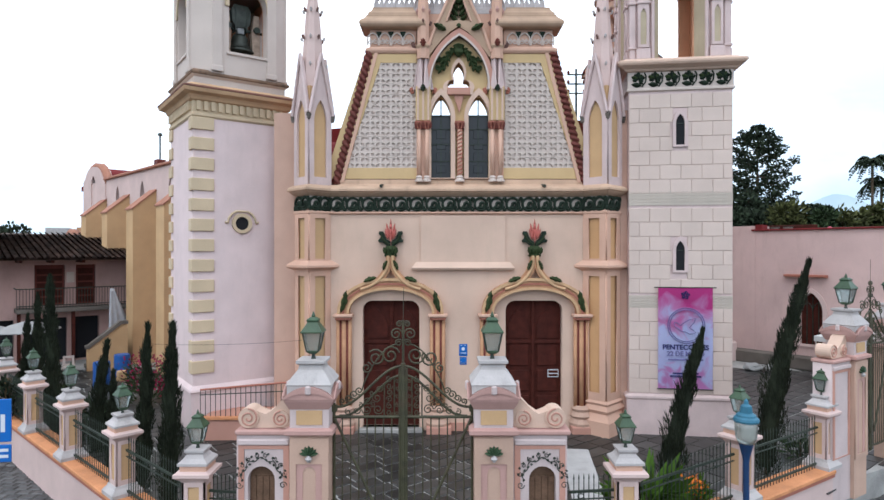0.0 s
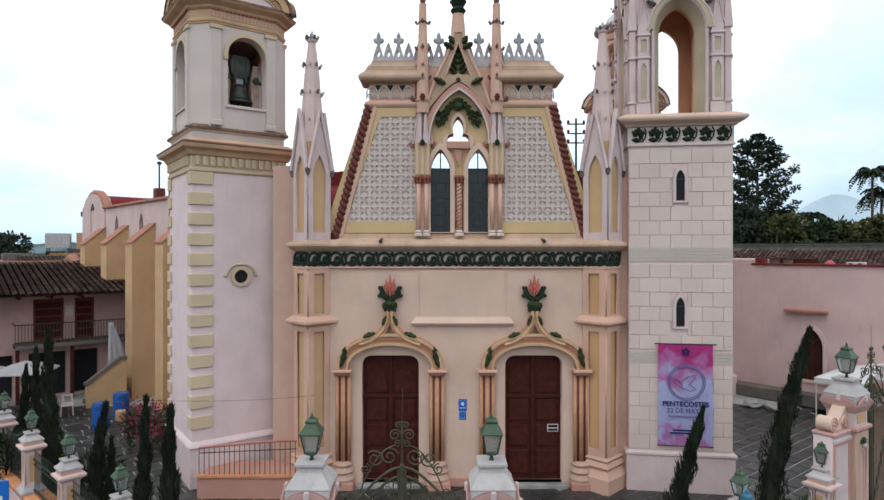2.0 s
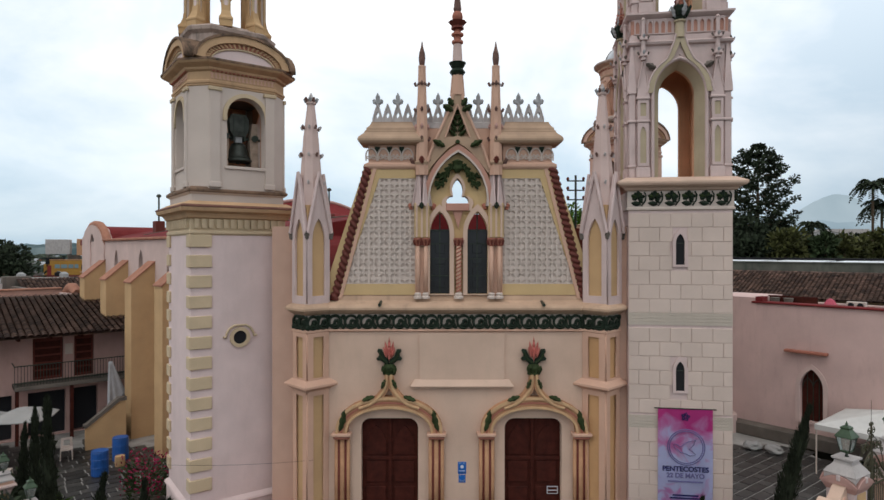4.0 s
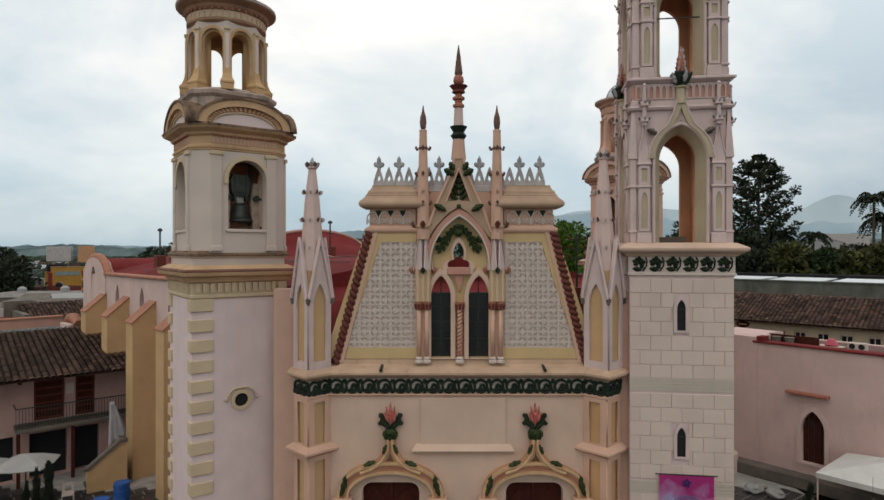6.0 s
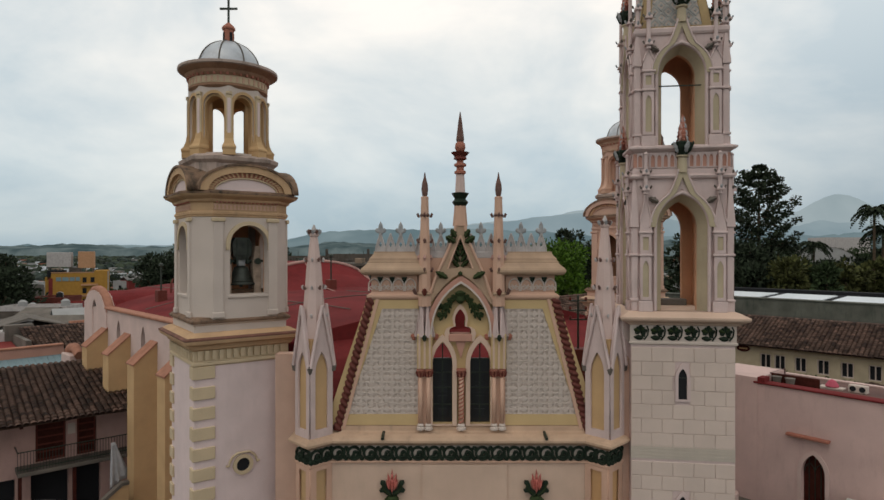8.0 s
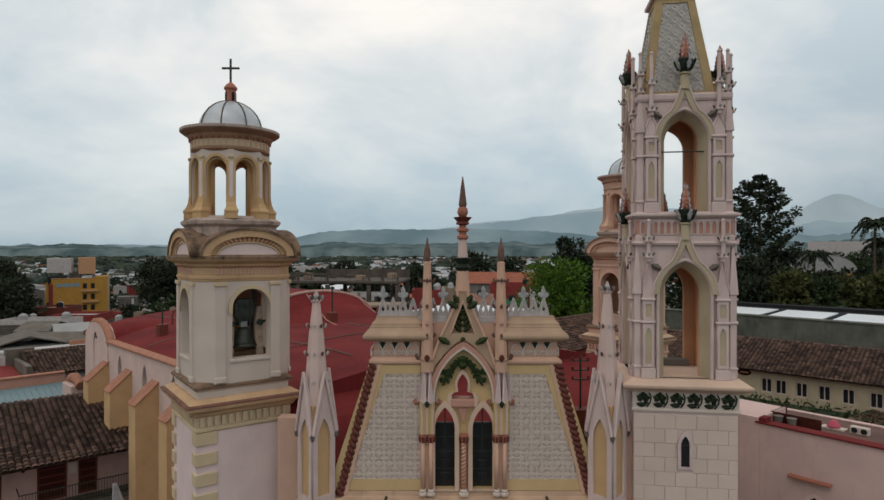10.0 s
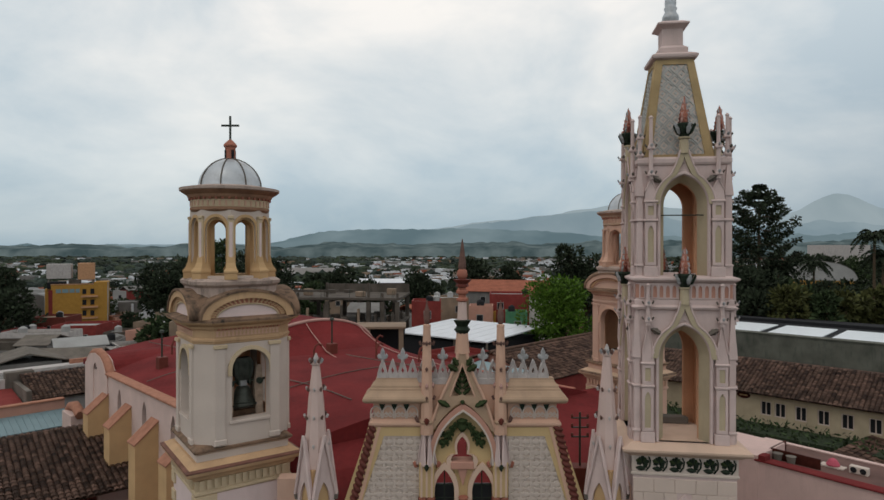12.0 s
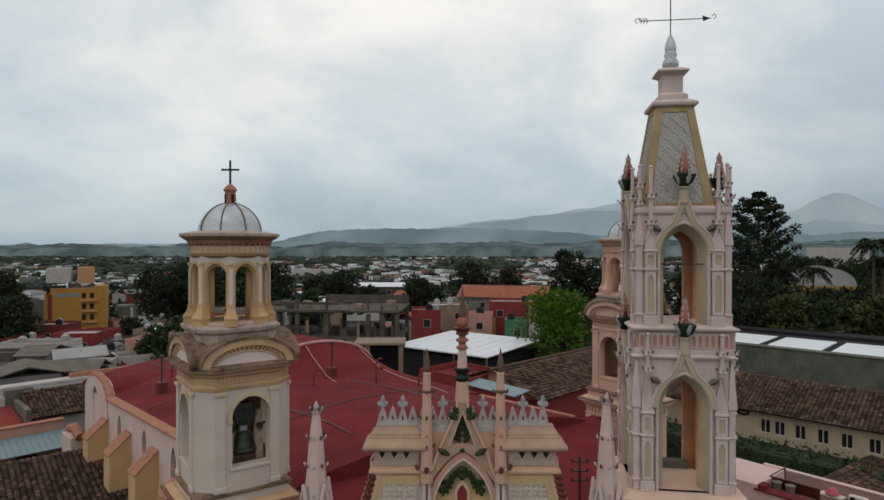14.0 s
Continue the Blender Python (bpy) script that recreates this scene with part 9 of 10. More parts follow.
def town_house(x, y, w, d, top, yaw, wall, roof, seed, gable=0.0, label="flat-roofed grey town house", extras=True, base=None, windows=True):
    rnd = random.Random(seed)
    z0 = ground_z(x, y) if base is None else base
    h = top - z0
    t = thing("town_house", label, "house", pose(x, y, z0, 0, 0, yaw))
    part("wall", box(-w / 2, w / 2, -d / 2, d / 2, 0, h), wall, t)
    if gable:
        part("roof", loft([[(-w / 2 - 0.3, -d / 2 - 0.4, h), (w / 2 + 0.3, -d / 2 - 0.4, h), (w / 2 + 0.3, -d / 2 - 0.4, h + 0.12), (-w / 2 - 0.3, -d / 2 - 0.4, h + 0.12)],
                           [(-w / 2 - 0.3, 0, h + gable), (w / 2 + 0.3, 0, h + gable), (w / 2 + 0.3, 0, h + gable + 0.12), (-w / 2 - 0.3, 0, h + gable + 0.12)],
                           [(-w / 2 - 0.3, d / 2 + 0.4, h), (w / 2 + 0.3, d / 2 + 0.4, h), (w / 2 + 0.3, d / 2 + 0.4, h + 0.12), (-w / 2 - 0.3, d / 2 + 0.4, h + 0.12)]]), roof, t)
    else:
        part("roof", box(-w / 2 + 0.15, w / 2 - 0.15, -d / 2 + 0.15, d / 2 - 0.15, h, h + 0.05), roof, t)
        for a in ((-w / 2, w / 2, -d / 2, -d / 2 + 0.15), (-w / 2, w / 2, d / 2 - 0.15, d / 2), (-w / 2, -w / 2 + 0.15, -d / 2 + 0.15, d / 2 - 0.15), (w / 2 - 0.15, w / 2, -d / 2 + 0.15, d / 2 - 0.15)):
            part("parapet", box(*a, h + 0.002, h + 0.45), wall, t)
    n = max(1, int(w / 3.2))
    for fl in range(max(1, int(h / 3))):
        for i in range(n):
            xx = -w / 2 + w * (i + 0.5) / n + rnd.uniform(-0.3, 0.3)
            zz = h - 1.1 - 2.9 * fl
            if windows and zz > 1.0 and rnd.random() < 0.8:
                wn_ = part("window", box(xx - 0.5, xx + 0.5, -d / 2 - 0.03, -d / 2 + 0.02, zz - 1.1, zz), DARK, t)
                part("frame", plate([(xx - 0.58, zz - 1.18), (xx + 0.58, zz - 1.18), (xx + 0.58, zz + 0.08), (xx - 0.58, zz + 0.08)], -d / 2 - 0.06, -d / 2, [[(xx - 0.5, zz - 1.1), (xx + 0.5, zz - 1.1), (xx + 0.5, zz), (xx - 0.5, zz)]]), SHEET, wn_)
    if extras and not gable:
        for i in range(rnd.randint(0, 2)):
            px, py = rnd.uniform(-w / 3, w / 3), rnd.uniform(-d / 3, d / 3)
            part("water_tank", lathe([(0.55, h), (0.55, h + 1.0), (0.2, h + 1.25)], 12, px, py), DARK if rnd.random() < 0.5 else SHEET, t)
    return t


WALLS, ROOFS = [GREYW, SHEET, TANW, GREYW, BLUSH, REDWALL, SHEET], [SHEET, GREYW, CONCRETE, SHEET, ROOF_RED, TILE, REDTILE]

# houses that stand out
yb = town_house(-106, 160.2, 14, 8, 5.2, 25, MUSTARD, CONCRETE, 1, label="tall mustard-yellow apartment block with rooftop tanks", extras=False, windows=False)
for dx, w, z0, z1, m_ in ((-5.3, 6.0, 15.2, 19.4, OLD_WHITE), (1.4, 4.0, 14.8, 19.6, TAN)):
    tk = part("tank_tower", box(dx - w / 2, dx + w / 2, -2.5, 2.0, z0, z1, bevel=0.05), m_, yb)
    for sx in (-1, 1):
        for y in (-2.2, 1.7):
            part("tower_leg", box(dx + sx * w * 0.42 - 0.15, dx + sx * w * 0.42 + 0.15, y - 0.15, y + 0.15, 13.2, z0), CONCRETE, tk)
part("high_wing", box(3.6, 7.0, -3.98, 3.98, 13.2, 14.1), MUSTARD, yb)
part("roof_rim", box(-7.05, 3.6, -4.1, -3.9, 13.5, 13.75), TAN, yb)
part("penthouse", box(-8.0, -4.0, -3.6, 3, 11.6, 14.2), DARK, yb)
part("roof_screen", box(-2.6, 0.2, -2.6, -2.4, 13.4, 14.9), RUIN, yb)
for k in range(3):
    bl = part("balcony", box(0.4, 4.6, -4.7, -4.0, 3.6 + 3.1 * k, 4.1 + 3.1 * k), TAN, yb)
    for xx in (1.2, 3.2):
        part("balcony_window", box(xx - 0.5, xx + 0.5, -4.08, -4.02, 4.5 + 3.1 * k, 6.0 + 3.1 * k), DARK, bl)
part("window_strip", box(-5.8, 0.0, -4.08, -4.02, 11.2, 12.3), TEAL, yb)
for xx in (-4.4, -2.6, -1.1):
    part("window_post", box(xx - 0.12, xx + 0.12, -4.12, -4.02, 11.1, 12.4), MUSTARD, yb)
part("side_stair", box(-8.5, -7.02, -3.6, 3, 0, 12.4), MUSTARD, yb)
part("stair_recess", box(-7.6, -6.6, -4.06, -3.55, 0, 12.0), REDWALL, yb)
part("rain_pipe", box(7.02, 7.25, -4.1, -3.8, 0, 14.0), SHEET, yb)
town_house(-55.5, 66, 9, 4, 4.4, 6, OLD_WHITE, CONCRETE, 2, label="white flat-roofed building with a porch", base=-4)
# solid block: its dark walls stand in for the shade of the porch
town_house(-58, 60.5, 7, 3.5, 3.9, 6, RUIN, CONCRETE, 96, label="open porch under a grey sheet", base=-4, windows=False, extras=False)
town_house(-72, 78, 8, 5, 2.4, 6, GREYW, CONCRETE, 97, label="low grey workshop with a grey roof", base=-4)
town_house(-50, 48, 9, 6, 4.2, 8, GREYW, CONCRETE, 3, label="grey workshop with a dull flat roof")
town_house(-60.5, 84, 7, 6, 3.2, 5, REDWALL, SHEET, 4, label="dark red house with a white roof")
town_house(-70, 92, 6, 6, 3.6, 5, MAROON, TANW, 5, label="dark red flat-roofed town house")
town_house(-49, 90, 9, 6, 3.0, -4, TANW, SIGNWHITE, 81, label="low tan house with a white roof")
town_house(-66, 62, 9, 6, 2.6, 10, GREYW, GREYW, 82, label="low grey house with a grey roof")
town_house(-40, 100, 18, 4, 5.4, -8, GREYW, SHEET, 6, label="low shed with a white sheet roof")
town_house(-30, 62, 10, 6, 6.6, 12, TANW, SHEET, 61, label="open shed with a pale sheet roof")
tl = thing("tiled_roof_house", "low house with dark barrel-tile roof", "house", CH)
part("wall", box(-0.5, 14.0, 32.8, 38.0, -1, 5.0), SHEET, tl)
tile_roof(tl, (-0.65, 32.4, 5.1), (14.0, 32.4, 5.1), (0, 4.4, 1.35), 1.5, lambda o: False, 0.28)
part("party_wall", box(-1.0, -0.66, 32.2, 37.0, -1, 5.9), CONCRETE, tl, "grey concrete party wall")
part("chimney_block", box(-1.5, 0.4, 36.9, 37.7, 5.0, 6.62, bevel=0.03), CONCRETE, tl)
wh = thing("long_white_house", "long white-walled house with a pale flat roof", "house", CH)
part("wall", box(-20.0, 14.0, 40.7, 46.5, -1, 5.05), OLD_WHITE, wh, "white parapet wall")
part("roof", box(-19.8, 13.8, 40.9, 45.05, 5.05, 5.11), GREYW, wh)
part("parapet", box(-20.0, 14.0, 40.7, 40.9, 5.05, 5.35), OLD_WHITE, wh)
part("parapet", box(-20.0, 14.0, 45.05, 46.5, 5.05, 5.3), OLD_WHITE, wh)
for u, v, w, h in ((8.6, 42.5, 1.4, 0.8), (11.4, 44.0, 1.0, 1.1)):
    part("roof_box", box(u - w / 2, u + w / 2, v - 0.6, v + 0.6, 5.11, 5.11 + h, bevel=0.03), OLD_WHITE if w > 1.1 else TANW, wh)
part("roof_edge", box(5.0, 12.0, 45.6, 46.0, 5.11, 5.7), TERRACOTTA, wh, "orange-tiled roof edge")
rs = thing("red_lean_to", "dark red low roof beside the tiled house", "shed", CH)
part("roof", loft([[(-9.0, 31.0, 4.7), (-1.1, 31.0, 4.7), (-1.1, 31.0, 4.8), (-9.0, 31.0, 4.8)], [(-9.0, 37.0, 5.3), (-1.1, 37.0, 5.3), (-1.1, 37.0, 5.4), (-9.0, 37.0, 5.4)]]), REDWALL, rs)
part("wall", box(-9.0, -1.1, 37.0, 37.3, -1, 6.1), OLD_WHITE, rs)
part("front_wall", box(-9.0, -1.1, 31.1, 31.3, -1, 4.7), DARK, rs)
ya = thing("yard_annex", "pink annex with a pale blue lean-to roof", "annex", CH)
part("back_wall", box(-10.0, 0.2, 27.0, 27.3, -0.75, 6.05), BLUSH, ya, "pink wall above the lean-to")
part("back_coping", box(-10.0, 0.2, 26.92, 27.4, 6.05, 6.18, bevel=0.03), TERRACOTTA, ya)
part("lean_to", loft([[(-4.6, 24.6, 4.85), (0.3, 24.6, 4.85), (0.3, 24.6, 4.91), (-4.6, 24.6, 4.91)], [(-4.6, 27.0, 5.4), (0.3, 27.0, 5.4), (0.3, 27.0, 5.46), (-4.6, 27.0, 5.46)]]), TEAL, ya, "pale blue corrugated sheet")
for k in range(14):
    part("corrugation", rods([[(-4.45 + 0.36 * k, 24.62, 4.92), (-4.45 + 0.36 * k, 26.98, 5.47)]], 0.02, 0), TEAL, ya)
for x in (-4.4, -2.0, 0.1):
    part("post", box(x - 0.07, x + 0.07, 24.7, 24.84, -0.75, 4.85), WOOD, ya)
part("inner_door", box(-2.6, -1.4, 26.9, 26.97, 2.6, 4.9), WOOD, ya)
part("end_pier", box(-0.6, 0.4, 22.2, 24.2, 0, 6.0, bevel=0.03), PINK, ya, "pink end wall beside the gable")
part("pier_coping", moved(rods([[(-0.1, 22.0 + 2.4 * i / 8, 6.0 + 0.35 * math.sin(math.pi * i / 8)) for i in range(9)]], 0.32), Matrix.Identity(4)), TERRACOTTA, ya)
# brown roofs close behind the church
bt = thing("tiled_roof_house", "brown clay-tile roof behind the red roof", "house", pose(7.2, 25.8, 0, 0, 0, 45))
part("wall", box(0, 15, 0.3, 4.6, -1, 6.6), REDWALL, bt)
tile_roof(bt, (-0.4, 0.0, 6.65), (16, 0.0, 6.65), (0, 4.7, 1.65), 1.5, lambda o: False, 0.27)
tile_roof(bt, (16, 9.0, 6.9), (-0.4, 9.0, 6.9), (0, -4.3, 1.4), 1.5, lambda o: False, 0.27)
part("ridge", rods([[(-0.5, 4.7, 8.36), (16, 4.7, 8.36)]], 0.13), TILE, bt)
part("gable_end", plate([(0.1, 6.5), (9.0, 6.9), (4.7, 8.2)], -0.2, 0.0), BLUSH, bt).matrix_basis = pose(0, 0, 0, 0, 0, 90)
wr = thing("sheet_metal_hall", "hall with a bright white sheet-metal roof", "hall", pose(2.5, 43.6, 0, 0, 0, -37.5))
# near-black wall: the shadow beneath the roof is put into its colour
part("wall", box(-5.2, 5.2, -4.6, 4.6, -4, 7.5), DARK, wr)
part("roof", loft([[(-5.7, -5.0, 7.85), (5.6, -5.0, 7.85), (5.6, -5.0, 7.97), (-5.7, -5.0, 7.97)], [(-5.7, 5.0, 8.2), (5.6, 5.0, 8.2), (5.6, 5.0, 8.32), (-5.7, 5.0, 8.32)]]), SIGNWHITE, wr, "white sheet-metal roof")
for i in range(8):
    part("seam", rods([[(-4.9 + 1.4 * i, -4.98, 7.98), (-4.9 + 1.4 * i, 4.98, 8.33)]], 0.012, 0), SIGNWHITE, wr)
for i in range(4):
    part("post", box(-5.4 + 3.6 * i, -5.25 + 3.6 * i, -4.95, -4.8, -4, 7.85), CONCRETE, wr)
# small flat-roofed rooms between the vault and the hall
rr = thing("roof_room", "open beige roof shelter on stout pillars", "shelter", pose(-5.2, 33.5, 0, 0, 0, 3))
part("slab", box(-2.3, 2.0, -0.6, 2.6, 9.55, 9.75, bevel=0.02), TANW, rr)
for x in (-1.2, 1.6):
    part("pillar", box(x - 0.2, x + 0.2, -0.4, 0.0, 4, 9.55, bevel=0.02), TANW, rr)
# back wall coloured near-black for the shade inside the shelter
part("back_wall", box(-2.2, 1.9, 2.2, 2.4, 4, 9.55), DARK, rr)
town_house(1.6, 31.5, 5.5, 4.5, 7.4, -45, REDWALL, ROOF_RED, 91, label="low flat-roofed annex coated in red", extras=False, windows=False)
ts = thing("translucent_shed", "low shed with pale blue sheets", "shed", pose(3.8, 26.3, 0, 0, 0, -50))
part("sheet", loft([[(-2.6, -0.8, 7.45), (2.6, -0.8, 7.45), (2.6, -0.8, 7.52), (-2.6, -0.8, 7.52)], [(-2.6, 0.8, 7.65), (2.6, 0.8, 7.65), (2.6, 0.8, 7.72), (-2.6, 0.8, 7.72)]]), TEAL, ts)
part("wall", box(-2.5, 2.5, -0.6, 0.6, -1, 7.45), REDWALL, ts)
# unfinished concrete skeleton
ru = thing("unfinished_building", "brown weathered unfinished concrete frame with bare columns", "building", pose(-12.0, 50, ground_z(-12, 50), 0, 0, -4))
gz0 = -ground_z(-12, 50)
for z in (7.9, 10.75):
    part("slab", box(-8.5, 7.6, -3, 6, gz0 + z, gz0 + z + 0.28, bevel=0.03), RUIN, ru)
for x in (-8.2, -3.5, -0.3, 4.2, 5.7, 7.3):
    for y in (-2.7, 5.6):
        part("column", box(x - 0.22, x + 0.22, y - 0.22, y + 0.22, 0, gz0 + 10.6), RUIN, ru)
    part("stub", box(x - 0.12, x + 0.12, -2.8, -2.56, gz0 + 11.0, gz0 + 11.0 + (1.6 if x in (-0.3, 4.2) else 0.5)), RUIN, ru)
rnd = random.Random(31)
for k in range(16):
    x = rnd.uniform(-8.0, 7.0)
    part("beam", box(x - 0.1, x + 0.1, -2.8, 5.7, gz0 + 10.5, gz0 + 10.76), RUIN, ru)
for k in range(26):
    x, y, z = rnd.uniform(-8.2, 7.2), rnd.uniform(-2.8, 5.0), rnd.choice((8.18, 8.18, 11.03))
    part("rubble", box(-0.5, 0.5, -0.35, 0.35, -0.02, rnd.uniform(0.25, 0.9), bevel=0.06), rnd.choice((RUIN, CONCRETE, TANW, RUIN)), ru).matrix_basis = pose(x, y, gz0 + z, 0, 0, rnd.uniform(0, 180))
for k in range(9):
    x = -8.0 + 1.85 * k
    part("mullion", box(x - 0.13, x + 0.13, -2.75, -2.5, gz0 + 8.18, gz0 + rnd.uniform(9.2, 10.7)), RUIN if k % 3 else TANW, ru)
for k in range(14):
    x, h = rnd.uniform(-8.2, 7.2), rnd.uniform(0.5, 1.5)
    part("rebar", rods([[(x, -2.7, gz0 + 11.0), (x + 0.05, -2.7, gz0 + 11.0 + h)]], 0.025, 0), IRON, ru)
part("top_beam", box(-8.5, 1.0, -2.9, -2.6, gz0 + 11.6, gz0 + 11.85), RUIN, ru)
part("parapet", box(-2.5, 7.5, 5.7, 5.9, gz0 + 11.0, gz0 + 12.0), RUIN, ru)
part("infill_wall", box(-8.3, -3.0, -2.6, -2.4, gz0 + 4.0, gz0 + 7.9), RUIN, ru)
part("low_wall", box(3.2, 7.2, -2.6, -2.4, gz0 + 4.0, gz0 + 7.2), REDWALL, ru)
town_house(12.5, 92, 8, 7, 7.8, -6, REDWALL, SHEET, 71, label="dark red house with white upper rooms")
town_house(17.5, 88, 5, 5, 7.3, -6, OLD_WHITE, SIGNWHITE, 72, label="white cubic house with flat roof")
town_house(6.5, 86, 4, 4, 6.2, -6, BLUSH, SIGNWHITE, 73, label="narrow pale pink house front")
town_house(12.0, 82, 3.5, 4, 5.6, -6, GREENW, SHEET, 74, label="narrow green house front")
town_house(14, 118, 19, 12, 6.9, -14, GREYW, REDTILE, 75, gable=2.2, label="long hall with an orange tiled gable roof")
town_house(1, 96, 7, 6, 6.8, 4, TANW, SIGNWHITE, 76, label="white flat-roofed house in town")
town_house(-2.6, 78, 4.5, 5, 7.7, 0, REDWALL, SHEET, 77, label="dark red house with white side")
town_house(8.3, 90, 2.2, 4, 4.9, -6, MUSTARD, SHEET, 84, label="narrow yellow house front", extras=False)
town_house(-28, 132, 10, 7, 4.6, -6, TANW, SIGNWHITE, 85, label="low shed with a white curved roof", gable=0.9)
town_house(-20, 172, 18, 9, 5.6, 2, RUIN, SIGNWHITE, 86, label="market hall with a white roof", gable=1.0)
town_house(-8, 150, 9, 7, 4.4, -20, TANW, REDTILE, 87, label="tan house with an orange roof", gable=1.2)
town_house(2, 140, 7, 6, 4.0, 10, GREYW, SHEET, 88, label="grey house with a flat roof")
dm = thing("dome_roof_hall", "hall with a pale curved sheet roof", "hall", pose(91, 128, ground_z(91, 128), 0, 0, -24))
part("vault", loft([[(6.2 * math.cos(math.pi * i / 14), y, 15.6 + 4.2 * math.sin(math.pi * i / 14)) for i in range(15)] for y in (-5, 11)]), SHEET, dm)
for k in range(9):
    part("roof_seam", rods([[(6.25 * math.cos(math.pi * i / 14), -5 + 2 * k, 15.62 + 4.24 * math.sin(math.pi * i / 14)) for i in range(15)]], 0.06, 0), GREYW, dm)
part("wall", box(-6, 6, -4.9, 10.9, 0, 15.65), MUSTARD, dm)
town_house(174, 250, 20, 12, 17.2, 2, OLD_WHITE, SHEET, 78, label="large white warehouse among trees", windows=False, extras=False)
town_house(150, 682, 20, 10, 0.5, 5, OLD_WHITE, SIGNWHITE, 79, label="white building among the trees", extras=False)
town_house(-98, 427, 36, 12, 1.0, 3, OLD_WHITE, SIGNWHITE, 80, label="long pale warehouse roof", windows=False, extras=False)

rnd = random.Random(5)
count = 0
while count < 110:
    y = rnd.uniform(70, 200)
    x = rnd.uniform(-0.72, 0.72) * (y + 18)
    if (x > 30 and y < 120) or (-0.76 < x / (y + 18) < -0.5 and y < 165) or (abs(x - 12) < 12 and y < 125):
        continue
    town_house(x, y, rnd.uniform(4, 8.5), rnd.uniform(4, 8), ground_z(x, y) + rnd.choice((3.2, 3.6, 6.2, 6.6, 9.0)) + rnd.uniform(0, 0.8), rnd.choice((-40, 50, 0, 8, -8)) + rnd.uniform(-5, 5),
               rnd.choice(WALLS), rnd.choice(ROOFS), 100 + count, gable=rnd.choice((0, 0, 0, 1.2)), label=rnd.choice(("flat-roofed grey house of the town", "small town house among trees")))
    count += 1


for i in range(34):
    y = rnd.uniform(44, 100)
    x = rnd.uniform(-0.72, -0.4) * (y + 18)
    town_house(x, y, rnd.uniform(3, 6.5), rnd.uniform(3, 6), rnd.uniform(0.2, 0.8) + 4.6 * (1 - (y - 44) / 90) - rnd.uniform(0, 2.2), rnd.choice((8, 40, -50, 12)) + rnd.uniform(-4, 4), rnd.choice([GREYW, RUIN, TANW, GREYW, REDWALL, REDWALL, SHEET, OLD_WHITE, GREYW]),
               rnd.choice((CONCRETE, SHEET, GREYW, RUIN, TILE, CONCRETE, CONCRETE)), 500 + i, gable=rnd.choice((0, 0, 0, 0.9)), label="small crowded house behind the church")
for i in range(120):
    y = 85 + 190 * rnd.random() ** 0.8
    x = rnd.uniform(-0.72, 0.72) * (y + 18)
    if (-0.68 < x / (y + 18) < -0.53 and y < 170) or (abs(x) < 14 and y < 75) or x > 45 and y < 75:
        continue
    broad_tree(x, y, rnd.uniform(6, 10.5), rnd.uniform(2.6, 5.2), rnd.choice((FAR_GREEN, FOLIAGE, CYPRESS)), 300 + i, "dark tree between the town houses", 10, 90, 0.75, False)


def far_mass(name, label, category, cells, material, shape):
    """Many far things joined in one mesh."""
    V, F = [], []
    for c in cells:
        v, f = shape(*c)
        b = len(V)
        V += v
        F += [tuple(i + b for i in q) for q in f]
    me = bpy.data.meshes.new(name)
    me.from_pydata(V, [], F)
    return tagged(part(name, me, material), label, category, kind="stuff")


def far_box(x, y, w, d, h, a):
    z = ground_z(x, y)
    ca, sa = math.cos(a), math.sin(a)
    pts = [(x + px * ca - py * sa, y + px * sa + py * ca) for px, py in ((-w / 2, -d / 2), (w / 2, -d / 2), (w / 2, d / 2), (-w / 2, d / 2))]
    v = [(p, q, z) for p, q in pts] + [(p, q, z + h) for p, q in pts]
    return v, [(4, 5, 6, 7), (0, 1, 5, 4), (1, 2, 6, 5), (2, 3, 7, 6), (3, 0, 4, 7)]


ICO = bmesh.new()
bmesh.ops.create_icosphere(ICO, subdivisions=2, radius=1.0)
ICO_V, ICO_F = [v.co.copy() for v in ICO.verts], [tuple(v.index for v in f.verts) for f in ICO.faces]
ICO.free()


def far_crown(x, y, r, h, s):
    z = ground_z(x, y) + h * 0.55
    v = []
    for c in ICO_V:
        k = 1 + 0.75 * noise.noise(c * 2.3 + Vector((s, s * 0.7, 0)))
        v.append((x + c.x * r * k, y + c.y * r * k, z + c.z * h * 0.5 * k))
    return v, ICO_F


def spread(y0, y1, wide=0.78):
    y = y0 + (y1 - y0) * rnd.random() ** 1.5
    return rnd.uniform(-wide, wide) * (y + 18), y


cells = {0: [], 1: [], 2: [], 3: [], 4: []}
for i in range(6500):
    x, y = spread(165, 1100)
    s = x / (y + 18)
    if noise.noise((x * 0.009, y * 0.006, 1.0)) < (0.1 if s < -0.3 else -0.1) + 0.06 * (y > 500):
        continue
    cells[rnd.choice((0, 0, 1, 1, 2, 3, 4, 4, 4))].append((x, y, rnd.uniform(3, 9), rnd.uniform(3, 7), rnd.choice((3.2, 3.8, 5.5, 6.2, 6.8)), rnd.uniform(0, 3.1)))
for k, m_ in enumerate((SHEET, GREYW, TANW, REDTILE, SIGNWHITE)):
    far_mass("far_houses", "scattered pale houses of the far town", "houses", cells[k], m_, far_box)
crowns = {0: [], 1: []}
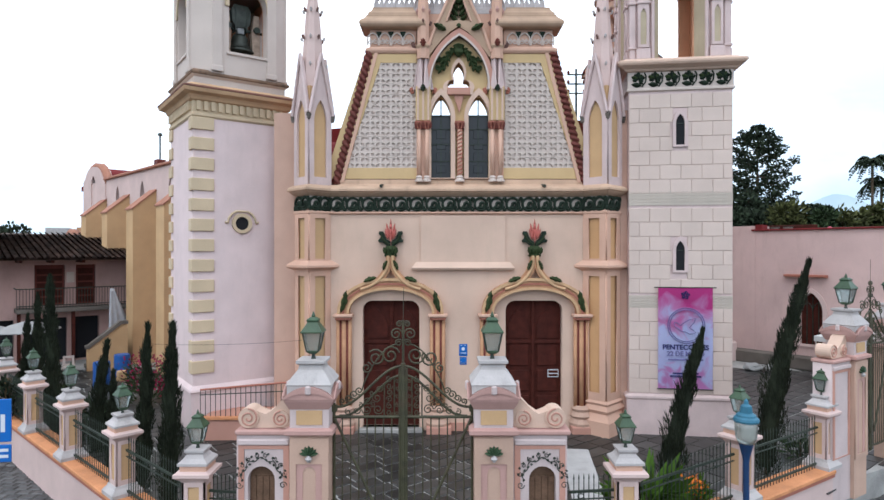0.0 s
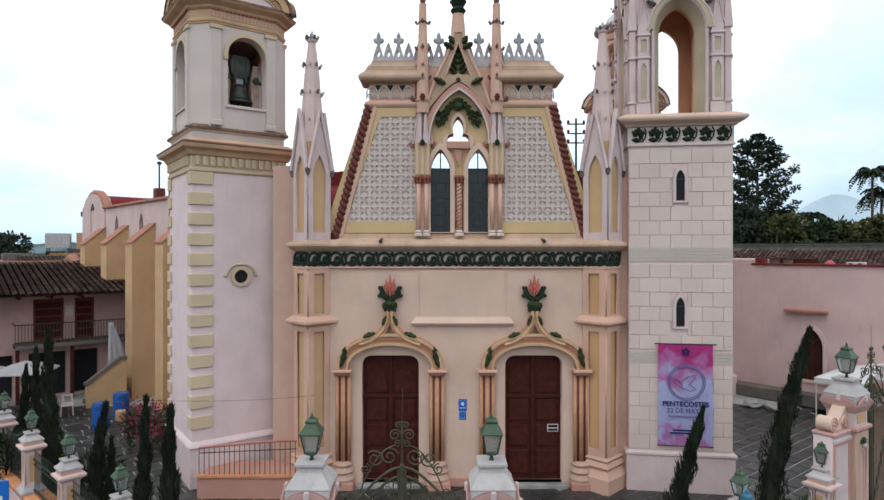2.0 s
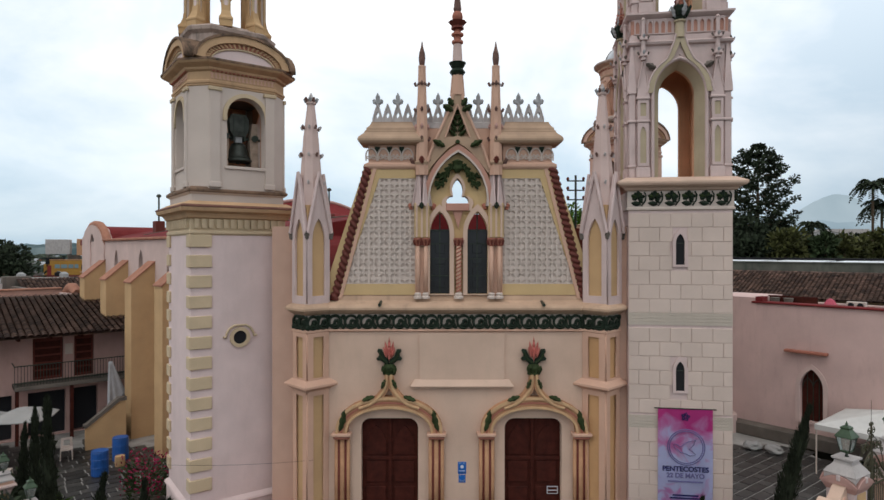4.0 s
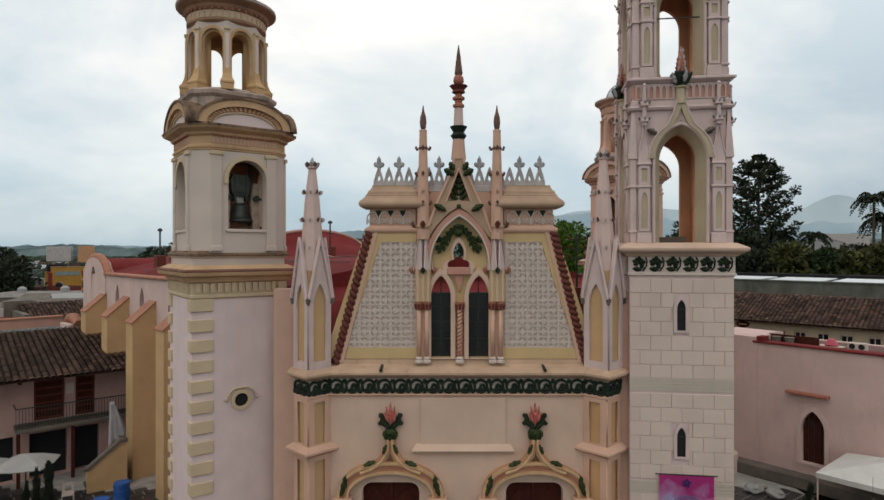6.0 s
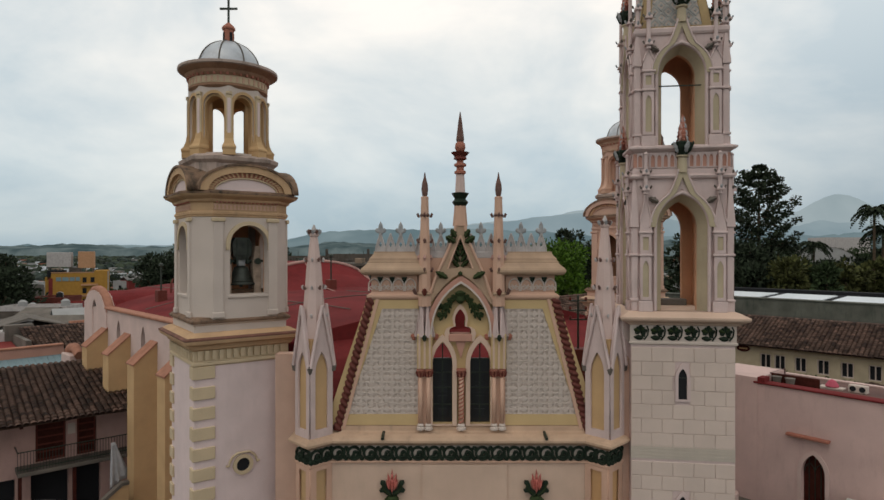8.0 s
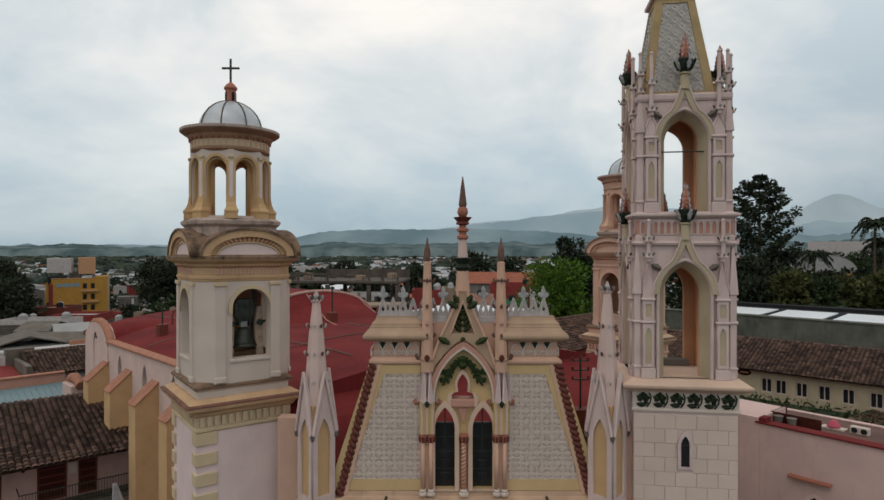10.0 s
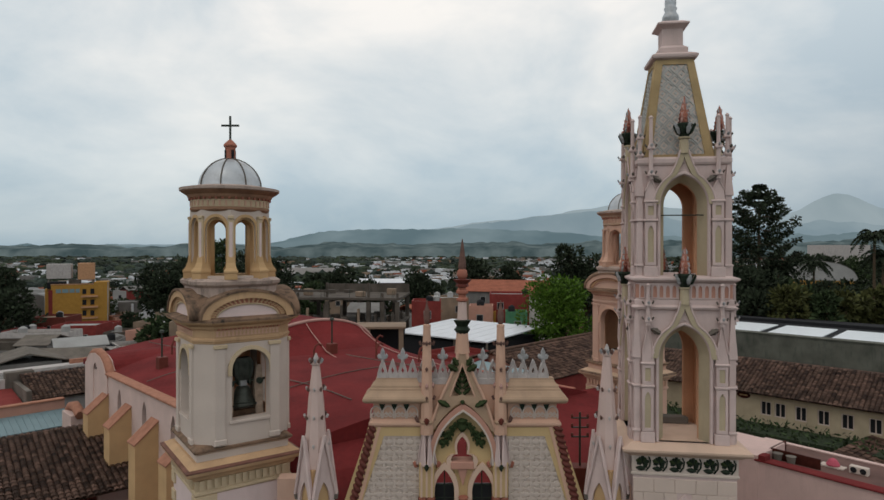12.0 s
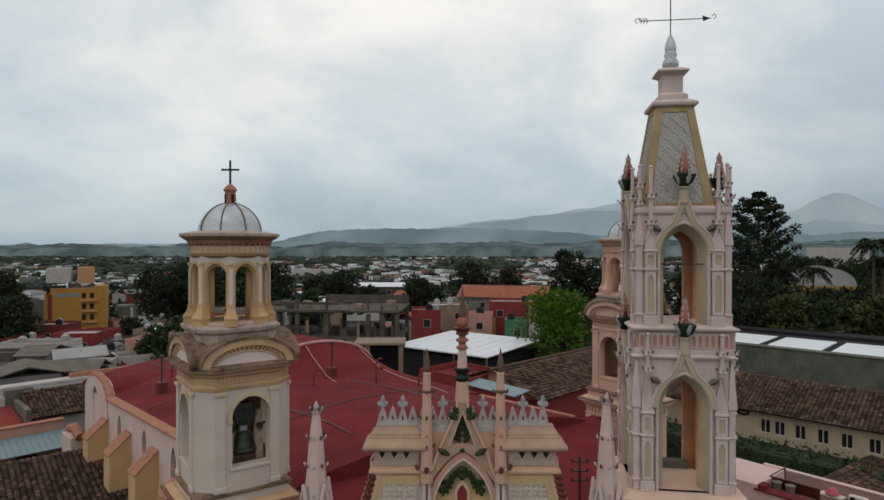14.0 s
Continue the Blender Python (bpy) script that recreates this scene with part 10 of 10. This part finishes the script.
for i in range(4600):
    x, y = spread(200, 1300)
    if -0.7 < x / (y + 18) < -0.52 and y < 260:
        continue
    if noise.noise((x * 0.009, y * 0.006, 1.0)) > 0.16 and x / (y + 18) > -0.3 and rnd.random() < 0.8:
        continue
    crowns[i % 2].append((x, y, rnd.uniform(1.6, 3.8) * (1 + y * 0.0014), rnd.uniform(3.5, 7.5), rnd.uniform(0, 90)))
far_mass("far_trees", "dark green tree cover between the far houses", "trees", crowns[0], FAR_GREEN, far_crown)
far_mass("far_trees", "mid green tree cover between the far houses", "trees", crowns[1], CYPRESS, far_crown)


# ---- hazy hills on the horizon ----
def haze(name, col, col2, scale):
    """Backdrop of distance: glowing hills, the haze of the air painted into their colours."""
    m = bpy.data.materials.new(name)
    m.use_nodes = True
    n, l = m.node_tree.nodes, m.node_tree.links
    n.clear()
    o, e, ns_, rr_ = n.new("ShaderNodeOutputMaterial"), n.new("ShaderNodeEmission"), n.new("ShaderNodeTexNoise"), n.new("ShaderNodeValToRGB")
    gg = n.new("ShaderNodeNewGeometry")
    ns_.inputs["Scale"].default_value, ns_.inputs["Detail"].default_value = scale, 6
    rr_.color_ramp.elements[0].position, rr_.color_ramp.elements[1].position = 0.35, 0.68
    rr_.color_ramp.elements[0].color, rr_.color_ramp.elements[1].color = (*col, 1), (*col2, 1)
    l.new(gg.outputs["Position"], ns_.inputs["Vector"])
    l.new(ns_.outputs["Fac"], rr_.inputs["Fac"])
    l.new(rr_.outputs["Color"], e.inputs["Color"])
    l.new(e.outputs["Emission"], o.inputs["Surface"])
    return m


def ridge(name, y, line, material, seed, rough):
    """Skyline given as (sideways slope, rise) seen from the churchyard, with small uneven crests."""
    bm = bmesh.new()
    d = y + 178
    prev = None
    for i in range(321):
        s = -1.3 + 2.6 * i / 320
        rise = float(np.interp(s, [p[0] for p in line], [p[1] for p in line]))
        rise += rough * (noise.noise((s * 9, seed, 0)) + 0.6 * noise.noise((s * 30, seed, 2)) + 0.35 * noise.noise((s * 90, seed, 4)))
        z = 17.5 + rise * d
        cur = (bm.verts.new((s * d, y, -40)), bm.verts.new((s * d, y + 40, z * 0.5)), bm.verts.new((s * d, y + 160, z)))
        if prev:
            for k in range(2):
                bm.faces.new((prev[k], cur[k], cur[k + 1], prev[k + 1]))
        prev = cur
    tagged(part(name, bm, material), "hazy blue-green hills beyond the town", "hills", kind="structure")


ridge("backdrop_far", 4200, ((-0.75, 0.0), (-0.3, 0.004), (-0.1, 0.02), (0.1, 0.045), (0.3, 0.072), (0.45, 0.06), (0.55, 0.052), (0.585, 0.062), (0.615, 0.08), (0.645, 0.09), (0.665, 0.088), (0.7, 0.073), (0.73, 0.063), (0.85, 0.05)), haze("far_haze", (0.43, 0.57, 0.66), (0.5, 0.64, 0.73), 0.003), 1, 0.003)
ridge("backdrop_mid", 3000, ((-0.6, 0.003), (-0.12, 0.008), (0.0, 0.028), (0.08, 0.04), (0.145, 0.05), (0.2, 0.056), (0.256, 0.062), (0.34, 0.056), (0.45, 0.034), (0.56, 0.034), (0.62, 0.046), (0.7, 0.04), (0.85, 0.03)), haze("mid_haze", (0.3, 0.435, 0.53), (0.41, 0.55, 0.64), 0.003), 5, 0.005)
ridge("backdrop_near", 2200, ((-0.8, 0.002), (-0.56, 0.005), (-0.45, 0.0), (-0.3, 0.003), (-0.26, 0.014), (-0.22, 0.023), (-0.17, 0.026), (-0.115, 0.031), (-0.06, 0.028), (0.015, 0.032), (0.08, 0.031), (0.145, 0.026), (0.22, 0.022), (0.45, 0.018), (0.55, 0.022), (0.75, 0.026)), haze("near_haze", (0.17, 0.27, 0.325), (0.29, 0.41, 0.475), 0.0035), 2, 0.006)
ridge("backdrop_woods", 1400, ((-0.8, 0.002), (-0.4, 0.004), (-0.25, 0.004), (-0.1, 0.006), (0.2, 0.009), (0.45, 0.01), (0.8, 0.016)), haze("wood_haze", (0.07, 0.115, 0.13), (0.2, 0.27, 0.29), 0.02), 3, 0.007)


# ---- stone flags of the churchyard ----
court = bpy.data.objects["pavement"]
flag_mesh = []
for w, d in ((0.86, 0.42), (0.62, 0.42), (0.74, 0.42), (0.5, 0.42)):
    me = mesh_from(box(-w / 2, w / 2, -d / 2, d / 2, -0.01, 0.022, bevel=0.012))
    me.materials.append(FLAG)
    flag_mesh.append((w, me))
rnd = random.Random(17)


def inside(x, y):
    hit = False
    for (x0, y0), (x1, y1) in zip(COURT, COURT[1:] + COURT[:1]):
        if (y0 > y) != (y1 > y) and x < (x1 - x0) * (y - y0) / (y1 - y0) + x0:
            hit = not hit
    return hit


fv, ff, singles = [], [], 0
ca, sa = math.cos(radians(38)), math.sin(radians(38))
for r in range(-45, 60):
    x = -30 + rnd.uniform(0, 0.8)
    while x < 30:
        k = rnd.randrange(4)
        w, me = flag_mesh[k]
        u, v = x + w / 2, r * 0.46
        x += w + 0.045
        px, py = u * ca - v * sa, u * sa + v * ca
        if not inside(px, py) or py > 9 or (-4.6 < px < 8.6 and py > -0.2):
            continue
        near = (px > 8.2 and py > -3) or (-13 < px < -8 and 1 < py < 7) or (-3 < px < 3 and -5.5 < py < -1.5)
        z = rnd.uniform(-0.004, 0.006)
        if near and singles < 300:
            ob = part("flagstone", me, None, court)
            ob.matrix_basis = pose(px, py, z, 0, 0, 38 + rnd.uniform(-1.5, 1.5))
            singles += 1
        else:
            b = len(fv)
            hw, hd = w / 2, 0.21
            for zz in (-0.01, 0.022):
                for qx, qy in ((-hw, -hd), (hw, -hd), (hw, hd), (-hw, hd)):
                    fv.append((px + qx * ca - qy * sa, py + qx * sa + qy * ca, z + zz))
            ff += [(b + 4, b + 5, b + 6, b + 7), (b, b + 1, b + 5, b + 4), (b + 1, b + 2, b + 6, b + 5), (b + 2, b + 3, b + 7, b + 6), (b + 3, b, b + 4, b + 7)]
me = bpy.data.meshes.new("flagstones")
me.from_pydata(fv, [], ff)
tagged(part("flagstones", me, FLAG, court), kind="stuff")

strip = box(-0.36, 0.36, -1.7, 1.7, 0.0, 0.045, bevel=0.015)
tagged(part("paving_strip", bm_moved(strip, pose(3.3, -3.6, 0.0, 0, 0, -7)), STRIP_PALE), "pale strip across the paving", "paving", kind="structure")

# cobbled edge of the street
COBBLE = surface("street_cobble", (0.085, 0.082, 0.08), vary=0.5, scale=4, random_tint=0.4, rough=0.5)
cv, cf = [], []
for r in range(-14, 30):
    x = -15.0 + (0.17 if r % 2 else 0)
    while x < 18:
        px, py = x, -7.4 + 0.24 * r + rnd.uniform(-0.015, 0.015)
        x += rnd.uniform(0.3, 0.38)
        if inside(px, py) or -7.5 < px < 8:
            continue
        b, hw, hd, tz = len(cv), 0.15, 0.105, rnd.uniform(-0.004, 0.006)
        cv += [(px + qx, py + qy, -0.66 + zz) for zz, k in ((0.0, 1.0), (0.03 + tz, 0.8)) for qx, qy in ((-hw * k, -hd * k), (hw * k, -hd * k), (hw * k, hd * k), (-hw * k, hd * k))]
        cf += [(b + 4, b + 5, b + 6, b + 7), (b, b + 1, b + 5, b + 4), (b + 1, b + 2, b + 6, b + 5), (b + 2, b + 3, b + 7, b + 6), (b + 3, b, b + 4, b + 7)]
me = bpy.data.meshes.new("cobbles")
me.from_pydata(cv, [], cf)
tagged(part("cobbles", me, COBBLE), "worn grey cobbles along the churchyard wall", "cobbles", kind="stuff")
